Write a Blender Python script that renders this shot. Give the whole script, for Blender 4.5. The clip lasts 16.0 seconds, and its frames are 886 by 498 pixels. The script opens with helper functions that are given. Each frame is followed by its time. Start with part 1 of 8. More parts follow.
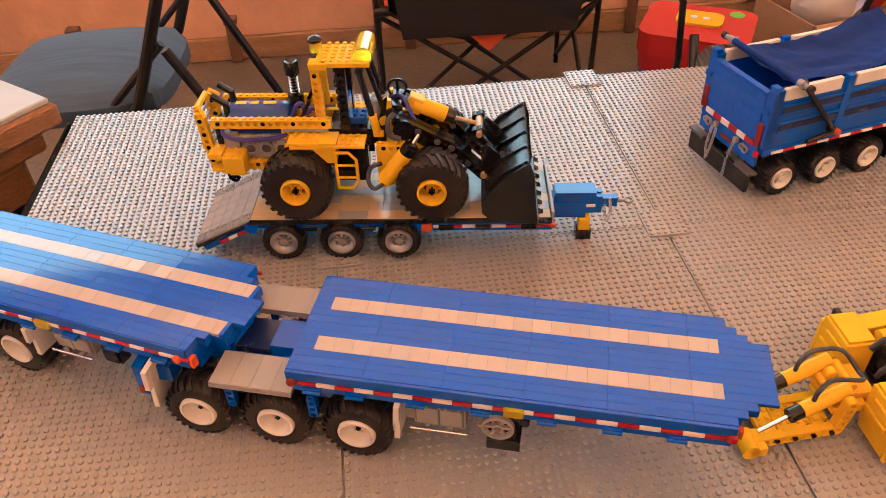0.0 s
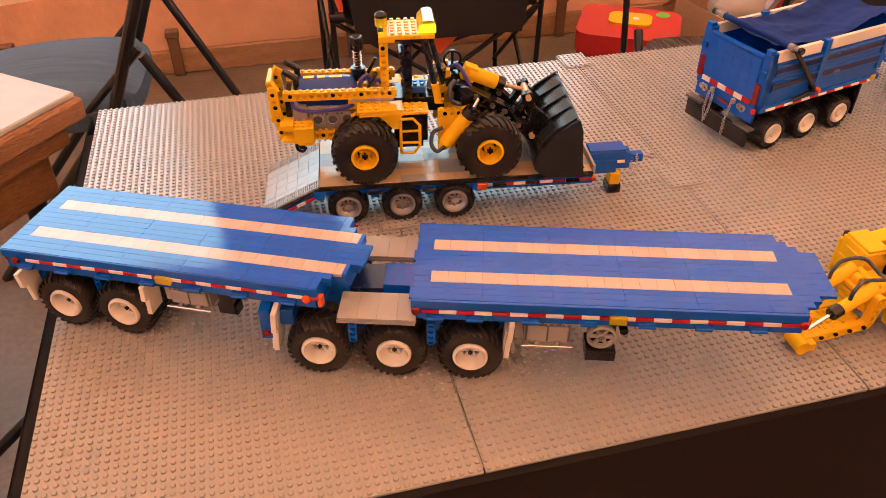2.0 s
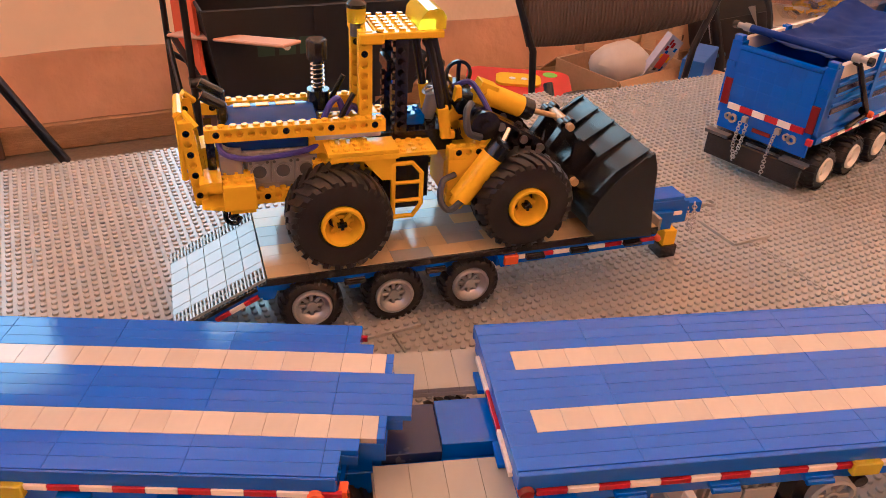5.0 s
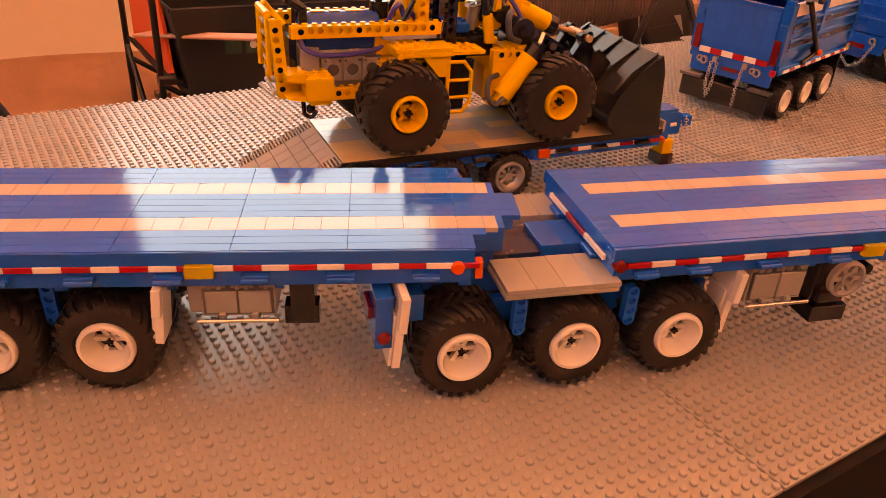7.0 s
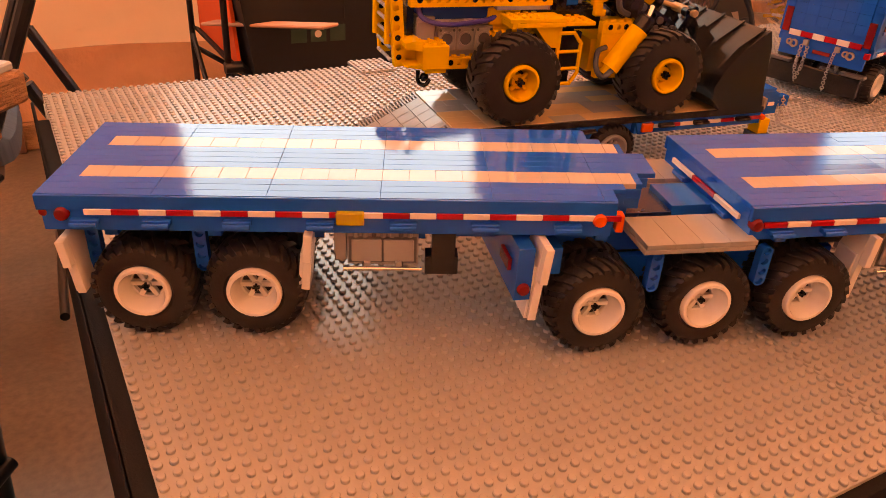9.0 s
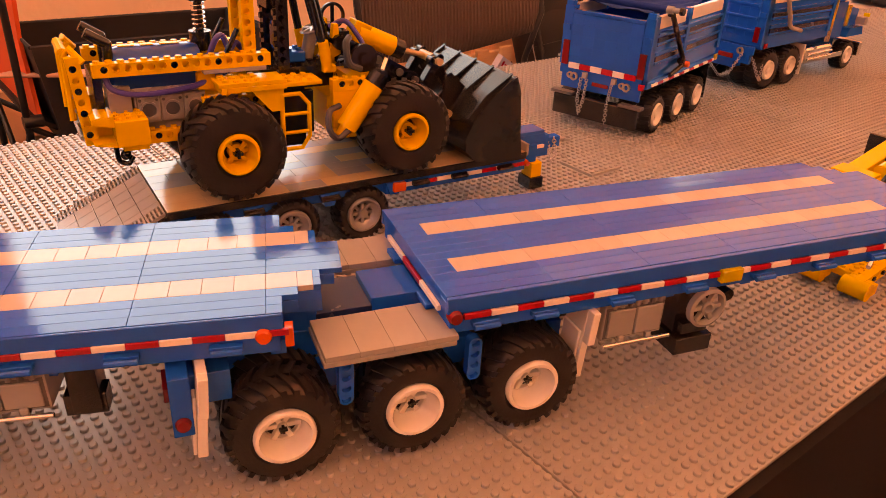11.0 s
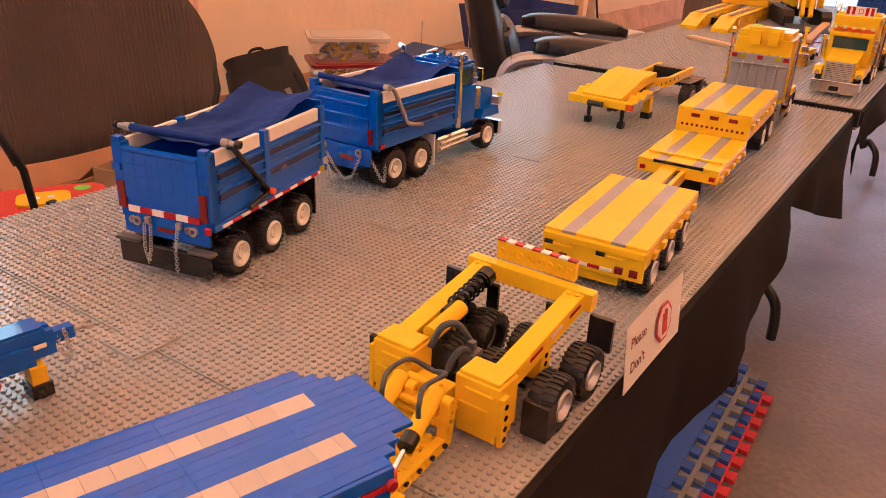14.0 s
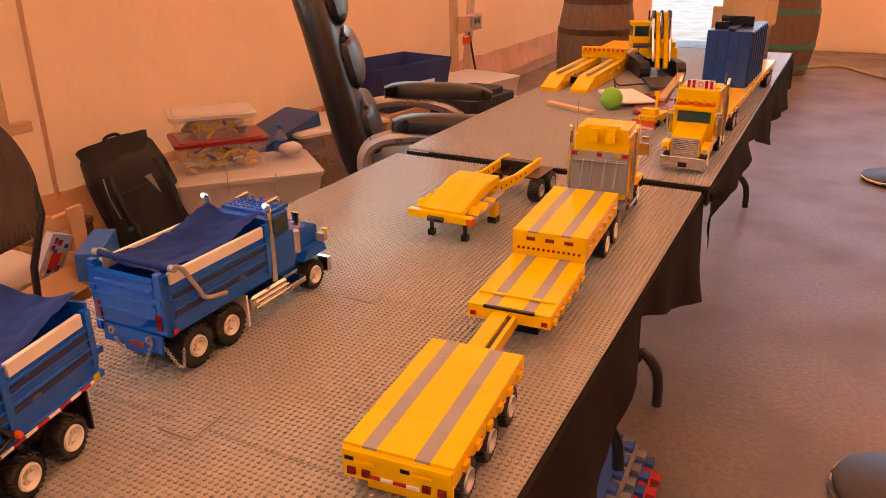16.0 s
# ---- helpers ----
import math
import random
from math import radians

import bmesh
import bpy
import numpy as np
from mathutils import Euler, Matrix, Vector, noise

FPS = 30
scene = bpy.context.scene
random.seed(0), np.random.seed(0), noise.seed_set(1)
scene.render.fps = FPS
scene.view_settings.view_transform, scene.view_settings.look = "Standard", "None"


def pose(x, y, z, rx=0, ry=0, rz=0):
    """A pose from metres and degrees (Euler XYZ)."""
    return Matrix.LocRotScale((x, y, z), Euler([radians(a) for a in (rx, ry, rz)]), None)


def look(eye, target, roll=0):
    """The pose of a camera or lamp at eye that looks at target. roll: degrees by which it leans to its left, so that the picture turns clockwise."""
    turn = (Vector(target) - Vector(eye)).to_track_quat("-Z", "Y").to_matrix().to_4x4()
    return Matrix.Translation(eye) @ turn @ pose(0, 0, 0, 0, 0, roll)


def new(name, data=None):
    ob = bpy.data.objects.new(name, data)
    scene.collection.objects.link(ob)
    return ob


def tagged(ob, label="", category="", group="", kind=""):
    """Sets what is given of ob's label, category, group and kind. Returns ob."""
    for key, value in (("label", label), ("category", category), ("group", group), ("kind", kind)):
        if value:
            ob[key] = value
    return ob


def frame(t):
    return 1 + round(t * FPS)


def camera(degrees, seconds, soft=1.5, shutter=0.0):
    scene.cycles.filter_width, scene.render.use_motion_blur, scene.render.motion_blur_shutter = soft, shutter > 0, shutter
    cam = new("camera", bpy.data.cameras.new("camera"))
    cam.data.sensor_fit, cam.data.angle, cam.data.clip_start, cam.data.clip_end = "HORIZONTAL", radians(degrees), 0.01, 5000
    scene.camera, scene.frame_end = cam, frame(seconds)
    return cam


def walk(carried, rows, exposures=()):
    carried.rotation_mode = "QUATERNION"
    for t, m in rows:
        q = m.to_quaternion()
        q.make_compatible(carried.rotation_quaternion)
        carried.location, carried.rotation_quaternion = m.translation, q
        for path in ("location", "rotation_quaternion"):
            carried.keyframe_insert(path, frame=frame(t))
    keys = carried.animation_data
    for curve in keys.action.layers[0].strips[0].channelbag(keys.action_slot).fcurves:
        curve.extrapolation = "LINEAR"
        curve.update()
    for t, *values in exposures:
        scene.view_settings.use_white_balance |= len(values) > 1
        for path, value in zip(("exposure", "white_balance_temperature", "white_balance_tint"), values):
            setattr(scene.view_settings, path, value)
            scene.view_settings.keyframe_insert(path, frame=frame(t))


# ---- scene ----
cam = camera(59.8, 16.0, 0.85)
PATH = [
    (0, (0.436, -0.306, 1.316), (0.591, 1.23, 0.043), -1.8),
    (0.5, (0.341, -0.358, 1.317), (0.596, 1.166, 0.047), -1.5),
    (1, (0.284, -0.382, 1.317), (0.607, 1.139, 0.059), -1.3),
    (1.5, (0.258, -0.386, 1.317), (0.627, 1.133, 0.069), -0.6),
    (2, (0.248, -0.38, 1.311), (0.639, 1.142, 0.074), 0.2),
    (2.5, (0.235, -0.367, 1.313), (0.64, 1.155, 0.081), 0.9),
    (3, (0.245, -0.289, 1.286), (0.662, 1.244, 0.071), 1.2),
    (3.2, (0.253, -0.237, 1.263), (0.686, 1.302, 0.062), 1.5),
    (5.3, (0.156, -0.081, 1.117), (1.017, 1.404, 0.092), 3.8),
    (5.5, (0.129, -0.095, 1.108), (1.031, 1.38, 0.103), 4.0),
    (6, (0.086, -0.111, 1.09), (1.055, 1.34, 0.112), 4.1),
    (6.5, (0.059, -0.132, 1.076), (1.046, 1.312, 0.105), 4.2),
    (7, (0.042, -0.152, 1.064), (1.009, 1.301, 0.087), 4.2),
    (7.5, (0.019, -0.16, 1.053), (0.945, 1.312, 0.066), 4.0),
    (8, (-0.023, -0.144, 1.04), (0.859, 1.352, 0.048), 3.7),
    (8.2, (-0.038, -0.135, 1.036), (0.834, 1.364, 0.041), 4.2),
    (10.3, (0.066, -0.153, 1.05), (1.081, 1.296, 0.118), 2.8),
    (10.5, (0.084, -0.149, 1.049), (1.136, 1.28, 0.125), 2.7),
    (11, (0.122, -0.138, 1.057), (1.265, 1.222, 0.139), 3.2),
    (11.5, (0.16, -0.144, 1.067), (1.374, 1.163, 0.161), 3.1),
    (12, (0.186, -0.152, 1.076), (1.466, 1.098, 0.183), 3.3),
    (12.5, (0.226, -0.162, 1.087), (1.567, 1.036, 0.211), 3.4),
    (13, (0.279, -0.172, 1.105), (1.678, 0.968, 0.243), 3.5),
    (13.5, (0.342, -0.177, 1.118), (1.805, 0.894, 0.274), 3.4),
    (14, (0.409, -0.188, 1.138), (1.93, 0.817, 0.316), 2.7),
    (14.5, (0.473, -0.195, 1.164), (2.042, 0.748, 0.358), 1.9),
    (15, (0.528, -0.201, 1.2), (2.132, 0.692, 0.408), 1.0),
    (15.5, (0.578, -0.208, 1.236), (2.21, 0.65, 0.462), 0.2),
    (16, (0.615, -0.214, 1.27), (2.272, 0.618, 0.52), -0.3),
]
# seconds, stops, kelvin, tint
BALANCE = [
    (0.0, 2.03, 5000.0, -8.0),
    (0.5, 2.12, 5350.0, -1.0),
    (1.5, 2.14, 5650.0, 0.0),
    (3.0, 2.09, 5400.0, -1.0),
    (5.4, 2.02, 4850.0, -4.0),
    (6.0, 1.97, 6200.0, 5.0),
    (7.0, 1.92, 8100.0, 26.0),
    (8.0, 1.94, 8000.0, 20.0),
    (10.5, 1.9, 8500.0, 31.0),
    (11.5, 1.93, 7500.0, 31.0),
    (12.5, 2.03, 5650.0, 17.0),
    (13.0, 2.09, 4600.0, 1.0),
    (13.5, 2.09, 4700.0, 0.0),
    (14.5, 1.86, 6200.0, 6.0),
    (16.0, 1.81, 6650.0, 10.0),
]
walk(cam, [(t, look(eye, target, roll)) for t, eye, target, roll in PATH], BALANCE)

# ---- light ----
world = bpy.data.worlds.new("world")
scene.world = world
world.use_nodes = True
wn = world.node_tree.nodes
sky = wn.new("ShaderNodeTexSky")
sky.sky_type, sky.sun_disc = "NISHITA", False
sky.sun_elevation, sky.sun_rotation = radians(66), radians(185)
world.node_tree.links.new(sky.outputs[0], wn["Background"].inputs[0])
wn["Background"].inputs[1].default_value = 0.15
sun_data = bpy.data.lights.new("sun", "SUN")
sun_data.energy, sun_data.angle, sun_data.color = 4.7, radians(0.6), (1.0, 0.95, 0.86)
sun = new("sun", sun_data)
sun.matrix_world = look((2.0, -7.0, 16.0), (2.6, 0.0, 0.0))

for x0, x1, power in ((-1.5, -0.12, 4.0), (0.42, 1.66, 4.1), (4.3, 6.2, 2.2)):
    win = bpy.data.lights.new("window_light", "AREA")
    win.shape, win.size, win.size_y, win.energy, win.color = "RECTANGLE", x1 - x0, 1.12, 0.86 * power * (x1 - x0), (0.9, 1.0, 0.82)
    new("window_light", win).matrix_world = look(((x0 + x1) / 2, 2.64, 1.96), ((x0 + x1) / 2, 0.0, 1.4))

# ---- materials ----
def mat(name, color, rough=0.35, metal=0.0, spec=0.5, bump=0.0, scale=200.0, vary=0.06, stain=0.0, stain_scale=6.0,
        trans=0.0, translucent=0.0, alpha=1.0, coat=0.0, stretch=(1, 1, 1), color2=None, random_tone=0.0, wrough=0.08):
    m = bpy.data.materials.new(name)
    m.use_nodes = True
    nt = m.node_tree
    n, l = nt.nodes, nt.links
    p = n["Principled BSDF"]
    tc = n.new("ShaderNodeTexCoord")
    mp = n.new("ShaderNodeMapping")
    mp.inputs["Scale"].default_value = stretch
    l.new(tc.outputs["Object"], mp.inputs[0])
    fine = n.new("ShaderNodeTexNoise")
    fine.inputs["Scale"].default_value, fine.inputs["Detail"].default_value = scale, 5
    broad = n.new("ShaderNodeTexNoise")
    broad.inputs["Scale"].default_value, broad.inputs["Detail"].default_value = stain_scale, 4
    l.new(mp.outputs[0], fine.inputs[0])
    l.new(mp.outputs[0], broad.inputs[0])
    ramp = n.new("ShaderNodeMix")
    ramp.data_type = "RGBA"
    c = Vector(color)
    d = Vector(color2) if color2 else c * (1 - vary * 2)
    ramp.inputs["A"].default_value = (*(c * (1 + vary)), 1)
    ramp.inputs["B"].default_value = (*d, 1)
    l.new(fine.outputs["Fac"], ramp.inputs["Factor"])
    mix = n.new("ShaderNodeMix")
    mix.data_type = "RGBA"
    mix.inputs["B"].default_value = (*(c * (1 - stain)), 1)
    sharp = n.new("ShaderNodeMapRange")
    sharp.inputs["From Min"].default_value, sharp.inputs["From Max"].default_value = 0.45, 0.7
    l.new(broad.outputs["Fac"], sharp.inputs[0])
    l.new(sharp.outputs[0], mix.inputs["Factor"])
    l.new(ramp.outputs["Result"], mix.inputs["A"])
    out = mix.outputs["Result"]
    if random_tone:
        info = n.new("ShaderNodeObjectInfo")
        hsv = n.new("ShaderNodeHueSaturation")
        mr = n.new("ShaderNodeMapRange")
        mr.inputs["To Min"].default_value, mr.inputs["To Max"].default_value = 1 - random_tone, 1 + random_tone
        l.new(info.outputs["Random"], mr.inputs[0])
        l.new(mr.outputs[0], hsv.inputs["Value"])
        l.new(out, hsv.inputs["Color"])
        out = hsv.outputs[0]
    l.new(out, p.inputs["Base Color"])
    rr = n.new("ShaderNodeMapRange")
    rr.inputs["To Min"].default_value, rr.inputs["To Max"].default_value = max(0.02, rough - wrough), min(1, rough + wrough)
    l.new(broad.outputs["Fac"], rr.inputs[0])
    l.new(rr.outputs[0], p.inputs["Roughness"])
    p.inputs["Metallic"].default_value = metal
    p.inputs["Specular IOR Level"].default_value = spec
    p.inputs["Transmission Weight"].default_value = trans
    p.inputs["Alpha"].default_value = alpha
    p.inputs["Coat Weight"].default_value = coat
    if bump:
        b = n.new("ShaderNodeBump")
        b.inputs["Strength"].default_value, b.inputs["Distance"].default_value = bump, 0.5 / scale
        l.new(fine.outputs["Fac"], b.inputs["Height"])
        l.new(b.outputs[0], p.inputs["Normal"])
    if translucent:
        t = n.new("ShaderNodeBsdfTranslucent")
        l.new(out, t.inputs["Color"])
        ms = n.new("ShaderNodeMixShader")
        ms.inputs[0].default_value = translucent
        l.new(p.outputs[0], ms.inputs[1])
        l.new(t.outputs[0], ms.inputs[2])
        l.new(ms.outputs[0], n["Material Output"].inputs["Surface"])
    return m


def plastic(name, color, rough=0.2, **k):
    k = {"bump": 0.02, "scale": 260, "vary": 0.03, "stain": 0.06, "stain_scale": 40, "random_tone": 0.05, **k}
    return mat(name, color, rough, **k)


BLUE = plastic("blue plastic", (0.004, 0.1, 0.56), 0.07, wrough=0.03)
DKBLUE = plastic("dark blue plastic", (0.008, 0.02, 0.09), 0.25)
YELLOW = plastic("yellow plastic", (0.79, 0.485, 0.001), 0.2, spec=0.14)
BLACK = plastic("black plastic", (0.013, 0.013, 0.013), 0.22)
GREY = plastic("light grey plastic", (0.3, 0.3, 0.29), 0.16)
DKGREY = plastic("dark grey plastic", (0.09, 0.09, 0.09), 0.3)
TAN = plastic("tan plastic", (0.52, 0.38, 0.2), 0.16, random_tone=0.08)
STRIP = plastic("pale tile plastic", (0.45, 0.405, 0.35), 0.09, wrough=0.04, random_tone=0.06)
WHITE = plastic("white plastic", (0.74, 0.72, 0.66), 0.2)
RED = plastic("red plastic", (0.34, 0.006, 0.016), 0.15)
DKRED = plastic("dark red lens", (0.16, 0.006, 0.008), 0.12)
ORANGE = plastic("orange lens", (0.62, 0.085, 0.008), 0.1)
LENS = plastic("clear yellow lens", (0.9, 0.78, 0.01), 0.05, trans=0.6)
CHROME = plastic("chrome", (0.75, 0.74, 0.72), 0.12, metal=1.0)
SILVER = plastic("silver plastic", (0.42, 0.42, 0.43), 0.3, metal=0.6)
GLASSY = plastic("smoked green window", (0.05, 0.12, 0.1), 0.06, trans=0.4)
CLEAR = plastic("clear plastic", (0.75, 0.75, 0.75), 0.1, trans=0.85)
RUBBER = mat("rubber tyre", (0.015, 0.0125, 0.011), 0.5, bump=0.2, scale=500, vary=0.2, stain=-0.5, stain_scale=60)
HOSE = mat("grey rubber hose", (0.05, 0.055, 0.06), 0.45, bump=0.1, scale=400)
PURPLE = plastic("violet hose", (0.06, 0.05, 0.3), 0.3)
BASE = plastic("baseplate grey plastic", (0.35, 0.342, 0.325), 0.2, stain=0.02, stain_scale=3, wrough=0.1)
CLOTH = mat("black table cloth", (0.017, 0.015, 0.014), 0.95, bump=0.3, scale=900, vary=0.3, spec=0.1)
TARP = mat("blue nylon tarp", (0.012, 0.036, 0.2), 0.8, spec=0.15, bump=0.25, scale=900, vary=0.2, stain=0.2, stain_scale=25)
TENT = mat("orange translucent tent fabric", (0.96, 0.60, 0.35), 0.75, bump=0.5, scale=7, vary=0.04, stain=0.06, stain_scale=1.2, translucent=0.68)
TENTHEM = mat("tent seam band", (0.8, 0.6, 0.46), 0.75, bump=0.15, scale=60, vary=0.04, stain=0.05, translucent=0.6)
SIDING = mat("pale roof fabric", (0.92, 0.60, 0.40), 0.7, bump=0.1, scale=40, translucent=0.6)
CONCRETE = mat("worn concrete floor", (0.17, 0.132, 0.094), 0.38, spec=0.45, bump=0.15, scale=60, vary=0.28, stain=0.4, stain_scale=2.6, wrough=0.2)
BROWN = mat("brown painted boards", (0.16, 0.09, 0.05), 0.7, bump=0.2, scale=30, vary=0.15, stain=0.2)
# tent fabric with the shade at the wall's foot put into its colour
SKIRT = mat("folded shade-toned tent skirt fabric", (0.74, 0.43, 0.26), 0.8, bump=0.6, scale=9, vary=0.1, stain=0.25, stain_scale=3, translucent=0.38)
WOOD = mat("weathered timber", (0.46, 0.27, 0.13), 0.7, bump=0.4, scale=30, vary=0.25, stain=0.3, stain_scale=3, stretch=(1, 8, 8))
PALEWOOD = mat("pale wood", (0.55, 0.36, 0.19), 0.6, bump=0.2, scale=40, vary=0.15, stretch=(1, 8, 8))
OSB = mat("rough chipboard edge", (0.34, 0.17, 0.07), 0.85, bump=0.8, scale=70, vary=0.4, color2=(0.16, 0.07, 0.03), stretch=(1, 1, 6))
LAMINATE = mat("grey laminate", (0.42, 0.42, 0.38), 0.5, bump=0.05, scale=50, vary=0.06, stain=0.12, stain_scale=9)
SEAT = mat("dark blue-grey ribbed cloth", (0.07, 0.11, 0.16), 0.8, bump=0.5, scale=110, vary=0.3, stretch=(0.08, 1, 0.08))
TUBE = mat("black painted steel", (0.012, 0.012, 0.014), 0.35, bump=0.05, scale=200)
RIBBED = mat("brown ribbed chair cloth", (0.095, 0.07, 0.06), 0.85, bump=0.3, scale=350, vary=0.25)
rn, rl = RIBBED.node_tree.nodes, RIBBED.node_tree.links
rc, rw, rb = rn.new("ShaderNodeTexCoord"), rn.new("ShaderNodeTexWave"), rn.new("ShaderNodeBump")
rw.inputs["Scale"].default_value = 32.0
rb.inputs["Strength"].default_value, rb.inputs["Distance"].default_value = 1.0, 0.004
rl.new(rc.outputs["Object"], rw.inputs[0])
rl.new(rw.outputs["Fac"], rb.inputs["Height"])
rl.new(rb.outputs[0], rn["Principled BSDF"].inputs["Normal"])
LEATHER = mat("black leather", (0.012, 0.012, 0.013), 0.32, bump=0.3, scale=160, vary=0.2)
NYLON = mat("black nylon", (0.012, 0.013, 0.016), 0.7, bump=0.3, scale=500, vary=0.3)
ORCLOTH = mat("orange nylon cloth", (0.75, 0.11, 0.03), 0.7, bump=0.2, scale=400)
CASE = mat("red hard plastic", (0.55, 0.02, 0.02), 0.25, bump=0.05, scale=120)
BOX = mat("cardboard", (0.42, 0.25, 0.12), 0.85, bump=0.15, scale=80, vary=0.12)
BINP = mat("frosted storage plastic", (0.72, 0.66, 0.6), 0.35, bump=0.05, scale=60, trans=0.35)
CLEARBIN = mat("clear storage plastic", (0.8, 0.7, 0.62), 0.15, bump=0.05, scale=60, alpha=0.2)
REDLID = mat("dark red lid", (0.22, 0.01, 0.012), 0.3, bump=0.05, scale=60)
GREEN = mat("lime felt", (0.22, 0.55, 0.06), 0.9, bump=0.6, scale=500, vary=0.2)
PAPER = mat("white paper", (0.72, 0.71, 0.68), 0.6, bump=0.03, scale=80, vary=0.02)
SIGNINK = mat("brown print", (0.16, 0.04, 0.03), 0.6)
INK = mat("black ink", (0.02, 0.02, 0.02), 0.6)
CRIMSON = mat("crimson glossy film", (0.16, 0.008, 0.03), 0.2, bump=0.3, scale=30)
SIGNRED = mat("red print", (0.55, 0.02, 0.02), 0.5)
BARREL = mat("weathered barrel oak", (0.2, 0.12, 0.07), 0.75, bump=0.5, scale=40, vary=0.3, stain=0.3, stretch=(6, 6, 1))
HOOP = mat("rusty hoop", (0.12, 0.07, 0.05), 0.5, metal=0.6, bump=0.2, scale=90, stain=0.4)
HOOPG = mat("green painted hoop", (0.05, 0.2, 0.11), 0.5, bump=0.1, scale=90)
MATBLUE = mat("blue foam", (0.03, 0.08, 0.3), 0.85, bump=0.4, scale=300, vary=0.15)
MATGREY = mat("grey foam", (0.2, 0.19, 0.17), 0.85, bump=0.4, scale=300, vary=0.15)
MATRED = mat("red foam", (0.5, 0.02, 0.03), 0.85, bump=0.4, scale=300, vary=0.15)
ROPE = mat("tan cable", (0.45, 0.33, 0.12), 0.7, bump=0.4, scale=300)


# ---- mesh tools ----
S = 0.008


class Mesh:
    def __init__(self):
        self.v, self.f = [], []

    def add(self, verts, faces, m=None):
        k = len(self.v)
        self.v += [tuple(m @ Vector(p)) for p in verts] if m else [tuple(p) for p in verts]
        self.f += [tuple(i + k for i in f) for f in faces]

    def box(self, x0, x1, y0, y1, z0, z1, b=0.0003, m=None):
        b = min(b, (x1 - x0) / 3, (y1 - y0) / 3, (z1 - z0) / 3)
        v, idx = [], {}
        for sx in (0, 1):
            for sy in (0, 1):
                for sz in (0, 1):
                    c = ((x0, x1)[sx], (y0, y1)[sy], (z0, z1)[sz])
                    s = (1 - 2 * sx, 1 - 2 * sy, 1 - 2 * sz)
                    for a in range(3):
                        idx[sx, sy, sz, a] = len(v)
                        v.append(tuple(c[i] + (0 if i == a else b * s[i]) for i in range(3)))
        f = []
        for a in range(3):
            o1, o2 = (a + 1) % 3, (a + 2) % 3
            for s in (0, 1):
                q = []
                for u, w in ((0, 0), (1, 0), (1, 1), (0, 1)):
                    k = [0, 0, 0]
                    k[a], k[o1], k[o2] = s, u, w
                    q.append(idx[(*k, a)])
                f.append(q if s else q[::-1])
            for u in (0, 1):
                for w in (0, 1):
                    k0, k1 = [0, 0, 0], [0, 0, 0]
                    k0[o1], k0[o2], k0[a] = u, w, 0
                    k1[o1], k1[o2], k1[a] = u, w, 1
                    q = [idx[(*k0, o1)], idx[(*k1, o1)], idx[(*k1, o2)], idx[(*k0, o2)]]
                    f.append(q if u == w else q[::-1])
        for k in ((i, j, h) for i in (0, 1) for j in (0, 1) for h in (0, 1)):
            q = [idx[(*k, 0)], idx[(*k, 1)], idx[(*k, 2)]]
            f.append(q if sum(k) % 2 == 1 else q[::-1])
        self.add(v, f, m)
        return self

    def cyl(self, p, q, r, n=12, r2=None, m=None, caps=True):
        p, q = Vector(p), Vector(q)
        r2 = r if r2 is None else r2
        rot = (q - p).to_track_quat("Z", "Y").to_matrix()
        v = []
        for c, rad in ((p, r), (q, r2)):
            v += [c + rot @ Vector((rad * math.cos(2 * math.pi * i / n), rad * math.sin(2 * math.pi * i / n), 0)) for i in range(n)]
        f = [(i, (i + 1) % n, n + (i + 1) % n, n + i) for i in range(n)]
        if caps:
            f += [tuple(range(n))[::-1], tuple(range(n, 2 * n))]
        self.add(v, f, m)
        return self

    def tube(self, pts, r, n=8, m=None):
        pts = [Vector(p) for p in pts]
        v, f = [], []
        side = None
        for i, p in enumerate(pts):
            d = (pts[min(i + 1, len(pts) - 1)] - pts[max(i - 1, 0)]).normalized()
            side = d.orthogonal().normalized() if side is None else (side - d * side.dot(d)).normalized()
            up = d.cross(side)
            v += [p + r * (side * math.cos(2 * math.pi * k / n) + up * math.sin(2 * math.pi * k / n)) for k in range(n)]
        for i in range(len(pts) - 1):
            f += [(i * n + k, i * n + (k + 1) % n, (i + 1) * n + (k + 1) % n, (i + 1) * n + k) for k in range(n)]
        f += [tuple(range(n))[::-1], tuple(range((len(pts) - 1) * n, len(pts) * n))]
        self.add(v, f, m)
        return self

    def curve(self, ctrl, r, n=8, steps=6, m=None):
        p = [Vector(c) for c in ctrl]
        p = [2 * p[0] - p[1]] + p + [2 * p[-1] - p[-2]]
        out = []
        for i in range(1, len(p) - 2):
            for k in range(steps):
                t = k / steps
                a, b, c, d = p[i - 1:i + 3]
                out.append(0.5 * (2 * b + (c - a) * t + (2 * a - 5 * b + 4 * c - d) * t * t + (3 * b - a - 3 * c + d) * t ** 3))
        out.append(p[-2])
        return self.tube(out, r, n, m)

    def prism(self, poly, a, b, axis="y", m=None):
        n = len(poly)
        put = {"y": lambda u, w, h: (u, h, w), "x": lambda u, w, h: (h, u, w), "z": lambda u, w, h: (u, w, h)}[axis]
        v = [put(u, w, a) for u, w in poly] + [put(u, w, b) for u, w in poly]
        area = sum(poly[i][0] * poly[(i + 1) % n][1] - poly[(i + 1) % n][0] * poly[i][1] for i in range(n))
        f = [tuple(range(n)), tuple(range(n, 2 * n))[::-1]] + [(i, n + i, n + (i + 1) % n, (i + 1) % n) for i in range(n)]
        flip = (area > 0) != (axis == "y")
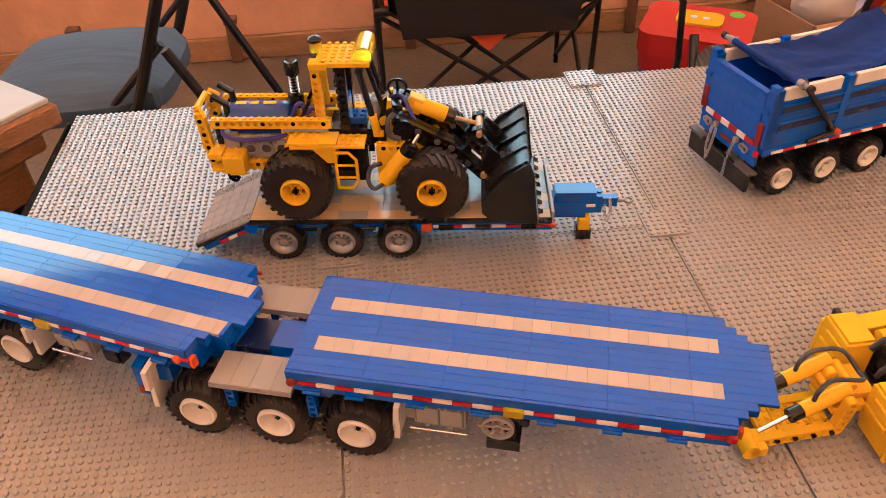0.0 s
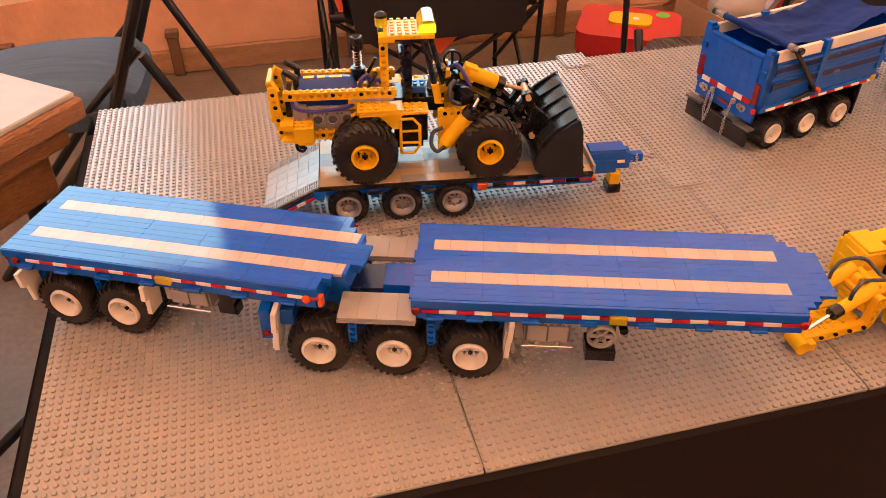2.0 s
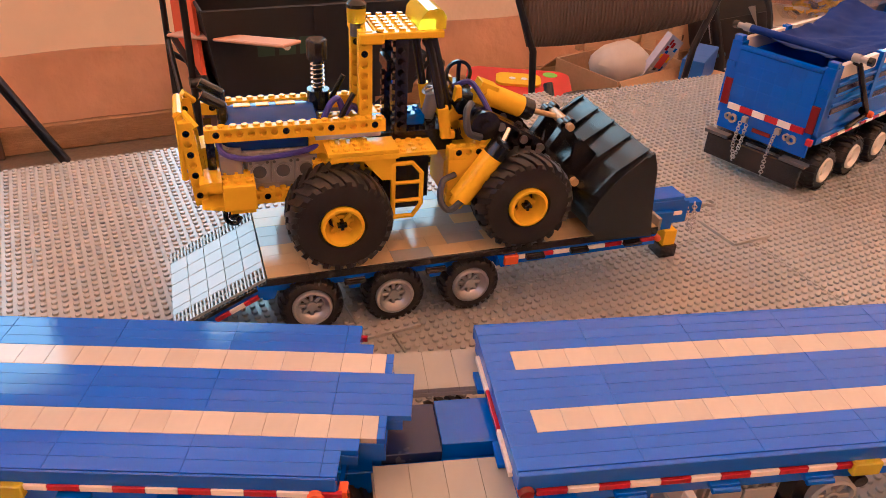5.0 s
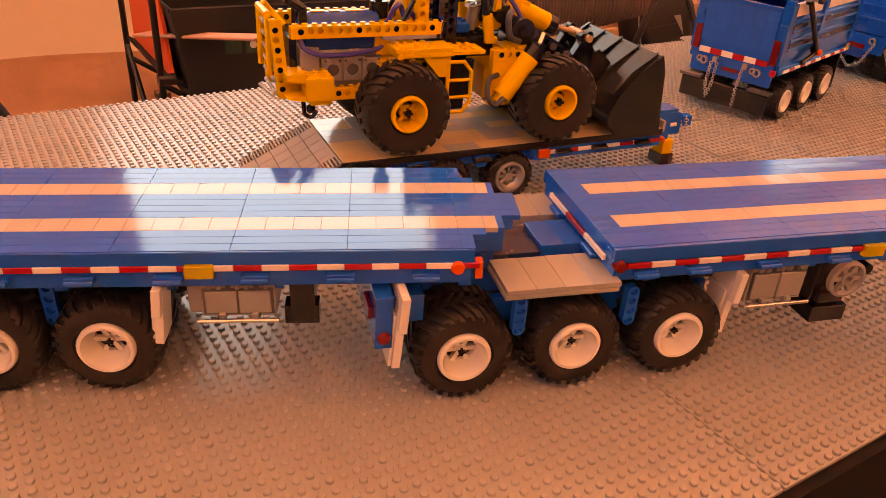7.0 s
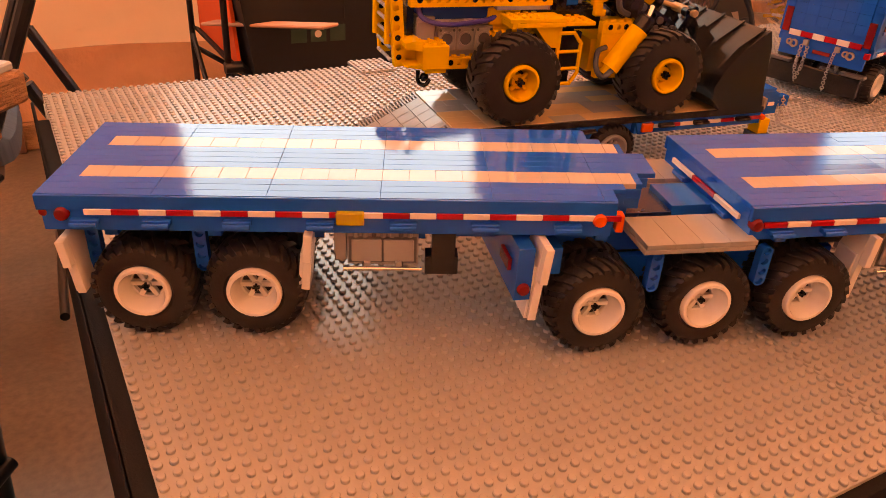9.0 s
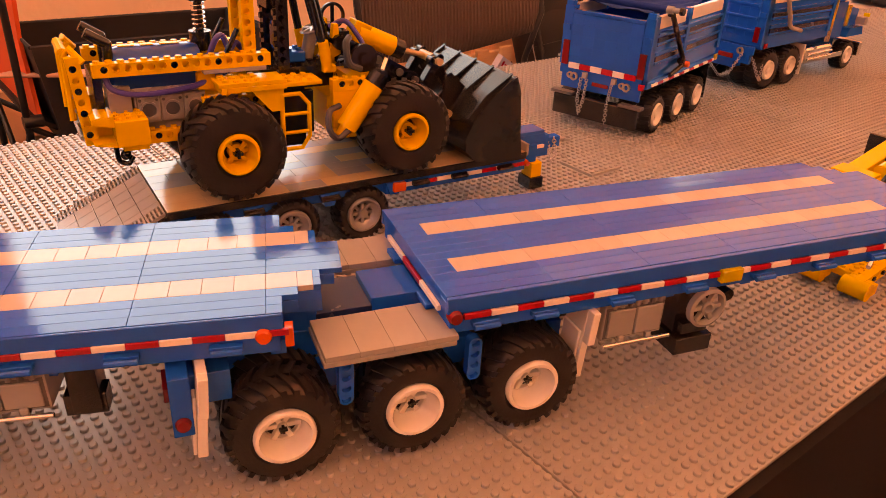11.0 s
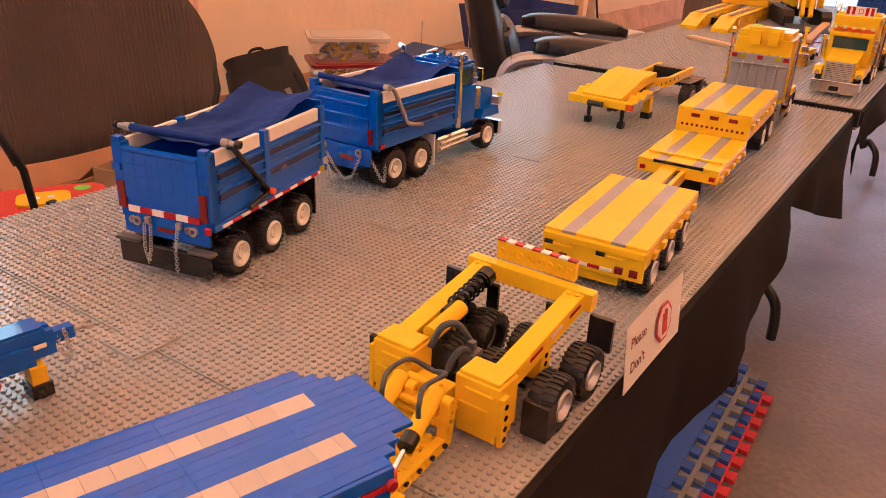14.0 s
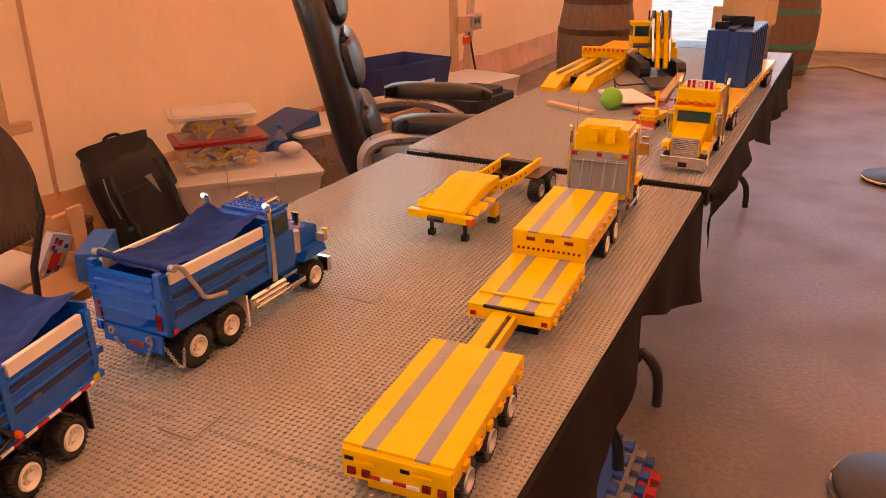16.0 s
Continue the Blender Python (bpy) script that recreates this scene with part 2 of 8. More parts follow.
        self.add(v, [q[::-1] for q in f] if flip else f, m)
        return self

    def lathe(self, prof, c=(0, 0, 0), axis="y", n=24, m=None):
        v, f = [], []
        for r, h in prof:
            for i in range(n):
                a = 2 * math.pi * i / n
                u, w = r * math.cos(a), r * math.sin(a)
                v.append({"y": (c[0] + u, c[1] + h, c[2] + w), "z": (c[0] + u, c[1] + w, c[2] + h), "x": (c[0] + h, c[1] + u, c[2] + w)}[axis])
        for j in range(len(prof) - 1):
            for i in range(n):
                q = (j * n + i, j * n + (i + 1) % n, (j + 1) * n + (i + 1) % n, (j + 1) * n + i)
                f.append(q)
        self.add(v, f, m)
        return self

    def ball(self, c, r, n=14, sq=(1, 1, 1)):
        k = n // 2
        self.lathe([(max(1e-5, r * math.sin(math.pi * j / k)), -r * math.cos(math.pi * j / k)) for j in range(k + 1)], (0, 0, 0), "z", n,
                   Matrix.Translation(c) @ Matrix.Diagonal((*sq, 1)))
        return self

    def studs(self, x0, nx, y0, ny, z, s=0.008, n=10, m=None):
        for i in range(nx):
            for j in range(ny):
                x, y = x0 + (i + 0.5) * s, y0 + (j + 0.5) * s
                self.cyl((x, y, z), (x, y, z + 0.0018), 0.0024, n, m=m)
        return self

    def bored(self, xs, y0, y1, up, down, r=0.0025, rounded_ends=False, m=None, through_hole=False):
        """A row of cells along x round open pin holes at xs (z = 0 on the holes' axis)."""
        h = S / 2
        ring = [(h, 0), (h, up / 2), (h, up), (h / 2, up), (0, up), (-h / 2, up), (-h, up), (-h, up / 2), (-h, 0), (-h, -down / 2), (-h, -down),
                (-h / 2, -down), (0, -down), (h / 2, -down), (h, -down), (h, -down / 2)]
        k = len(ring)
        for i, x in enumerate(xs):
            v = []
            for u, w in ring:
                d = math.hypot(u, w)
                if rounded_ends and ((i == 0 and u < 0) or (i == len(xs) - 1 and u > 0)):
                    o = (u / d * up, w / d * up)
                else:
                    o = (u, w)
                a = (u / d * r, w / d * r)
                v += [(x + o[0], y0, o[1]), (x + o[0], y1, o[1]), (x + a[0], y0, a[1]), (x + a[0], y1, a[1])]
            f = []
            for p in range(k):
                q = (p + 1) % k
                f += [(4 * p, 4 * q, 4 * q + 2, 4 * p + 2), (4 * p + 1, 4 * p + 3, 4 * q + 3, 4 * q + 1), (4 * p + 2, 4 * q + 2, 4 * q + 3, 4 * p + 3)]
                inner = abs(ring[p][0]) == h and ring[p][0] == ring[q][0] and ((i > 0 and ring[p][0] < 0) or (i < len(xs) - 1 and ring[p][0] > 0))
                if not inner:
                    f.append((4 * p, 4 * p + 1, 4 * q + 1, 4 * q))
            self.add(v, f, m)
            if not through_hole:
                mid = (y0 + y1) / 2
                ringv = [(x + 1.02 * r * math.cos(math.pi * p / 6), mid, 1.02 * r * math.sin(math.pi * p / 6)) for p in range(12)]
                self.add(ringv + [(a, b + 0.0004, c) for a, b, c in ringv], [tuple(range(12)), tuple(range(12, 24))[::-1]], m)
        return self

    def mesh(self, name, material):
        me = bpy.data.meshes.new(name)
        me.from_pydata(self.v, [], self.f)
        b = bmesh.new()
        b.from_mesh(me)
        bmesh.ops.recalc_face_normals(b, faces=b.faces)
        b.to_mesh(me)
        b.free()
        me.polygons.foreach_set("use_smooth", [True] * len(me.polygons))
        me.set_sharp_from_angle(angle=radians(35))
        me.materials.append(material)
        return me


def part(name, ms, material, parent=None, label="", at=None):
    ob = new(name, ms.mesh(name, material) if isinstance(ms, Mesh) else ms)
    if parent is not None:
        ob.parent = parent
    if at is not None:
        ob.matrix_basis = at
    if label:
        tagged(ob, label)
    return ob


def thing(name, m, label, category, group="", kind=""):
    ob = new(name)
    ob.empty_display_size = 0.02
    ob.matrix_basis = m
    return tagged(ob, label, category, group, kind)


def solid(name, ms, material, label, category, m=None, group="", kind=""):
    ob = part(name, ms, material)
    if m is not None:
        ob.matrix_basis = m
    return tagged(ob, label, category, group, kind)


TOP = 0.75
Z0 = 0.7518


# ---- the place ----
WALL = 2.62
floor = solid("floor", Mesh().box(-4.0, 30.0, -12.0, 8.0, -0.1, 0.0), CONCRETE, "worn grey-brown concrete floor of the tent", "floor", kind="structure")


def tent_wall(name, ms):
    return solid(name, ms, TENT, "orange translucent fabric tent wall", "wall", kind="structure")


# back wall with three openings high up, closed end walls, one with a bright doorway and an added high gap
T = 0.012
bw = Mesh()
for x0, x1, z0, z1 in ((-4, 12, 0.0, 1.4), (-4, -1.5, 1.4, 2.52), (-0.12, 0.42, 1.4, 2.52), (1.66, 4.3, 1.4, 2.52), (6.2, 12, 1.4, 2.52), (-4, 12, 2.52, 2.9)):
    bw.box(x0, x1, WALL, WALL + T, z0, z1, 0.001)
tent_wall("wall_north", bw)
tent_wall("wall_west", Mesh().box(-4 - T, -4, -5, WALL + T, 0, 2.9, 0.001))
# the gap above 1.15 m beside the doorway is added for sky glare on the floor
ew = Mesh()
for y0, y1, z0, z1 in ((-5, -3.0, 0.0, 2.6), (-3.0, 1.0, 0.0, 1.15), (0.8, 1.0, 1.15, 2.6), (2.0, WALL + T, 0.0, 2.6), (1.0, 2.0, 2.2, 2.6), (-5, WALL + T, 2.6, 2.9)):
    ew.box(11.0, 11.0 + T, y0, y1, z0, z1, 0.001)
tent_wall("wall_east", ew)
# added out of view: opaque brown wall that darkens the south-facing sides
solid("wall_south", Mesh().box(-4, 12, -5, -5 + T, 0, 2.9, 0.001), BROWN, "unseen opaque brown wall added to cut light from the south", "wall", kind="structure")
solid("ceiling", Mesh().prism([(-5.2, 2.85), (-1.2, 4.2), (WALL + 0.2, 2.85), (WALL + 0.2, 2.87), (-1.2, 4.22), (-5.2, 2.87)], -4.1, 11.2, "x"), SIDING,
      "pale orange translucent tent roof fabric", "ceiling", kind="structure")
solid("trim", Mesh().box(2.635, 2.658, WALL - 0.006, WALL - 0.0035, 0.0, 2.8, 0.001), TENTHEM, "upright sewn seam of the tent wall", "trim", kind="structure")
pst = thing("tent_post", pose(2.345, 2.47, 0), "weathered timber post standing against the tent wall", "post")
part("upright", Mesh().box(-0.045, 0.045, -0.03, 0.03, 0.0, 2.6, 0.004), PALEWOOD, pst)
part("bracket", Mesh().box(0.0455, 0.14, -0.02, 0.02, 0.6, 0.64, 0.003), PALEWOOD, pst)
bb = thing("baseboard", pose(0, WALL, 0), "two stacked weathered timber planks along the tent wall", "baseboard", kind="structure")
for k in range(6):
    part("plank", Mesh().box(-4 + 2.5 * k, -4 + 2.5 * k + 2.494, -0.075, -0.035, 0.0, 0.09, 0.004), WOOD, bb)
sk = Mesh()
prof = ((-0.006, 0.3), (-0.016, 0.24), (-0.04, 0.17), (-0.052, 0.13), (-0.066, 0.095))
v = []
for i in range(321):
    x = -4 + 0.05 * i
    for j, (y, z) in enumerate(prof):
        w = j / 4 * (1 - 0.4 * (j == 4))
        v.append((x, y - 0.014 * w * abs(noise.noise(Vector((x * 3.1, j * 0.5, 2)))) - 0.012 * w * noise.noise(Vector((x * 9, j, 7))), z + 0.03 * (j == 0) * noise.noise(Vector((x * 2, 0, 5)))))
sk.add(v, [(5 * i + j, 5 * i + j + 1, 5 * i + j + 6, 5 * i + j + 5) for i in range(320) for j in range(4)])
part("skirt", sk, SKIRT, bb, "crumpled fabric skirt of the tent tucked over the planks")
for x in (-0.62, -0.05, 0.62, 1.5, 2.7):
    part("stake", Mesh().box(x - 0.02, x + 0.02, -0.1, -0.078, 0.0, 0.17, 0.004).box(x - 0.024, x + 0.024, -0.104, -0.06, 0.15, 0.175, 0.003), BROWN, bb)

# ---- tables and baseplates ----
plate = Mesh()
plate.box(0.0008, 0.3832, 0.0008, 0.3832, -0.0032, 0.0, 0.0004)
n = 10
ring = np.array([(0.0024 * math.cos(2 * math.pi * k / n), 0.0024 * math.sin(2 * math.pi * k / n)) for k in range(n)])
ii, jj = np.meshgrid(np.arange(48), np.arange(48))
cc = np.stack([(ii.ravel() + 0.5) * S, (jj.ravel() + 0.5) * S], 1)
lo = np.concatenate([(cc[:, None, :] + ring[None]), np.zeros((len(cc), n, 1))], 2)
mid = np.concatenate([(cc[:, None, :] + ring[None]), np.full((len(cc), n, 1), 0.00165)], 2)
hi = np.concatenate([(cc[:, None, :] + ring[None] * 0.83), np.full((len(cc), n, 1), 0.0021)], 2)
vv = np.concatenate([lo, mid, hi], 1).reshape(-1, 3)
ff = []
for k in range(len(cc)):
    o = k * 3 * n
    for a in range(n):
        b = (a + 1) % n
        ff.append((o + a, o + b, o + n + b, o + n + a))
        ff.append((o + n + a, o + n + b, o + 2 * n + b, o + 2 * n + a))
    ff.append(tuple(range(o + 2 * n, o + 3 * n)))
studs_ = Mesh()
studs_.add(vv.tolist(), ff)
PLATE, STUDS = plate.mesh("baseplate", BASE), studs_.mesh("stud_field", BASE)


def baseplate(x, y, z, rz=0.0):
    ob = new("baseplate", PLATE)
    ob.matrix_basis = pose(x, y, z, 0, 0, rz)
    tagged(ob, "square light grey studded plastic baseplate on the table", "baseplate", "baseplates covering the tables")
    tagged(part("stud_field", STUDS, None, ob), kind="stuff")


for i in range(6):
    for j in range(2):
        baseplate(0.384 * i + (0.001 if i > 1 else 0), 0.384 * j, TOP, 0)
T2M = pose(2.33, -0.012, TOP + 0.009, 0, 0, -0.4)
for i in range(6):
    for j in range(2):
        ob = new("baseplate", PLATE)
        ob.matrix_basis = T2M @ pose(0.384 * i, 0.384 * j, 0)
        tagged(ob, "square light grey studded plastic baseplate on the second table", "baseplate", "baseplates covering the tables")
        tagged(part("stud_field", STUDS, None, ob), kind="stuff")


def tie(x, y, z=TOP):
    w = 0.0239
    ms = Mesh().box(-w, w, -w, w, 0.0003, 0.0034, 0.0003).studs(-0.024, 6, -0.024, 6, 0.0034)
    solid("tie_plate", ms, BASE, "six by six stud grey plate joining four baseplates", "plate", pose(x, y, z), "tie plates on the baseplates")


for i in range(1, 6):
    tie(0.384 * i + 0.001, 0.384)
for i in (1, 2, 3):
    tie(0.384 * i + 0.001, 0.768 - 0.012)


def table(m, length, label):
    t = thing("folding_table", m, label, "table")
    part("tabletop", Mesh().box(0, length, 0.0, 0.76, -0.05, -0.004, 0.004), LAMINATE, t)
    low = -m.translation.z
    for x in (0.25, length - 0.09):
        for s in (1, -1):
            part("leg", Mesh().curve([(x, 0.38 - 0.2 * s, -0.05), (x, 0.38 - 0.2 * s, low + 0.184), (x, 0.38 - 0.226 * s, low + 0.178), (x, 0.38 - 0.266 * s, low + 0.133), (x, 0.38 - 0.278 * s, low + 0.08), (x, 0.38 - 0.28 * s, low + 0.016)], 0.015, 10), TUBE, t)
        part("stretcher", Mesh().cyl((x, 0.2, low + 0.3), (x, 0.56, low + 0.3), 0.011), TUBE, t)
    return t


table(pose(0.0, 0.004, TOP), 2.3, "long folding table under the baseplates and black cloth")
table(T2M @ pose(0, 0.0, 0), 2.3, "second long folding table set end to end with the first")


def cloth(name, m, length, seed, drop_at, end):
    ms = Mesh()
    rnd = random.Random(seed)
    nx = 90
    cols = []
    for i in range(nx + 1):
        x = length * i / nx
        wob = 0.012 * math.sin(9 * x + seed) + 0.007 * math.sin(23 * x + 2 * seed) + 0.004 * rnd.random()
        cols.append((x, wob, drop_at(x) + 0.006 * math.sin(7 * x)))
    nz = 8
    v = []
    for x, w, d in cols:
        for k in range(nz + 1):
            f = k / nz
            v.append((x, 0.001 - 0.006 - w * f * 1.3 - 0.01 * f, -0.0042 - d * f))
    f = [(i * (nz + 1) + k, (i + 1) * (nz + 1) + k, (i + 1) * (nz + 1) + k + 1, i * (nz + 1) + k + 1) for i in range(nx) for k in range(nz)]
    ms.add(v, f)
    ms.add([(p[0], p[1] + 0.0015, p[2]) for p in v], [q[::-1] for q in f])
    # left end drop
    ms.box(-0.012, -0.009, 0.0, 0.76, -end, -0.0042, 0.001)
    ms.box(-0.012, length, -0.006, 0.7, -0.0058, -0.0042, 0.0004)
    ob = part(name, ms, CLOTH)
    ob.matrix_basis = m
    tagged(ob, "black cloth draped over the table edge in loose folds", "table cloth")


def drop_front(x):
    if x < 0.98:
        return 0.4
    if x < 1.23:
        return 0.4 - 0.8 * (x - 0.98)
    if x < 1.66:
        return 0.2 - 0.3 * (x - 1.25)
    if x < 1.78:
        return 0.06
    if x < 2.2:
        return 0.06 + 0.33 * (x - 1.78)
    return 0.2 - 0.3 * (x - 2.2)


def drop_far(x):
    if x < 0.25:
        return 0.15 - 0.32 * x
    if x < 0.8:
        return 0.07
    return min(0.17, 0.07 + 0.25 * (x - 0.8))


cloth("table_cloth", pose(0, 0, TOP), 2.30, 1, drop_front, 0.45)
cloth("table_cloth", T2M, 2.36, 4, drop_far, 0.04)


# ---- wheels ----
def tyre_mesh(r, w, lugs, lug_h, style="block", hole=0.62):
    """A balloon tyre: rounded carcass and tread blocks that wrap over both shoulders, staggered from side to side."""
    ms = Mesh()
    q = r - lug_h
    half = [(r * hole, 0.1), (r * (hole + 0.06), 0.02), (r * (hole + 0.5 * (0.9 - hole)), 0.0), (q * 0.9, 0.035), (q * 0.965, 0.11), (q, 0.25), (q * 1.005, 0.5)]
    ms.lathe([(a, b * w) for a, b in half] + [(a, (1 - b) * w) for a, b in half[-2::-1]] + [(r * hole, 0.1 * w)], n=40)
    ms.cyl((0, w * 0.5, 0), (0, w * 0.55, 0), r * hole * 1.02, 24)
    skew = 0.5 if style == "chevron" else 0.12
    for k in range(lugs):
        for s in (0, 1):
            turn = Matrix.Rotation(-2 * math.pi * (k + 0.5 * s) / lugs, 4, "Y")
            ln = math.pi * r / lugs * (1.16 if style == "block" else 1.0)
            sec = [(r * 0.83, 0.012), (r * 0.935, 0.02), (r * 0.985, 0.12), (r, 0.28), (r, 0.54), (q * 0.985, 0.54), (q * 0.95, 0.15), (r * 0.82, 0.05)]
            v = []
            for side in (-0.5, 0.5):
                for a, b in sec:
                    v.append((a, (1 - b if s else b) * w, side * ln * (0.8 if b < 0.1 else 1.0) + skew * (b - 0.28) * w))
            n = len(sec)
            ms.add(v, [tuple(range(n)), tuple(range(n, 2 * n))[::-1]] + [(i, n + i, n + (i + 1) % n, (i + 1) % n) for i in range(n)], turn)
    return ms.mesh("tyre", RUBBER)


def rim_mesh(r, w, material, spokes=6, depth=0.006, hub=0.28):
    ms = Mesh()
    ms.lathe([(r, w), (r, 0.0), (r * 0.95, -0.0012), (r * 0.84, -0.0012), (r * 0.8, 0.0006), (r * 0.72, depth * 0.6), (r * 0.62, depth), (r * 0.56, depth + 0.0005), (r * 0.55, depth + 0.004), (r * 0.6, depth + 0.004)], n=32)
    ms.cyl((0, depth + 0.003, 0), (0, depth - 0.003, 0), r * hub, 14)
    for k in range(spokes):
        m = Matrix.Rotation(2 * math.pi * k / spokes, 4, "Y")
        ms.box(r * 0.1, r * 0.6, depth - 0.001, depth + 0.0025, -r * 0.09, r * 0.09, 0.0003, m)
    return ms.mesh("rim", material)


def hub_mesh(r, material, y):
    ms = Mesh()
    for a in (0, math.pi / 2):
        ms.box(-r, r, y - 0.004, y + 0.002, -r * 0.35, r * 0.35, 0.0002, Matrix.Rotation(a, 4, "Y"))
    return ms.mesh("axle", material)


WT = tyre_mesh(0.0312, 0.0285, 26, 0.0015, "chevron", 0.53)
WR = rim_mesh(0.0166, 0.02, WHITE, 6, 0.011, 0.16)
WH = hub_mesh(0.0022, BLACK, 0.0095)
LT = tyre_mesh(0.0385, 0.037, 24, 0.0017, "chevron", 0.41)
LR = rim_mesh(0.0158, 0.02, YELLOW, 3, 0.011, 0.4)
LH = hub_mesh(0.0034, BLACK, 0.006)
FT = tyre_mesh(0.0247, 0.02, 26, 0.0012, "block", 0.63)
FR = rim_mesh(0.0155, 0.015, SILVER, 8, 0.005)
DT = tyre_mesh(0.0247, 0.022, 24, 0.0015, "block", 0.59)
DR = rim_mesh(0.0146, 0.015, WHITE, 6, 0.004)
TT = tyre_mesh(0.0306, 0.025, 24, 0.0015, "block", 0.49)
JT = tyre_mesh(0.0247, 0.024, 28, 0.0014, "block", 0.55)
JR = rim_mesh(0.0135, 0.015, SILVER, 6, 0.005)


def wheel(parent, x, y, z, tyre, rim, axle=None, far=False):
    m = pose(x, y, z, 0, 0, 180 if far else 0)
    w = part("wheel", tyre, None, parent, at=m)
    part("rim", rim, None, w)
    if axle:
        part("axle", axle, None, w)
    return w


TILE_RND = random.Random(21)


def tiles(parent, name, material, cells, z, label="", h=0.0032, g=0.00005):
    """One object per tile; cells are (x0, x1, y0, y1) in studs. Alike sizes share a mesh."""
    cache = {}
    for x0, x1, y0, y1 in cells:
        k = (round(x1 - x0, 2), round(y1 - y0, 2))
        if k not in cache:
            cache[k] = Mesh().box(g, k[0] * S - g, g, k[1] * S - g, 0, h, 0.00016).mesh(name, material)
        tilt = [TILE_RND.uniform(-0.3, 0.3) for _ in range(2)]
        c = Matrix.Translation((k[0] * S / 2, k[1] * S / 2, h))
        part(name, cache[k], None, parent, label, Matrix.Translation((x0 * S, y0 * S, z)) @ c @ pose(0, 0, 0, tilt[0], tilt[1] * min(1.0, 3 / k[0]), 0) @ c.inverted())


def side_stripes(parent, x0, n, length, y, z, first=0, h=0.0034):
    for k in range(n):
        part("reflector_strip", Mesh().box(x0 + k * length, x0 + (k + 1) * length - 0.0002, y - 0.0012, y + 0.001, z, z + h, 0.0002),
             (WHITE, RED)[(k + first) % 2], parent)


def lamp(parent, x, y, z, material, r=0.0042, name="lamp"):
    part(name, Mesh().lathe([(r, 0.003), (r, -0.0015), (r * 0.8, -0.0028), (r * 0.4, -0.0032), (0.0001, -0.0032)], (x, y, z), n=14), material, parent)


def clip(parent, x, y, z):
    ms = Mesh().box(x - 0.008, x + 0.008, y - 0.004, y, z, z + 0.0032).cyl((x - 0.0075, y - 0.0052, z + 0.0006), (x + 0.0075, y - 0.0052, z + 0.0006), 0.0016, 8)
    part("clip", ms, BLUE, parent)


def beam(ms, p, q, w=0.0078, h=0.0078):
    """A studless beam from p to q with round ends and open pin holes at stud spacing."""
    p, q = Vector(p), Vector(q)
    d = q - p
    n = max(1, round(d.length / S))
    m = Matrix.Translation(p) @ d.to_track_quat("X", "Z").to_matrix().to_4x4() @ Matrix.Diagonal((d.length / (n * S), 1, 1, 1))
    ms.bored([S * k for k in range(n + 1)], -w / 2, w / 2, h / 2, h / 2, min(0.0026, h * 0.34), True, m)


def pins(parent, spots, y, depth=0.003, name="pin"):
    """Black friction pins sunk in holes on a face at y."""
    for x, z in spots:
        part(name, Mesh().lathe([(0.0024, 0.002), (0.0024, -0.0002), (0.0016, -0.0003), (0.0015, depth * 0.5), (0.0001, depth * 0.5)], (x, y, z), n=12), BLACK, parent)


def hole_dots(parent, m, n, L, w=0.0078, x0=0.0, r=0.0024):
    """Thin black discs on both faces of a solid piece, painting the shade inside pin holes."""
    for k in range(n):
        x = x0 + (L - 2 * x0) * k / max(1, n - 1)
        ms = Mesh()
        for s in (-1, 1):
            ms.lathe([(r * 1.05, s * (w / 2 - 0.0002)), (r * 1.05, s * (w / 2 + 0.0002)), (0.0001, s * (w / 2 + 0.00021))], (x, 0, 0), n=12, m=m)
        part("socket", ms, BLACK, parent)


def chain(parent, pts, material, r=0.0006, link=0.0055):
    pts = [Vector(p) for p in pts]
    ms = Mesh()
    dist = [0]
    for a, b in zip(pts, pts[1:]):
        dist.append(dist[-1] + (b - a).length)
    k, s = 0, 0.0
    while s < dist[-1]:
        i = max(j for j in range(len(pts) - 1) if dist[j] <= s)
        d = (pts[i + 1] - pts[i]).normalized()
        c = pts[i] + d * (s - dist[i])
        m = Matrix.Translation(c) @ d.to_track_quat("X", "Z").to_matrix().to_4x4() @ Matrix.Rotation(math.pi / 2 * (k % 2), 4, "X")
        loop = [(0.5 * link * 0.62 * math.cos(a) * 1.15, 0.002 * math.sin(a), 0) for a in [2 * math.pi * t / 10 for t in range(11)]]
        ms.tube(loop, r, 5, m)
        s += link * 0.55
        k += 1
    part("chain", ms, material, parent)


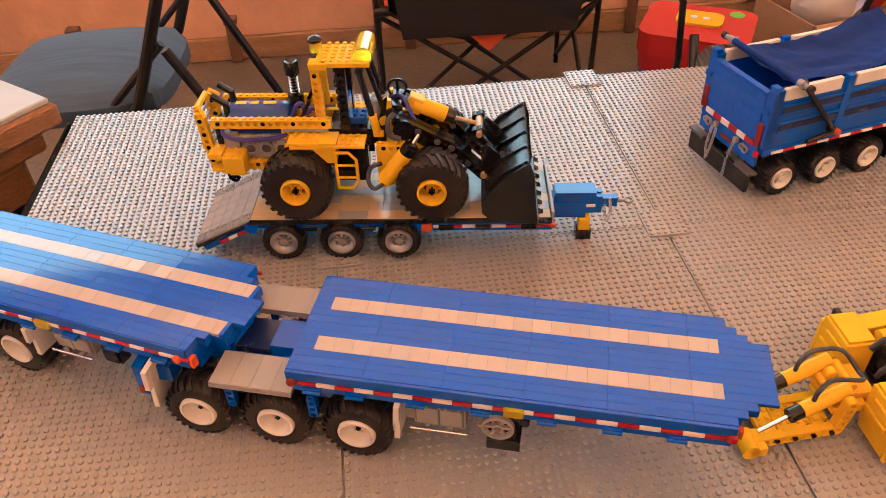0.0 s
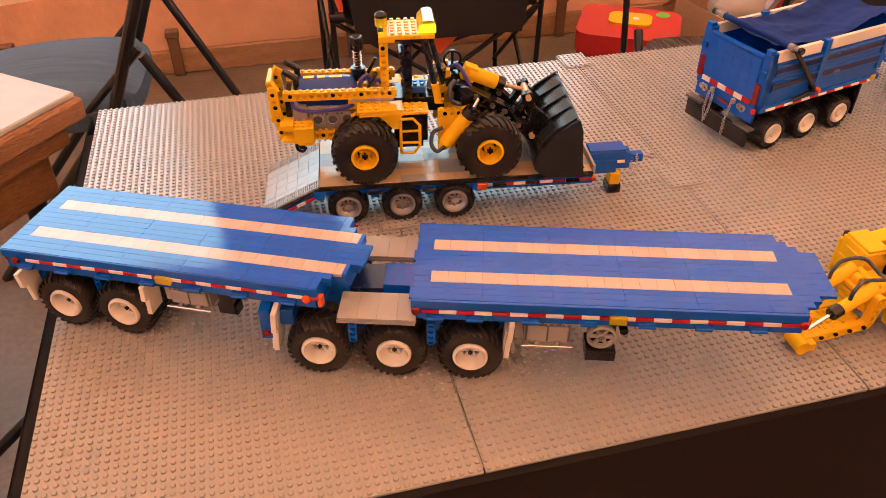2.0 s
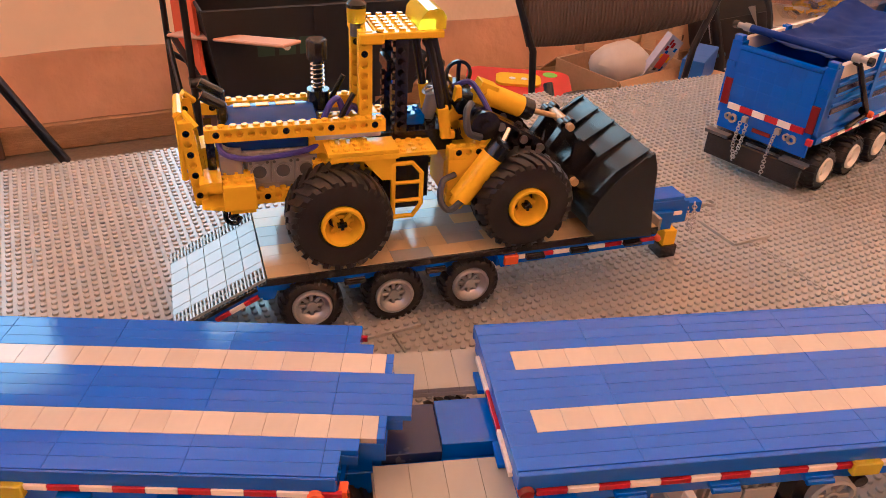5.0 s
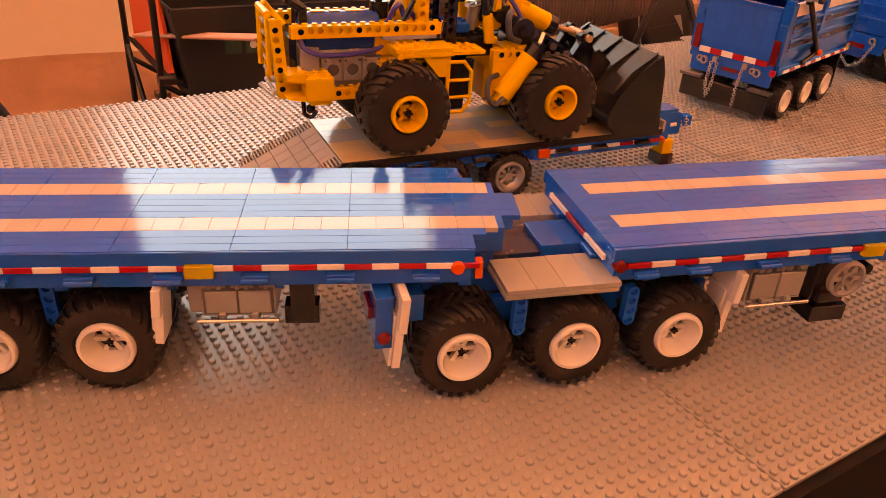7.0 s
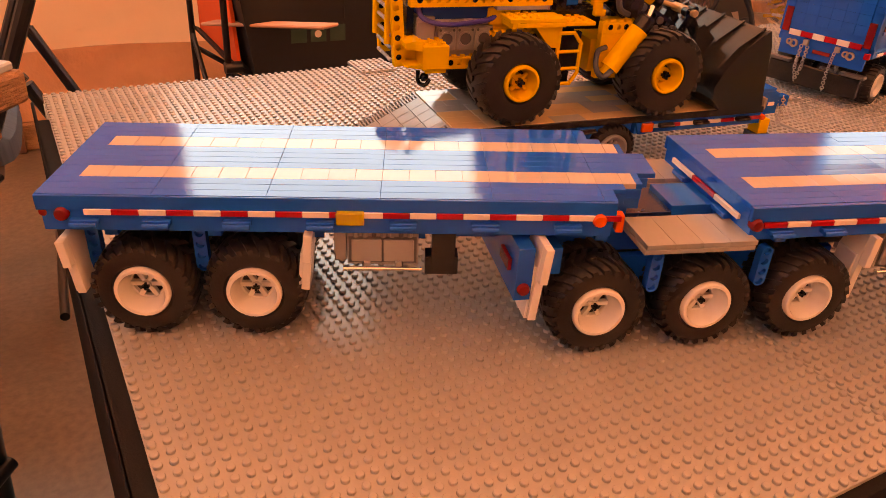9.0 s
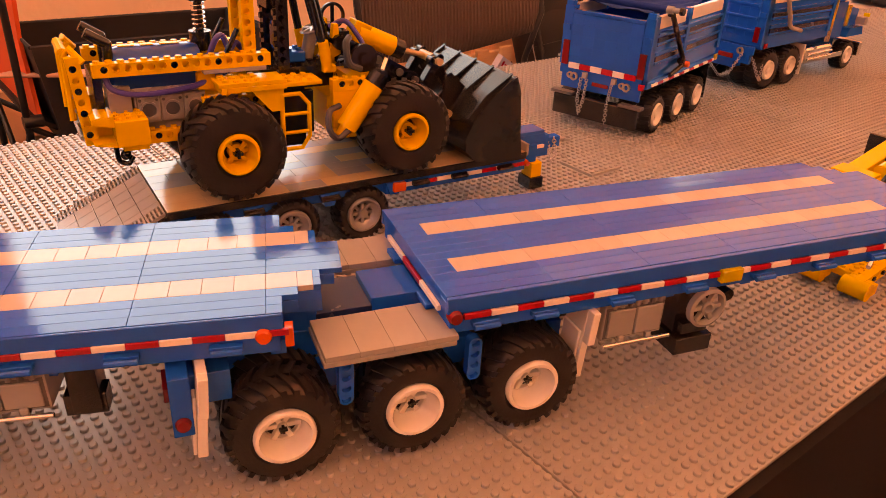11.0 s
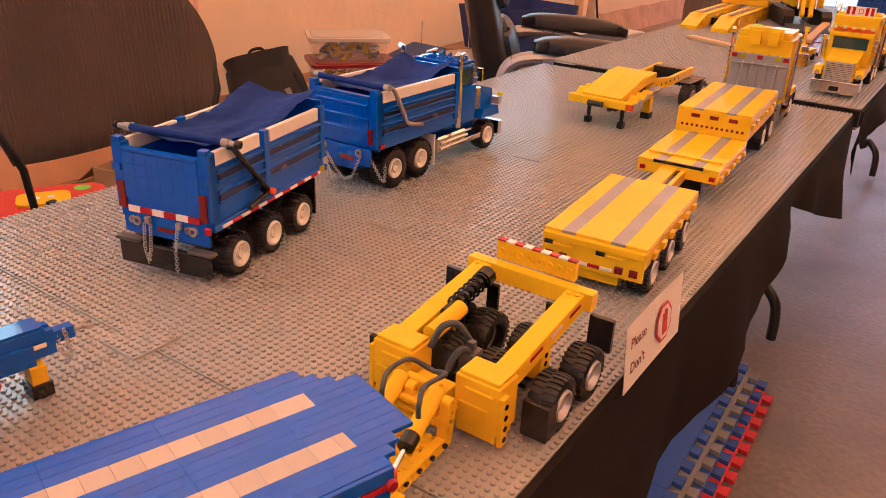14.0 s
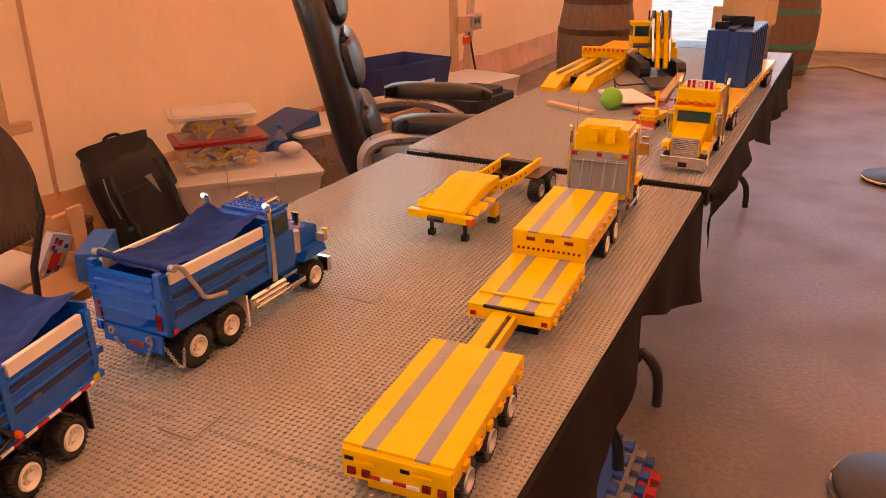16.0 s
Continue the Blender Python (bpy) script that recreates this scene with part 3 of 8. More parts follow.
# ---- blue flatbed trailers ----
def blue_deck(t, top, ends, off):
    """Deck 44 by 14 studs with a stepped nose; ends gives each row's length in studs."""
    cells = []
    for row in range(14):
        strip = row in (3, 4, 9, 10)
        x, e = (43 if strip else 0), ends[row]
        if strip:
            cells.append((0, 2, row, row + 1))
        seams = [8 * k for k in range(1, 7)] if not strip else []
        for s in seams + [e]:
            if s > x and s <= e:
                cells.append((x, s, row, row + 1))
                x = s
    y0 = off / S
    tiles(t, "tile", BLUE, [(a, b, c + y0, d + y0) for a, b, c, d in cells], top - 0.0032)
    pale = []
    for r0 in (3, 9):
        x = 2
        while x < 43:
            pale.append((x, min(43, x + 2), r0, r0 + 2))
            x += 2
    tiles(t, "pale_tile", STRIP, [(a, b, c + y0, d + y0) for a, b, c, d in pale], top - 0.0032)
    for y in (0.0, 0.112 + off):
        part("edge_cap", Mesh().box(0.0, ends[0] * S - 0.0005, y, y + off - 0.0002, top - 0.0096, top - 0.0002, 0.0004), BLUE, t)
    body = Mesh()
    for row in range(14):
        body.box(0.0006 if row else 0, min(ends[row], 44.5) * S - 0.0004, off + row * S - 0.0002, off + (row + 1) * S + 0.0002, top - 0.0096, top - 0.0034, 0.0002)
    body.box(0.002, ends[0] * S - 0.002, 0.0012, 0.1108 + 2 * off, top - 0.0225, top - 0.0097)
    body.box(ends[0] * S - 0.002, max(ends) * S - 0.012, 0.028, 0.086, top - 0.0175, top - 0.0097)
    part("deck_frame", body, BLUE, t)
    rails = Mesh()
    for y in (0.036, 0.068):
        rails.box(0.0, 0.34, y, y + 0.008, top - 0.038, top - 0.0226)
    for x in (0.03, 0.09, 0.15, 0.21, 0.27, 0.32):
        rails.box(x, x + 0.008, 0.012, 0.1, top - 0.0315, top - 0.0227)
    part("chassis_rail", rails, BLUE, t)


def toolbox(t, x0, x1, y, z0, z1):
    box = part("toolbox", Mesh().box(x0, x1, y, y + 0.03, z0, z1, 0.0005).box(x0 - 0.008, x0 - 0.001, y + 0.004, y + 0.03, z0, z1 + 0.004), GREY, t)
    w = (x1 - x0)
    part("door_gap", Mesh().box(x0 + 0.001, x1 - 0.001, y - 0.0004, y, z0 + 0.0015, z1 - 0.007, 0.0001), DKGREY, box)
    for k in range(2):
        part("toolbox_door", Mesh().box(x0 + 0.0025 + k * (w / 2 - 0.002), x0 + (k + 1) * w / 2 - (0.0006 if not k else 0.0025), y - 0.0022, y - 0.0003, z0 + 0.003, z1 - 0.0085, 0.0005), GREY, box)
        part("door_clasp", Mesh().box(x0 + w * (0.28 + 0.44 * k) - 0.002, x0 + w * (0.28 + 0.44 * k) + 0.002, y - 0.0045, y - 0.002, z0 - 0.001, z0 + 0.004, 0.0004), GREY, box)
    for k in range(7):
        part("grille_bar", Mesh().cyl((x0 + 0.0055 + k * w / 8, y - 0.0012, z1 - 0.0065), (x0 + 0.0055 + k * w / 8, y - 0.0012, z1 - 0.0005), 0.0016, 8), DKGREY if k % 3 == 2 else GREY, box)
    part("step_bar", Mesh().cyl((x0 - 0.002, y - 0.006, z0 + 0.0005), (x1 + 0.002, y - 0.006, z0 + 0.0005), 0.0014).cyl((x0 + 0.01, y - 0.006, z0), (x0 + 0.01, y + 0.003, z0 + 0.002), 0.0012).cyl((x1 - 0.01, y - 0.006, z0), (x1 - 0.01, y + 0.003, z0 + 0.002), 0.0012), CHROME, t)


def mudflap(t, x, y, z0, z1, lean=8, w=0.02):
    m = pose(x, y, z1, 0, lean, 0)
    part("mudflap", Mesh().box(-0.0015, 0.0035, 0, w, z0 - z1, 0, 0.0004).box(-0.0035, -0.0016, w * 0.1, w * 0.9, z0 - z1, -0.016, 0.0004).box(-0.0015, 0.0035, -0.006, 0, (z0 - z1) * 0.45, 0, 0.0004), WHITE, t, at=m)


ENDS = [44, 45, 46, 48, 48, 48, 48, 48, 48, 48, 48, 46, 45, 44]
rt = thing("flatbed_trailer", pose(0.3475, 0.1235, Z0, 0, 0, -17.4), "blue plastic brick flatbed trailer with two pale deck stripes", "toy trailer")
TOPR = 0.097
blue_deck(rt, TOPR, ENDS, 0.0032)
side_stripes(rt, 0.0095, 21, 0.016, 0.0, TOPR - 0.0138, 1)
side_stripes(rt, 0.0095, 21, 0.016, 0.1184, TOPR - 0.0138, 1)
for k in range(3):
    part("reflector_strip", Mesh().box(-0.0012, 0.001, 0.012 + 0.03 * k, 0.012 + 0.03 * k + 0.0295, TOPR - 0.0138, TOPR - 0.0104, 0.0002), (WHITE, RED)[k % 2], rt)
for x in (0.022, 0.058, 0.108, 0.16, 0.212, 0.262, 0.31):
    clip(rt, x, 0.0012, TOPR - 0.0185)
for y in (0.03, 0.085):
    part("clip", Mesh().box(-0.004, 0.002, y - 0.008, y + 0.008, TOPR - 0.0185, TOPR - 0.0153), BLUE, rt)
lamp(rt, 0.0045, 0.0, TOPR - 0.0115, DKRED)
lamp(rt, 0.349, 0.0, TOPR - 0.0115, RED)
part("marker_light", Mesh().box(0.178, 0.194, -0.0035, 0.001, TOPR - 0.0175, TOPR - 0.009, 0.0006), LENS, rt)
part("marker_light", Mesh().box(0.3545, 0.358, 0.006, 0.012, TOPR - 0.019, TOPR - 0.0098, 0.0004), ORANGE, rt)
for x in (-0.0885, -0.017, 0.055):
    wheel(rt, x, -0.004, 0.0312, WT, WR, WH)
    wheel(rt, x, 0.025, 0.0312, WT, WR)
    wheel(rt, x, 0.098, 0.0312, WT, WR, WH, True)
    part("axle_bar", Mesh().cyl((x, 0.01, 0.0312), (x, 0.105, 0.0312), 0.0024), BLACK, rt)
gp = Mesh().box(-0.068, 0.004, -0.006, 0.03, 0.0715, 0.0745).box(-0.068, 0.004, 0.085, 0.118, 0.0715, 0.0745)
part("platform", gp, GREY, rt, "light grey step platform between the two decks")
tl = []
for k in range(4):
    for y0 in (-0.75, 10.6):
        tl.append((-8.4 + 2.25 * k, -8.4 + 2.25 * (k + 1), y0, y0 + (4.6 if y0 < 0 else 4.2)))
tiles(rt, "platform_tile", GREY, tl, 0.0748)
part("gooseneck", Mesh().box(-0.12, 0.02, 0.035, 0.078, 0.052, 0.069).box(-0.03, 0.0, 0.04, 0.073, 0.0692, 0.08), BLUE, rt)
part("coupling_plate", Mesh().box(-0.062, -0.03, 0.0385, 0.0745, 0.0695, 0.0765), DKBLUE, rt)
part("bogie_frame", Mesh().box(-0.11, 0.09, 0.03, 0.036, 0.032, 0.05).box(-0.11, 0.09, 0.077, 0.083, 0.032, 0.05), BLUE, rt)
for x in (-0.055, 0.018):
    for y in (0.0, 0.106):
        bmm = Mesh()
        beam(bmm, (x, y + 0.003, 0.066), (x, y + 0.003, 0.045), 0.006)
        b = part("hanger", bmm, BLUE, rt)
part("tail_light_bar", Mesh().box(-0.142, -0.132, 0.002, 0.11, 0.04, 0.075).box(-0.132, -0.112, 0.01, 0.026, 0.052, 0.07), BLUE, rt)
for y in (0.0, 0.108):
    lamp(rt, -0.137, y + (0.002 if y == 0 else 0.002), 0.048, DKRED, 0.004)
part("tail_lamp", Mesh().box(-0.1445, -0.1421, 0.012, 0.03, 0.055, 0.063), DKRED, rt)
mudflap(rt, -0.127, 0.0, 0.026, 0.078, 4, 0.024)
mudflap(rt, 0.091, 0.002, 0.026, 0.074, 4, 0.022)
mudflap(rt, 0.091, 0.088, 0.026, 0.074, 4, 0.022)
toolbox(rt, 0.104, 0.147, 0.006, 0.046, 0.076)
part("air_tank", Mesh().cyl((0.066, 0.03, 0.062), (0.09, 0.03, 0.062), 0.008), BLACK, rt)
lg = part("landing_gear", Mesh().box(0.166, 0.19, 0.016, 0.03, 0.03, 0.075).box(0.164, 0.192, 0.008, 0.034, 0.022, 0.034).box(0.168, 0.188, 0.01, 0.03, 0.036, 0.044).cyl((0.195, 0.005, 0.064), (0.195, 0.02, 0.064), 0.004), BLACK, rt)
cw = Mesh().lathe([(0.0125, 0.004), (0.0135, 0.003), (0.0135, -0.001), (0.0115, -0.002), (0.0105, 0.0), (0.0105, 0.003), (0.0125, 0.004)], (0.174, -0.001, 0.062), n=24)
for k in range(6):
    m = Matrix.Translation((0.174, 0, 0.062)) @ Matrix.Rotation(math.pi * k / 3, 4, "Y")
    cw.box(0.003, 0.011, -0.001, 0.002, -0.0016, 0.0016, 0.0003, m)
cw.lathe([(0.0045, 0.004), (0.0045, -0.002), (0.003, -0.0025), (0.0026, 0.002), (0.0001, 0.002)], (0.174, 0, 0.062), n=14)
part("crank_wheel", cw, GREY, lg)

lt = thing("flatbed_trailer", pose(-0.0229, 0.2992, Z0 - 0.0026, 0, -1.8, -27.1), "blue plastic brick flatbed trailer with glossy tiled deck", "toy trailer")
TOPL = 0.095
blue_deck(lt, TOPL, [41, 41, 42, 43.5, 43.5, 45, 45, 45, 45, 43.5, 43.5, 42, 41, 41], 0.0016)
side_stripes(lt, 0.0265, 20, 0.0152, 0.0, TOPL - 0.0118, 0)
side_stripes(lt, 0.0265, 20, 0.0152, 0.1152, TOPL - 0.0118, 0)
for x in (0.026, 0.066, 0.111, 0.158, 0.205, 0.252, 0.3):
    clip(lt, x, 0.0012, TOPL - 0.0175)
lamp(lt, 0.014, 0.0, TOPL - 0.0115, DKRED)
lamp(lt, 0.318, 0.0, TOPL - 0.0115, ORANGE)
lamp(lt, 0.003, 0.004, TOPL - 0.0115, DKRED, 0.003)
part("marker_light", Mesh().box(0.167, 0.183, -0.0035, 0.001, TOPL - 0.0155, TOPL - 0.0075, 0.0006), LENS, lt)
part("marker_light", Mesh().box(0.3281, 0.3325, 0.0, 0.007, TOPL - 0.0195, TOPL - 0.0085, 0.0004), ORANGE, lt)
for x in (0.05, 0.116):
    wheel(lt, x, 0.0, 0.0312, WT, WR, WH)
    wheel(lt, x, 0.029, 0.0312, WT, WR)
    wheel(lt, x, 0.113, 0.0312, WT, WR, WH, True)
    part("axle_bar", Mesh().cyl((x, 0.01, 0.0312), (x, 0.1, 0.0312), 0.0024), BLACK, lt)
for x in (0.083, 0.02):
    bmm = Mesh()
    beam(bmm, (x, 0.02, 0.07), (x, 0.02, 0.04), 0.006)
    b = part("hanger", bmm, BLUE, lt)
mudflap(lt, 0.01, 0.0, 0.03, 0.068, -6, 0.024)
mudflap(lt, 0.15, 0.0, 0.034, 0.074, 6, 0.02)
toolbox(lt, 0.172, 0.214, 0.006, 0.049, 0.075)
part("landing_gear", Mesh().box(0.222, 0.236, 0.008, 0.024, 0.042, 0.076).box(0.218, 0.238, 0.01, 0.022, 0.04, 0.052), BLACK, lt)
part("gooseneck", Mesh().box(0.23, 0.345, 0.04, 0.072, 0.05, 0.0722), BLUE, lt)


# ---- grey-decked trailer that carries the loader ----
ft = thing("equipment_trailer", pose(0.295, 0.387, Z0, 0, 0, -7.8), "blue plastic brick equipment trailer with grey and tan tiled deck", "toy trailer")
FTOP = 0.0575
rnd = random.Random(5)
for r in range(7):
    x = 0
    while x < 41:
        w = rnd.choice((2, 4, 4)) if r else 4
        w = min(w, 41 - x)
        m = TAN if r == 0 and rnd.random() < 0.8 else (TAN if rnd.random() < 0.34 else GREY)
        tiles(ft, "deck_tile", m, [(x, x + w, r * 13 / 7, (r + 1) * 13 / 7)], FTOP - 0.0032)
        x += w
part("deck_edge", Mesh().box(-0.001, 0.329, -0.0012, 0.1052, FTOP - 0.0066, FTOP - 0.0034).box(-0.001, 0.329, -0.0016, -0.0002, FTOP - 0.0066, FTOP - 0.0004), BLACK, ft)
fr = Mesh().box(0.182, 0.33, 0.001, 0.103, FTOP - 0.0185, FTOP - 0.0068).box(0.0, 0.182, 0.006, 0.098, FTOP - 0.017, FTOP - 0.0068)
for y in (0.032, 0.064):
    fr.box(0.01, 0.33, y, y + 0.008, FTOP - 0.03, FTOP - 0.0186)
for x in (-0.004, 0.0605, 0.125, 0.185):
    fr.prism([(x - 0.004, FTOP - 0.007), (x + 0.012, FTOP - 0.007), (x + 0.008, FTOP - 0.018), (x, FTOP - 0.018)], -0.002, 0.01)
part("frame", fr, BLUE, ft)
for x in (0.0605, 0.125, 0.21, 0.25, 0.3):
    part("clip", Mesh().box(x - 0.004, x + 0.012, -0.004, -0.0012, FTOP - 0.0125, FTOP - 0.0085).cyl((x - 0.004, -0.005, FTOP - 0.011), (x + 0.012, -0.005, FTOP - 0.011), 0.0015, 8), BLACK, ft)
side_stripes(ft, 0.2, 8, 0.016, 0.0, FTOP - 0.0135)
part("marker_light", Mesh().box(0.187, 0.199, -0.005, 0.0, FTOP - 0.0155, FTOP - 0.0072, 0.0006), ORANGE, ft)
lamp(ft, 0.331, 0.0005, FTOP - 0.012, ORANGE, 0.003)
for x in (0.032, 0.097, 0.161):
    wheel(ft, x, -0.001, 0.0247, FT, FR, WH)
    wheel(ft, x, 0.104, 0.0247, FT, FR, WH, True)
    part("axle_bar", Mesh().cyl((x, 0.005, 0.0247), (x, 0.1, 0.0247), 0.002), BLACK, ft)
part("headboard", Mesh().box(0.3285, 0.3315, -0.001, 0.105, FTOP - 0.004, FTOP + 0.0075), GREY, ft)
ramp_m = Matrix.Translation((-0.001, 0, FTOP - 0.0004)) @ Matrix.Rotation(math.radians(180), 4, "Z") @ Matrix.Rotation(math.radians(26), 4, "Y")
rp = part("ramp", Mesh().box(0.0, 0.076, -0.1045, 0.0005, -0.0064, -0.0033), BLACK, ft, at=ramp_m)
for i in range(5):
    for j in range(13):
        if j in (0, 1, 11, 12):
            gm = Mesh()
            gx, gy = i * 0.0152, -0.1045 + j * S
            gm.box(gx + 0.0002, gx + 0.015, gy + 0.0002, gy + 0.001, -0.0026, 0.0, 0.0001).box(gx + 0.0002, gx + 0.015, gy + 0.0068, gy + 0.0076, -0.0026, 0.0, 0.0001)
            for k in range(5):
                gm.box(gx + 0.0002 + 0.0032 * k, gx + 0.0018 + 0.0032 * k, gy + 0.001, gy + 0.0068, -0.0026, 0.0, 0.0001)
            part("grille_tile", gm, GREY, rp)
        elif j % 2 == 0 and j < 11:
            part("ramp_tile", Mesh().box(i * 0.0152 + 0.0002, i * 0.0152 + 0.015, -0.1045 + j * S + 0.0002, -0.1045 + min(j + 2, 11) * S - 0.0002, -0.0032, 0.0, 0.0002), GREY, rp)
side_stripes(rp, 0.012, 3, 0.012, 0.0005, -0.0125, 1)
part("ramp_frame", Mesh().box(0.002, 0.07, -0.1, -0.001, -0.014, -0.0065), BLUE, rp)
tg = Mesh().box(0.3315, 0.372, 0.037, 0.067, 0.028, 0.046).box(0.336, 0.384, 0.041, 0.063, 0.0462, 0.0555).box(0.372, 0.391, 0.043, 0.061, 0.03, 0.0525).box(0.391, 0.409, 0.047, 0.057, 0.036, 0.047)
tg.studs(0.384, 1, 0.048, 1, 0.0525)
part("tongue", tg, BLUE, ft)
part("tongue_tile", Mesh().box(0.337, 0.383, 0.0415, 0.0625, 0.0556, 0.0587), BLUE, ft)
side_stripes(ft, 0.338, 3, 0.015, 0.0405, 0.0405, 0)
part("hitch", Mesh().cyl((0.409, 0.052, 0.041), (0.42, 0.052, 0.041), 0.0022).lathe([(0.004, -0.0015), (0.0055, -0.0015), (0.0055, 0.0015), (0.004, 0.0015), (0.004, -0.0015)], (0.422, 0.052, 0.041), "z", 14), GREY, ft)
part("jack", Mesh().box(0.365, 0.378, 0.034, 0.05, 0.012, 0.0275), YELLOW, ft)
part("jack_foot", Mesh().box(0.363, 0.38, 0.032, 0.052, 0.0, 0.0119), BLACK, ft)
chain(ft, [(0.4, 0.046, 0.046), (0.402, 0.044, 0.03), (0.398, 0.042, 0.02), (0.394, 0.044, 0.032), (0.395, 0.05, 0.044)], SILVER)

# ---- yellow wheel loader ----
ld = thing("wheel_loader", pose(0.350, 0.377, Z0, 0, 0, -9.1), "yellow technic wheel loader with black bucket on the trailer deck", "toy loader")
HZ = FTOP + 0.0385
C = 0.065
for x in (0.0, 0.1445):
    wheel(ld, x, -0.004, HZ, LT, LR, LH)
    wheel(ld, x, 2 * C - 0.004, HZ, LT, LR, LH, True)
    part("axle_bar", Mesh().cyl((x, 0.01, HZ), (x, 2 * C - 0.012, HZ), 0.0025).box(x - 0.012, x + 0.012, C - 0.018, C + 0.018, HZ - 0.012, HZ + 0.012), BLACK, ld)
for a in range(4):
    part("rim_pin", Mesh().box(-0.004, 0.004, -0.0015, 0.0015, -0.0015, 0.0015, 0.0003, pose(0.0, 0.004, HZ, 0, 45 + 90 * a, 0) @ pose(0.006, 0, 0)), YELLOW, ld)


def brick_beam(parent, x0, n, y, z, material=YELLOW, m=None, studs=True):
    """A studded one-wide beam of n studs with n - 1 open pin holes."""
    ms = Mesh().bored([S * (k + 1) for k in range(n - 1)], -0.0039, 0.0039, 0.004, 0.0056, m=Matrix.Translation((0, 0, 0.0056)))
    for a in (0.0, n * S - S / 2):
        ms.box(a, a + S / 2, -0.0039, 0.0039, 0, 0.0096, 0.0002)
    if studs:
        ms.studs(0, n, -0.004, 1, 0.0096)
    return part("beam", ms, material, parent, at=m or Matrix.Translation((x0, y, z)))


SILV = plastic("dull silver engine", (0.34, 0.33, 0.31), 0.28, metal=0.15)
YN, YF = 0.039, 2 * C - 0.039
for y in (YN, YF):
    b = brick_beam(ld, -0.0883, 16, y, 0.1514)
    pins(b, [(S * k, 0.0056) for k in (1, 7, 11, 15)], -0.0039)
    part("beam_shelf", Mesh().box(-0.012, 0.036, y - 0.0039, y + 0.0039, 0.148, 0.1512), GREY, ld)
    g = brick_beam(ld, 0, 8, 0, 0, YELLOW, pose(-0.0895, y + (0.003 if y < C else -0.003), 0.103, 0, -95, 0), False)
    pins(g, [(S * k, 0.0056) for k in (1, 3, 5, 7)], -0.0039)
    part("side_rail", Mesh().tube([(-0.093, y, 0.162), (-0.1, y + (0.006 if y < C else -0.006), 0.171), (-0.104, y + (0.008 if y < C else -0.008), 0.166), (-0.104, y + (0.008 if y < C else -0.008), 0.12)], 0.0026, 8), YELLOW, ld)
for k in range(6):
    z = 0.106 + 0.0105 * k
    part("grille_bar", Mesh().cyl((-0.1 - 0.05 * (z - 0.1), YN + 0.006, z), (-0.1 - 0.05 * (z - 0.1), YF - 0.006, z), 0.0016), SILV, ld)
part("top_bar", Mesh().tube([(-0.104, YN + 0.008, 0.168), (-0.104, YF - 0.008, 0.168)], 0.0034), YELLOW, ld)
part("rear_panel", Mesh().box(-0.088, -0.082, YN + 0.006, YF - 0.006, 0.1, 0.15), BLACK, ld)
eng = part("engine", Mesh().box(-0.062, -0.01, YN + 0.006, YF - 0.006, 0.1125, 0.1335).box(-0.068, 0.0, YN + 0.008, YF - 0.008, 0.098, 0.112).box(-0.08, -0.064, YN + 0.003, YN + 0.02, 0.116, 0.142), SILV, ld)
for k in range(3):
    x = -0.0525 + 0.017 * k
    part("cylinder_block", Mesh().box(x - 0.0081, x + 0.0081, YN + 0.0035, YN + 0.0062, 0.1135, 0.1325, 0.0006), SILV, eng)
    part("cylinder_bore", Mesh().lathe([(0.0066, 0.0), (0.0066, -0.0014), (0.0054, -0.0014), (0.005, -0.0003), (0.0066, -0.0003)], (x, YN + 0.0035, 0.123), n=18), SILV, eng)
    part("bore_disc", Mesh().cyl((x, YN + 0.0031, 0.123), (x, YN + 0.0034, 0.123), 0.0052, 18), DKGREY, eng)
    for dx in (-0.006, 0.006):
        part("bolt", Mesh().cyl((x + dx, YN + 0.003, 0.1305), (x + dx, YN + 0.0036, 0.1305), 0.0012, 8), DKGREY, eng)
    part("peg", Mesh().cyl((x, YN + 0.005, 0.106), (x, YN + 0.009, 0.106), 0.0028, 12), CHROME, eng)
part("manifold", Mesh().box(-0.066, 0.0, YN + 0.004, YN + 0.012, 0.1345, 0.139, 0.001), SILV, ld)
for y in (YN + 0.006, YF - 0.006):
    b = brick_beam(ld, -0.064, 6, y, 0.0975)
    pins(b, [(S * 2, 0.0056)], -0.0039)
    b = brick_beam(ld, -0.014, 6, y - 0.006 if y < C else y + 0.006, 0.12)
    pins(b, [(S * 2, 0.0056), (S * 5, 0.0056)], -0.0039)
    part("yellow_block", Mesh().box(-0.016, -0.002, y - 0.004, y + 0.004, 0.1345, 0.148, 0.001), YELLOW, ld)
part("rear_chassis", Mesh().box(-0.064, 0.03, C - 0.012, C + 0.012, 0.0975, 0.109).box(-0.012, 0.03, YN, YF, 0.1098, 0.1196), YELLOW, ld)
for s, y in ((1, 0.022), (-1, 2 * C - 0.022)):
    ya, yb = sorted((y, y + 0.026 * s))
    cwm = Mesh().box(-0.08, -0.057, ya, yb, 0.1035, 0.123, 0.0006)
    for za, zb in ((0.1035, 0.1075), (0.1185, 0.1265)):
        cwm.prism([(-0.0798, za), (-0.092, za + 0.002), (-0.095, za + 0.003), (-0.095, zb - 0.001), (-0.09, zb), (-0.0798, zb)], ya + 0.002, yb)
    cwm.box(-0.092, -0.0798, yb - 0.006, yb - 0.0005, 0.1076, 0.1184, 0.0004)
    cwm.box(-0.076, -0.058, ya + 0.003, yb - 0.003, 0.0995, 0.1034, 0.0004)
    part("counterweight", cwm.studs(-0.081, 3, ya + 0.002, 3, 0.123), YELLOW, ld)
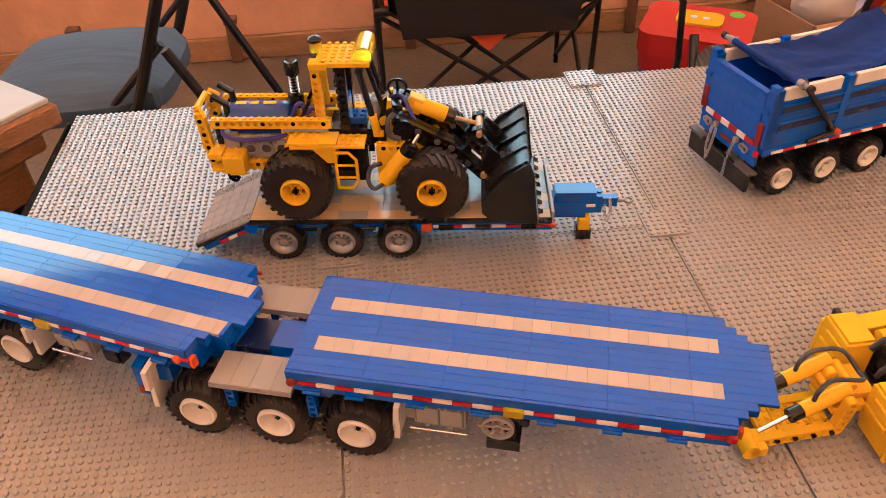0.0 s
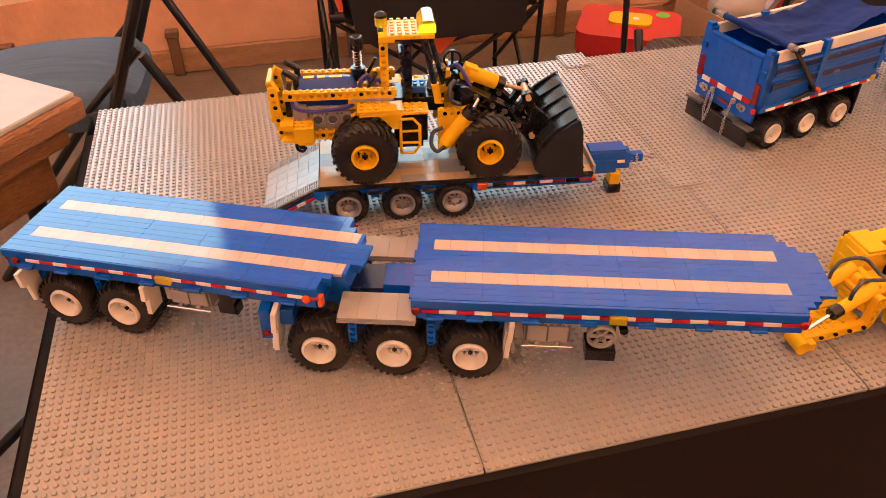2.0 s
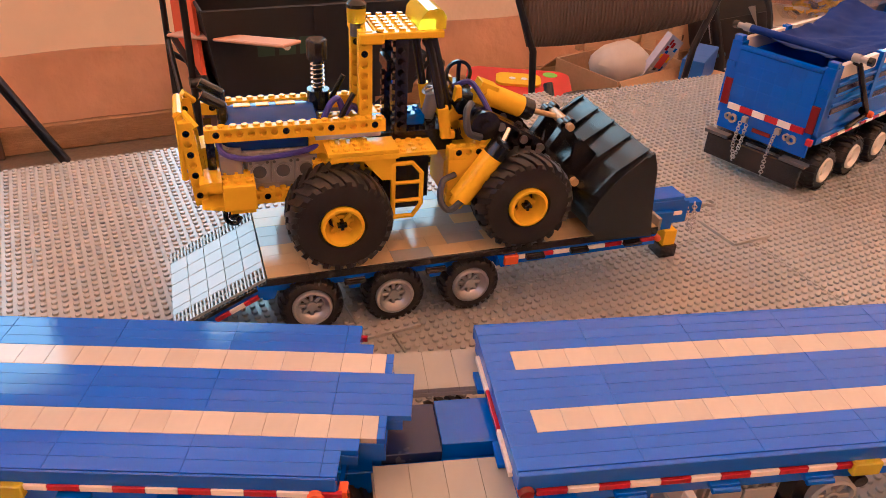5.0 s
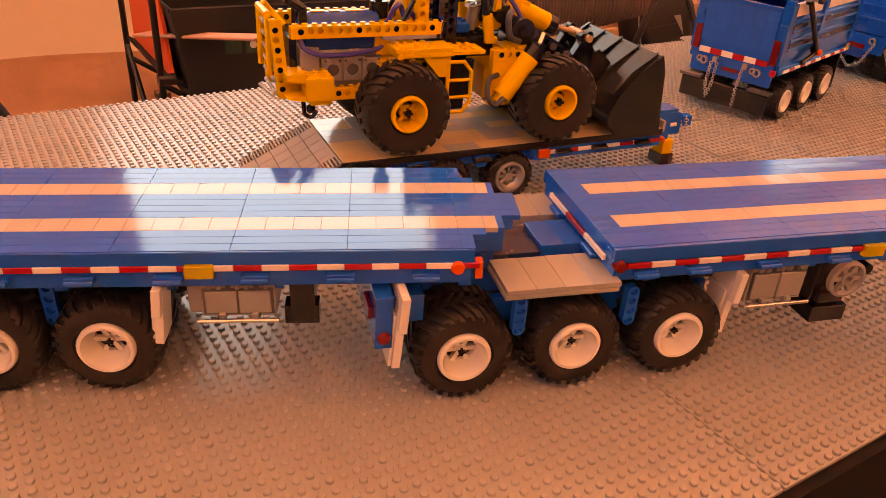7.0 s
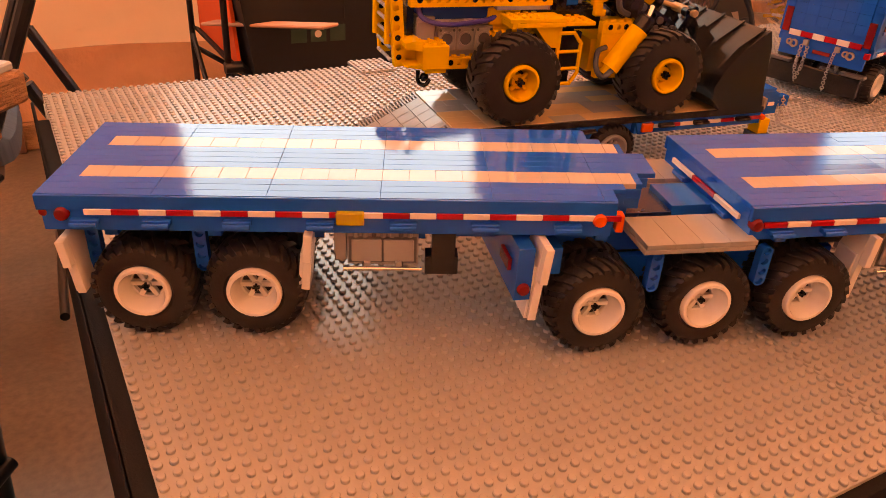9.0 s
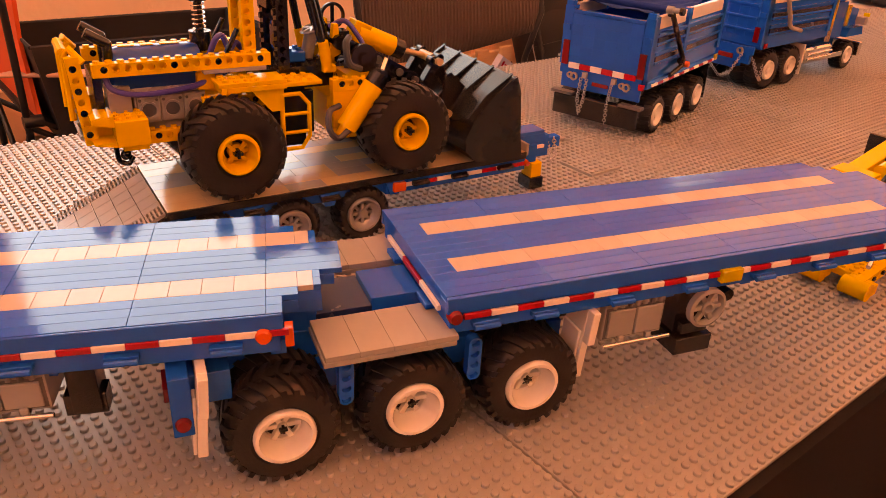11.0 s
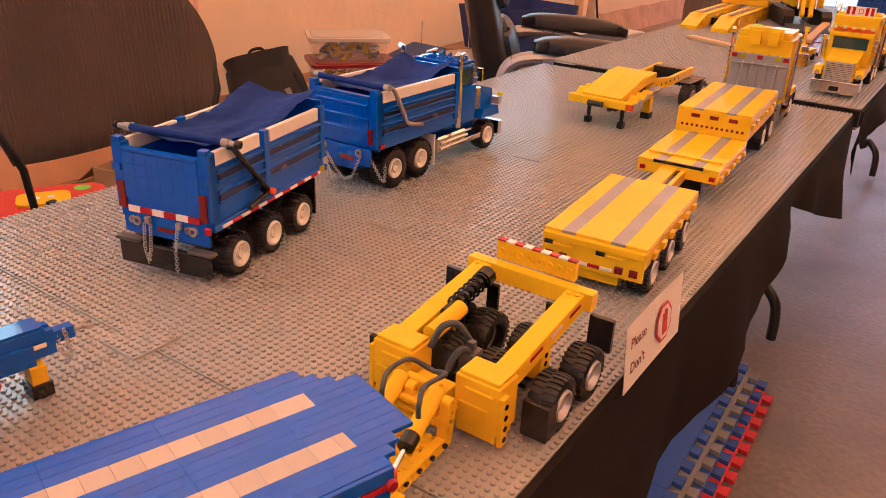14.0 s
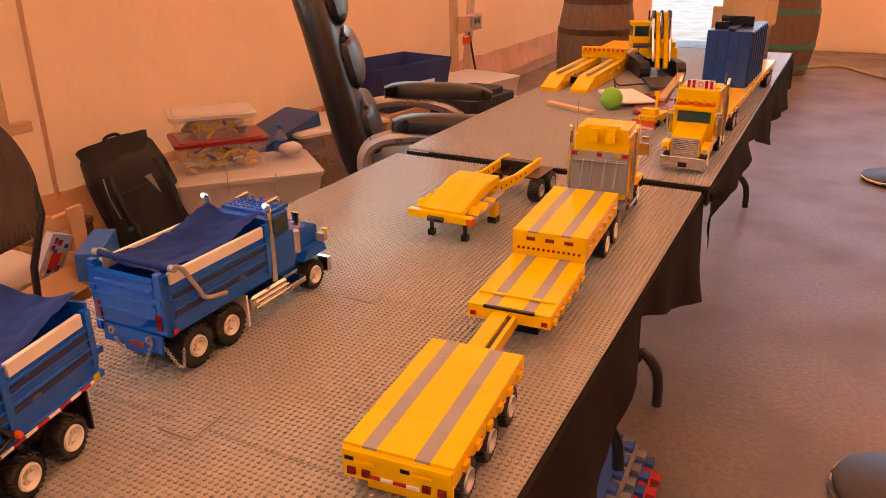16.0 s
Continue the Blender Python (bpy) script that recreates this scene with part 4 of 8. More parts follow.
part("hook", Mesh().curve([(-0.08, 0.034, 0.1), (-0.079, 0.034, 0.09), (-0.073, 0.034, 0.087), (-0.069, 0.034, 0.092)], 0.0018).ball((-0.074, 0.034, 0.094), 0.004, 10), BLACK, ld)
tank = Mesh().lathe([(0.0001, 0.0), (0.011, 0.0), (0.0178, 0.004), (0.0198, 0.011), (0.0198, 0.061), (0.0178, 0.068), (0.011, 0.072), (0.0001, 0.072)], (-0.077, C, 0.1468), "x", 32)
tk = part("air_tank", tank, plastic("glossy blue tank", (0.012, 0.06, 0.3), 0.1, random_tone=0), ld)
for x, ln in ((-0.066, 0.012), (-0.05, 0.009), (-0.036, 0.014)):
    part("decal", Mesh().box(x, x + ln, C - 0.004, C + 0.002, 0.1664, 0.1671, 0.0001), YELLOW, tk)
part("hose", Mesh().curve([(-0.08, YN + 0.005, 0.152), (-0.076, YN - 0.002, 0.142), (-0.056, YN - 0.003, 0.137), (-0.02, YN, 0.139), (-0.006, YN + 0.006, 0.143)], 0.0022), PURPLE, ld)
part("hose", Mesh().curve([(-0.004, YN + 0.012, 0.156), (0.002, YN + 0.01, 0.17), (0.008, YN + 0.012, 0.172), (0.012, YN + 0.01, 0.162), (0.018, YN + 0.014, 0.166), (0.026, YN + 0.016, 0.158)], 0.0024), PURPLE, ld)
EX, EY = -0.003, C + 0.01
ex = part("exhaust", Mesh().cyl((EX, EY, 0.158), (EX, EY, 0.172), 0.0085, 16).cyl((EX, EY, 0.172), (EX, EY, 0.196), 0.0032, 12).lathe([(0.004, 0.195), (0.0075, 0.195), (0.0078, 0.208), (0.0068, 0.2095), (0.005, 0.2085), (0.0001, 0.206)], (EX, EY, 0), "z", 18), BLACK, ld)
coil = [(EX + 0.0048 * math.cos(a), EY + 0.0048 * math.sin(a), 0.172 + 0.024 * k / 84) for k, a in ((k, 2 * math.pi * k / 12) for k in range(85))]
part("spring", Mesh().tube(coil, 0.0006, 5), CHROME, ex)
for y in (C - 0.01, C + 0.016):
    part("exhaust_pipe", Mesh().cyl((-0.074, y, 0.15), (-0.074, y, 0.172), 0.0036).cyl((-0.073, y, 0.17), (-0.0875, y + 0.001, 0.179), 0.0038), BLACK, ld)
# cab
for s, y in ((1, 0.018), (-1, 2 * C - 0.018)):
    ya, yb = sorted((y, y + 0.024 * s))
    plat = Mesh().box(-0.006, 0.046, ya, yb, 0.141, 0.1442).box(0.034, 0.075, ya, yb, 0.1376, 0.1408)
    part("fender", plat.studs(-0.004, 4, ya, 3, 0.1442).studs(0.046, 3, ya, 3, 0.1408), YELLOW, ld)
    part("fender_edge", Mesh().box(0.0, 0.046, ya - 0.0006, ya, 0.137, 0.1409).box(-0.004, 0.0, ya, yb, 0.136, 0.1409), YELLOW, ld)
    part("fender_bracket", Mesh().prism([(0.018, 0.1374), (0.044, 0.1374), (0.044, 0.119), (0.034, 0.119)], ya + 0.002, yb - 0.002), YELLOW, ld)
    b = brick_beam(ld, 0, 8, 0, 0, YELLOW, pose(0.032, YN + 0.011 if s > 0 else YF - 0.011, 0.158, 0, -90, 0), False)
    pins(b, [(S * 6, 0.0056)], -0.0039)
    b = brick_beam(ld, 0, 9, 0, 0, BLACK, pose(0.058, YN + 0.009 if s > 0 else YF - 0.009, 0.144, 0, -90, 0), True)
    part("stud_row", Mesh().studs(0, 8, 0.144, 1, 0.0, m=Matrix(((0, 1, 0, -0.0935), (0, 0, -1 * s, YN + 0.005 if s > 0 else YF - 0.005), (1, 0, 0, 0.146), (0, 0, 0, 1)))), BLACK, ld)
    y1 = YN - 0.001 if s > 0 else YF + 0.001
    part("pillar", Mesh().cyl((0.084, y1, 0.16), (0.072, y1 + 0.006 * s, 0.216), 0.0033), BLACK, ld)
    part("pillar_joint", Mesh().cyl((0.0875, y1, 0.143), (0.0835, y1, 0.166), 0.0045).box(0.083, 0.094, y1 - 0.003, y1 + 0.003, 0.141, 0.147, 0.0008), YELLOW, ld)
    part("roof_bracket", Mesh().cyl((0.073, y1 + 0.003, 0.213), (0.073, y1 + 0.011, 0.213), 0.0042), BLACK, ld)
    part("roof_post", Mesh().box(0.022, 0.04, y1 + 0.008 * s - 0.004, y1 + 0.008 * s + 0.004, 0.2135, 0.2215, 0.001), YELLOW, ld)
    part("pillar", Mesh().cyl((0.096, C - 0.009 * s, 0.152), (0.079, C - 0.009 * s, 0.216), 0.0028), BLACK, ld)
    part("lever", Mesh().cyl((0.008, C - 0.02 * s, 0.16), (0.018, C - 0.02 * s, 0.178), 0.002), BLACK, ld)
    part("front_bracket", Mesh().prism([(0.09, 0.146), (0.104, 0.152), (0.102, 0.176), (0.098, 0.176), (0.096, 0.158), (0.088, 0.152)], C - 0.012 * s - 0.003, C - 0.012 * s + 0.003), YELLOW, ld)
part("cab_floor", Mesh().box(0.034, 0.095, YN + 0.006, YF - 0.006, 0.128, 0.1455).studs(0.06, 4, YN + 0.008, 5, 0.1455).box(0.036, 0.07, C - 0.02, C + 0.02, 0.08, 0.128), BLACK, ld)
st_ = part("seat", Mesh().box(0.056, 0.074, C - 0.014, C + 0.006, 0.1475, 0.156, 0.001).box(0.052, 0.058, C - 0.014, C + 0.006, 0.156, 0.178, 0.001).studs(0.058, 2, C - 0.012, 2, 0.156), BLUE, ld)
part("seat_back", Mesh().box(0.05, 0.0519, C - 0.01, C + 0.002, 0.16, 0.176), DKBLUE, st_)
part("cross_beam", Mesh().box(0.044, 0.05, YN + 0.014, YF - 0.014, 0.19, 0.1975), BLACK, ld)
part("roof", Mesh().box(0.034, 0.084, YN + 0.004, YF - 0.002, 0.2165, 0.2215, 0.0006).studs(0.034, 4, YN + 0.005, 6, 0.2215).box(0.028, 0.034, YN + 0.01, YF - 0.008, 0.2165, 0.2205), YELLOW, ld)
part("roof_light", Mesh().prism([(0.066, 0.2217), (0.086, 0.2217), (0.086, 0.23), (0.0835, 0.2345), (0.079, 0.2362), (0.072, 0.235), (0.067, 0.229)], YN + 0.008, YF - 0.004), LENS, ld)
bc = part("beacon", Mesh().lathe([(0.0001, 0), (0.0065, 0), (0.007, 0.002), (0.007, 0.0105), (0.0001, 0.0105)], (0.026, C + 0.008, 0.2215), "z", 16), LENS, ld)
part("beacon_cap", Mesh().lathe([(0.0075, 0.0106), (0.0075, 0.013), (0.005, 0.0155), (0.0001, 0.0165)], (0.026, C + 0.008, 0.2215), "z", 16), BLACK, bc)
part("beacon_base", Mesh().cyl((0.026, C + 0.008, 0.2115), (0.026, C + 0.008, 0.2214), 0.0048), DKGREY, bc)
SWM = pose(0.087, C + 0.004, 0.17, 0, -20, 0)
sw = Mesh().cyl((0.081, C + 0.004, 0.146), (0.086, C + 0.004, 0.167), 0.0055, 14)
sw.lathe([(0.0095, -0.0012), (0.0112, 0), (0.0095, 0.0012), (0.0085, 0), (0.0095, -0.0012)], (0, 0, 0), "z", 24, SWM)
for a in (0, 60, 120):
    sw.box(-0.009, 0.009, -0.001, 0.001, -0.001, 0.001, 0.0002, SWM @ pose(0, 0, 0, 0, 0, a))
part("steering_wheel", sw, GREY, ld)
LY = 0.021
lad = Mesh().tube([(0.0425, LY, 0.131), (0.0425, LY, 0.0865)], 0.0019, 6).tube([(0.0425, LY, 0.131), (0.057, LY, 0.131), (0.0645, LY, 0.122), (0.0645, LY, 0.096), (0.058, LY, 0.0865), (0.0425, LY, 0.0865)], 0.0019, 6)
for z in (0.1, 0.115):
    lad.cyl((0.0425, LY, z), (0.0645, LY, z), 0.0015, 6)
part("ladder", lad, YELLOW, ld)
for y in (YN, YF - 0.006):
    part("side_frame", Mesh().box(0.038, 0.075, y, y + 0.006, 0.092, 0.127), BLACK, ld)
# front end
for y in (0.028, 2 * C - 0.028):
    for z in (0.0885, 0.1285):
        b = brick_beam(ld, 0.086, 4, y, z, studs=z > 0.1)
        pins(b, [(S * 1, 0.0056), (S * 3, 0.0056)], -0.0039)
    part("front_plate", Mesh().box(0.0862, 0.1178, y - 0.0036, y + 0.0036, 0.0983, 0.1283), YELLOW, ld)
part("front_chassis", Mesh().box(0.09, 0.16, C - 0.018, C + 0.018, 0.088, 0.118).box(0.118, 0.15, 0.03, 2 * C - 0.03, 0.118, 0.128), YELLOW, ld)
for s, y in ((1, 0.0165), (-1, 2 * C - 0.0165)):
    cyl_ = part("lift_cylinder", Mesh().cyl((0.094, y, 0.1), (0.1185, y, 0.1335), 0.0088, 18).cyl((0.0905, y, 0.0945), (0.0945, y, 0.101), 0.0058), YELLOW, ld)
    part("cylinder_cap", Mesh().cyl((0.118, y, 0.133), (0.1245, y, 0.142), 0.0083, 18).cyl((0.1245, y - 0.006, 0.142), (0.1245, y + 0.006, 0.142), 0.004), BLACK, cyl_)
    part("rod", Mesh().cyl((0.1245, y, 0.142), (0.132, y + 0.006 * s, 0.152), 0.0024), CHROME, cyl_)
    part("hose", Mesh().curve([(0.094, y - 0.006 * s, 0.1), (0.083, y - 0.009 * s, 0.095), (0.077, y - 0.006 * s, 0.103), (0.08, y, 0.115), (0.091, y + 0.006 * s, 0.117)], 0.0025), HOSE, ld)
    ay = y + 0.021 * s
    for p, q, h in (((0.108, 0.16), (0.164, 0.13), 0.0105), ((0.162, 0.131), (0.198, 0.094), 0.0105), ((0.118, 0.147), (0.16, 0.12), 0.0078)):
        for dy in (0.0, 0.009):
            am = Mesh()
            beam(am, (p[0], ay + dy * s, p[1]), (q[0], ay + dy * s, q[1]), 0.0078, h)
            part("arm", am, BLACK, ld)
    for x, z in ((0.112, 0.158), (0.13, 0.149), (0.15, 0.137), (0.165, 0.129), (0.182, 0.11)):
        part("arm_pin", Mesh().cyl((x, ay - 0.006 * s, z), (x, ay + 0.014 * s, z), 0.0034, 10), DKGREY, ld)
    part("arm_gear", Mesh().cyl((0.116, ay - 0.008 * s, 0.152), (0.116, ay - 0.0042 * s, 0.152), 0.0115, 20).cyl((0.116, ay - 0.012 * s, 0.152), (0.116, ay - 0.008 * s, 0.152), 0.0045), BLACK, ld)
    part("hose", Mesh().curve([(0.106, ay, 0.168), (0.1, ay - 0.008 * s, 0.164), (0.101, ay - 0.012 * s, 0.15), (0.112, ay - 0.01 * s, 0.144)], 0.0028), HOSE, ld)
    for p, q in (((0.178, 0.114), (0.196, 0.142)), ((0.19, 0.14), (0.206, 0.118))):
        am = Mesh()
        beam(am, (p[0], C - 0.016 * s, p[1]), (q[0], C - 0.016 * s, q[1]))
        part("tilt_link", am, BLACK, ld)
    part("pin", Mesh().cyl((0.199, ay - 0.008 * s, 0.096), (0.199, ay + 0.012 * s, 0.096), 0.0036), TAN, ld)
    part("pin", Mesh().cyl((0.194, C - 0.024 * s, 0.14), (0.194, C - 0.01 * s, 0.14), 0.0034), TAN, ld)
tc = part("tilt_cylinder", Mesh().cyl((0.124, C, 0.166), (0.158, C, 0.1515), 0.0088, 20).box(-0.006, 0.01, -0.007, 0.007, -0.009, 0.009, 0.0005, pose(0.124, C, 0.166, 0, 23, 0)), YELLOW, ld)
pins(tc, [(0.127, 0.1645)], C - 0.0072)
part("cylinder_cap", Mesh().cyl((0.158, C, 0.1515), (0.167, C, 0.1477), 0.0085, 20), BLACK, tc)
part("rod", Mesh().cyl((0.167, C, 0.1477), (0.194, C, 0.14), 0.0024).cyl((0.194, C - 0.01, 0.14), (0.194, C + 0.01, 0.14), 0.0044), TAN, tc)
part("pump", Mesh().box(0.1, 0.112, C - 0.014, C - 0.002, 0.15, 0.17).cyl((0.102, C - 0.02, 0.162), (0.102, C + 0.02, 0.162), 0.006).box(0.1, 0.11, C + 0.004, C + 0.018, 0.145, 0.172), BLACK, ld)
part("fan", Mesh().lathe([(0.0085, -0.0012), (0.011, -0.0012), (0.011, 0.0012), (0.0085, 0.0012), (0.0085, -0.0012)], (0.107, C + 0.01, 0.178), "y", 22).box(0.1055, 0.1085, C + 0.009, C + 0.011, 0.168, 0.188), BLACK, ld)
part("hose", Mesh().curve([(0.102, C + 0.004, 0.17), (0.112, C - 0.004, 0.176), (0.12, C - 0.012, 0.166), (0.128, C - 0.018, 0.15)], 0.0022), PURPLE, ld)
bp = [(0.2445, 0.134), (0.2385, 0.131), (0.2195, 0.116), (0.2045, 0.099), (0.1965, 0.084), (0.1975, 0.072), (0.2085, 0.061), (0.258, 0.058)]
bk = Mesh()
Y0, Y1 = -0.004, 2 * C - 0.007
inn = [(0.246, 0.1325)] + [(x + 0.0026, z - 0.0014 if i < 3 else z + 0.0012) for i, (x, z) in enumerate(bp[1:-1])] + [(0.258, 0.0602)]
bk.prism(bp + inn[::-1], Y0, Y1)
side_poly = [(0.2455, 0.1345)] + bp[1:-1] + [(0.258, 0.058), (0.2545, 0.08), (0.2505, 0.12)]
for y in (Y0 - 0.0015, Y1 - 0.0015):
    bk.prism(side_poly, y, y + 0.003)
bucket = part("bucket", bk, plastic("black bucket plastic", (0.014, 0.017, 0.018), 0.24), ld)
for k in range(5):
    y = Y0 + 0.003 + (Y1 - Y0 - 0.009) * k / 4
    part("rib", Mesh().prism([(0.243, 0.1362), (0.2165, 0.119), (0.2, 0.1), (0.2045, 0.099), (0.2215, 0.115), (0.2415, 0.131)], y, y + 0.003), BLACK, bucket)
for k in range(8):
    y = Y0 + 0.001 + (Y1 - Y0 - 0.007) * k / 7
    part("tooth", Mesh().prism([(0.245, 0.0575), (0.264, 0.0577), (0.254, 0.0632), (0.245, 0.0632)], y, y + 0.007), BLACK, bucket)
part("cutting_edge", Mesh().box(0.24, 0.2585, Y0 + 0.001, Y1 - 0.001, 0.0603, 0.0625, 0.0005), BLACK, bucket)
for y in (C - 0.03, C + 0.026):
    part("bucket_mount", Mesh().prism([(0.196, 0.128), (0.202, 0.132), (0.2175, 0.118), (0.2035, 0.097), (0.1965, 0.094)], y, y + 0.004), BLACK, bucket)


# ---- blue tipper trailer and tipper truck ----
def tipper_box(t, L, W, z0, z1, posts, white_segments):
    """Open box: near side at y=0, rear at x=0."""
    b = part("floor_pan", Mesh().box(0.004, L - 0.002, 0.004, W - 0.004, z0, z0 + 0.006), BLUE, t)
    part("front_panel", Mesh().box(L - 0.004, L, 0.002, W - 0.002, z0, z1 + 0.006), BLUE, t)
    for y, s in ((0.0, 1), (W, -1)):
        d = 0.0044 * s
        side = Mesh()
        ya, yb = sorted((y, y + d))
        side.box(0.0, L - 0.004, ya, yb, z0, z1 - 0.016)
        for k in range(4):
            zz = z0 + 0.014 + k * 0.0115
            y2, y3 = sorted((y - 0.003 * s, y + 0.0005 * s))
            part("side_rib", Mesh().box(0.014, L - 0.012, y2, y3, zz + 0.0052, zz + 0.0085), BLUE, t)
        for p in posts:
            y2, y3 = sorted((y - 0.0036 * s, y + d))
            part("side_post", Mesh().box(p, p + 0.009, y2, y3, z0 + (0.0 if p == posts[0] else 0.01), z1), BLUE, t)
        part("side_panel", side, BLUE, t)
        for k in range(2):
            zz = z0 + 0.0155 + k * 0.0225
            y2, y3 = sorted((y - 0.0022 * s, y + 0.0002 * s))
            # dark blue slab paints the shade between the side ribs
            part("dark_recess", Mesh().box(0.016, L - 0.014, y2, y3, zz + 0.003, zz + 0.013), DKBLUE, t)
        for a, c in white_segments:
            y2, y3 = sorted((y - 0.0015 * s, y + 0.0042 * s))
            part("sideboard", Mesh().box(a, c, y2, y3, z1 - 0.0158, z1 - 0.001), WHITE, t)
    for y in (-0.0036, W - 0.0084):
        part("corner_post", Mesh().box(-0.0042, 0.0095, y, y + 0.012, z0 + 0.004, z1 - 0.002, 0.0005).box(-0.0042, 0.0045, y + 0.001, y + 0.011, z1 - 0.002, z1 + 0.004, 0.0005), BLUE, t)
        part("post_plate", Mesh().box(-0.0072, -0.0043, y + 0.001, y + 0.011, z0 + 0.046, z0 + 0.053, 0.0003), BLUE, t)
    gate = part("tailgate", Mesh().box(-0.0035, 0.0015, 0.0086, W - 0.0086, z0 + 0.004, z1 - 0.009), BLUE, t)
    part("gate_rail", Mesh().box(-0.006, 0.002, 0.0086, W - 0.0086, z1 - 0.009, z1 - 0.0055, 0.0003), BLUE, gate)
    for i in range(6):
        for j in range(4):
            part("gate_tile", Mesh().box(-0.0052, -0.0036, 0.009 + i * (W - 0.018) / 6 + 0.00005, 0.009 + (i + 1) * (W - 0.018) / 6 - 0.00005, z0 + 0.016 + j * (z1 - z0 - 0.026) / 4 + 0.00005, z0 + 0.016 + (j + 1) * (z1 - z0 - 0.026) / 4 - 0.00005, 0.00015), BLUE, gate)


def tarp(t, L, W, z, x0, x1, sag):
    ms = Mesh()
    nx, ny = 56, 34
    v = []
    for i in range(nx + 1):
        for j in range(ny + 1):
            u, w = i / nx, j / ny
            zz = z - 0.003 - (sag + 0.004) * math.sin(math.pi * w) * (0.4 + 0.6 * u) - 0.012 * math.sin(math.pi * u) + 0.004 * noise.noise(Vector((3 * u, 4 * w, x1 * 9))) + 0.002 * noise.noise(Vector((9 * u + 4, 7 * w, x1 * 5))) + 0.0022 * abs(noise.noise(Vector((14 * u + 2 * w, 5 * w + 3 * u, x1 * 3)))) + 0.0008 * noise.noise(Vector((30 * u, 26 * w, x1)))
            zz += 0.016 * u
            v.append((x0 + (x1 - x0) * u, W * (0.07 + 0.86 * w) + 0.003 * math.sin(9 * u) + 0.0022 * noise.noise(Vector((16 * u, w * 2, x1))), zz))
    f = [(i * (ny + 1) + j, (i + 1) * (ny + 1) + j, (i + 1) * (ny + 1) + j + 1, i * (ny + 1) + j + 1) for i in range(nx) for j in range(ny)]
    k = len(v)
    ms.add(v + [(a, b, c - 0.0008) for a, b, c in v], f + [tuple(q + k for q in p[::-1]) for p in f])
    tp = part("tarp", ms, TARP, t)
    part("tarp_roll", Mesh().cyl((x0, -0.002, z + 0.001), (x0, W + 0.002, z + 0.001), 0.0042, 14), TARP, tp)
    return tp


dt = thing("tipper_trailer", pose(0.8872, 0.4157, Z0, 0, 0, 13.4), "blue plastic brick tipper trailer with half-drawn blue tarp and chains", "toy trailer")
DW, DL = 0.112, 0.236
tipper_box(dt, DL, DW, 0.07, 0.147, (0.0, 0.098, DL - 0.013), ((0.013, 0.092), (0.112, DL - 0.016)))
tarp(dt, DL, DW, 0.152, 0.026, DL - 0.004, 0.006)
for s, y in ((-1, -0.006), (1, DW + 0.006)):
    part("tarp_arm", Mesh().cyl((0.03, y, 0.154), (0.034, y - 0.002 * s, 0.146), 0.004).cyl((0.034, y, 0.148), (0.09, y + 0.003 * s, 0.084), 0.0032).cyl((0.088, y, 0.084), (0.094, y, 0.08), 0.0045), BLACK, dt)
    re_ = part("roller_end", Mesh().cyl((0.026, y - 0.004, 0.153), (0.026, y + 0.004, 0.153), 0.0046).cyl((0.026, y + 0.004 * s, 0.153), (0.026, y + 0.012 * s, 0.153), 0.0032), GREY, dt)
    part("roller_cap", Mesh().cyl((0.026, y + 0.0122 * s, 0.153), (0.026, y + 0.017 * s, 0.153), 0.0045), BLACK, re_)
lamp(dt, 0.097, -0.012, 0.079, ORANGE, 0.004)
part("tarp_lever", Mesh().cyl((0.06, -0.006, 0.07), (0.098, -0.008, 0.079), 0.003), BLACK, dt)
part("skirt", Mesh().box(0.0, DL, -0.004, 0.003, 0.062, 0.0698).box(0.0, DL, DW - 0.003, DW + 0.004, 0.062, 0.0698).box(-0.004, 0.0, 0.002, DW - 0.002, 0.046, 0.0735).box(0.0, DL, 0.03, DW - 0.03, 0.05, 0.0618), BLUE, dt)
side_stripes(dt, 0.012, 13, 0.0165, -0.0045, 0.0635)
for k in range(6):
    part("reflector_strip", Mesh().box(-0.0058, -0.0038, 0.010 + k * 0.0153, 0.010 + (k + 1) * 0.0153 - 0.0003, 0.0705, 0.0775, 0.0002), (RED, WHITE)[k % 2], dt)
for y in (0.0, DW - 0.009):
    part("tail_lamp", Mesh().box(-0.0065, -0.0036, y, y + 0.009, 0.074, 0.104, 0.0005), DKRED, dt)
part("tail_lamp", Mesh().box(-0.006, -0.0041, 0.044, 0.066, 0.054, 0.0585), DKRED, dt)
part("tail_lamp", Mesh().box(-0.008, -0.004, -0.003, 0.004, 0.0615, 0.069, 0.0006), RED, dt)
for y in (0.02, DW - 0.02):
    part("towing_eye", Mesh().lathe([(0.003, -0.001), (0.0052, -0.001), (0.0052, 0.002), (0.003, 0.002), (0.003, -0.001)], (-0.006, y, 0.061), "x", 14).lathe([(0.0022, -0.001), (0.004, -0.001), (0.004, 0.002), (0.0022, 0.002), (0.0022, -0.001)], (-0.006, y + 0.006, 0.062), "x", 14), GREY, dt)
    part("latch", Mesh().box(-0.01, -0.0052, y + 0.016 * (1 if y < 0.05 else -1) - 0.003, y + 0.016 * (1 if y < 0.05 else -1) + 0.003, 0.062, 0.069), GREY, dt)
for y in (0.038, 0.072, 0.08):
    chain(dt, [(-0.009, y, 0.06), (-0.012, y + 0.001, 0.04), (-0.014, y, 0.012)] if y < 0.05 else [(-0.009, y, 0.06), (-0.012, y, 0.035), (-0.012, 0.076, 0.018)], SILVER)
bp_ = Mesh().box(-0.012, -0.006, -0.002, DW + 0.002, 0.0125, 0.038, 0.001)
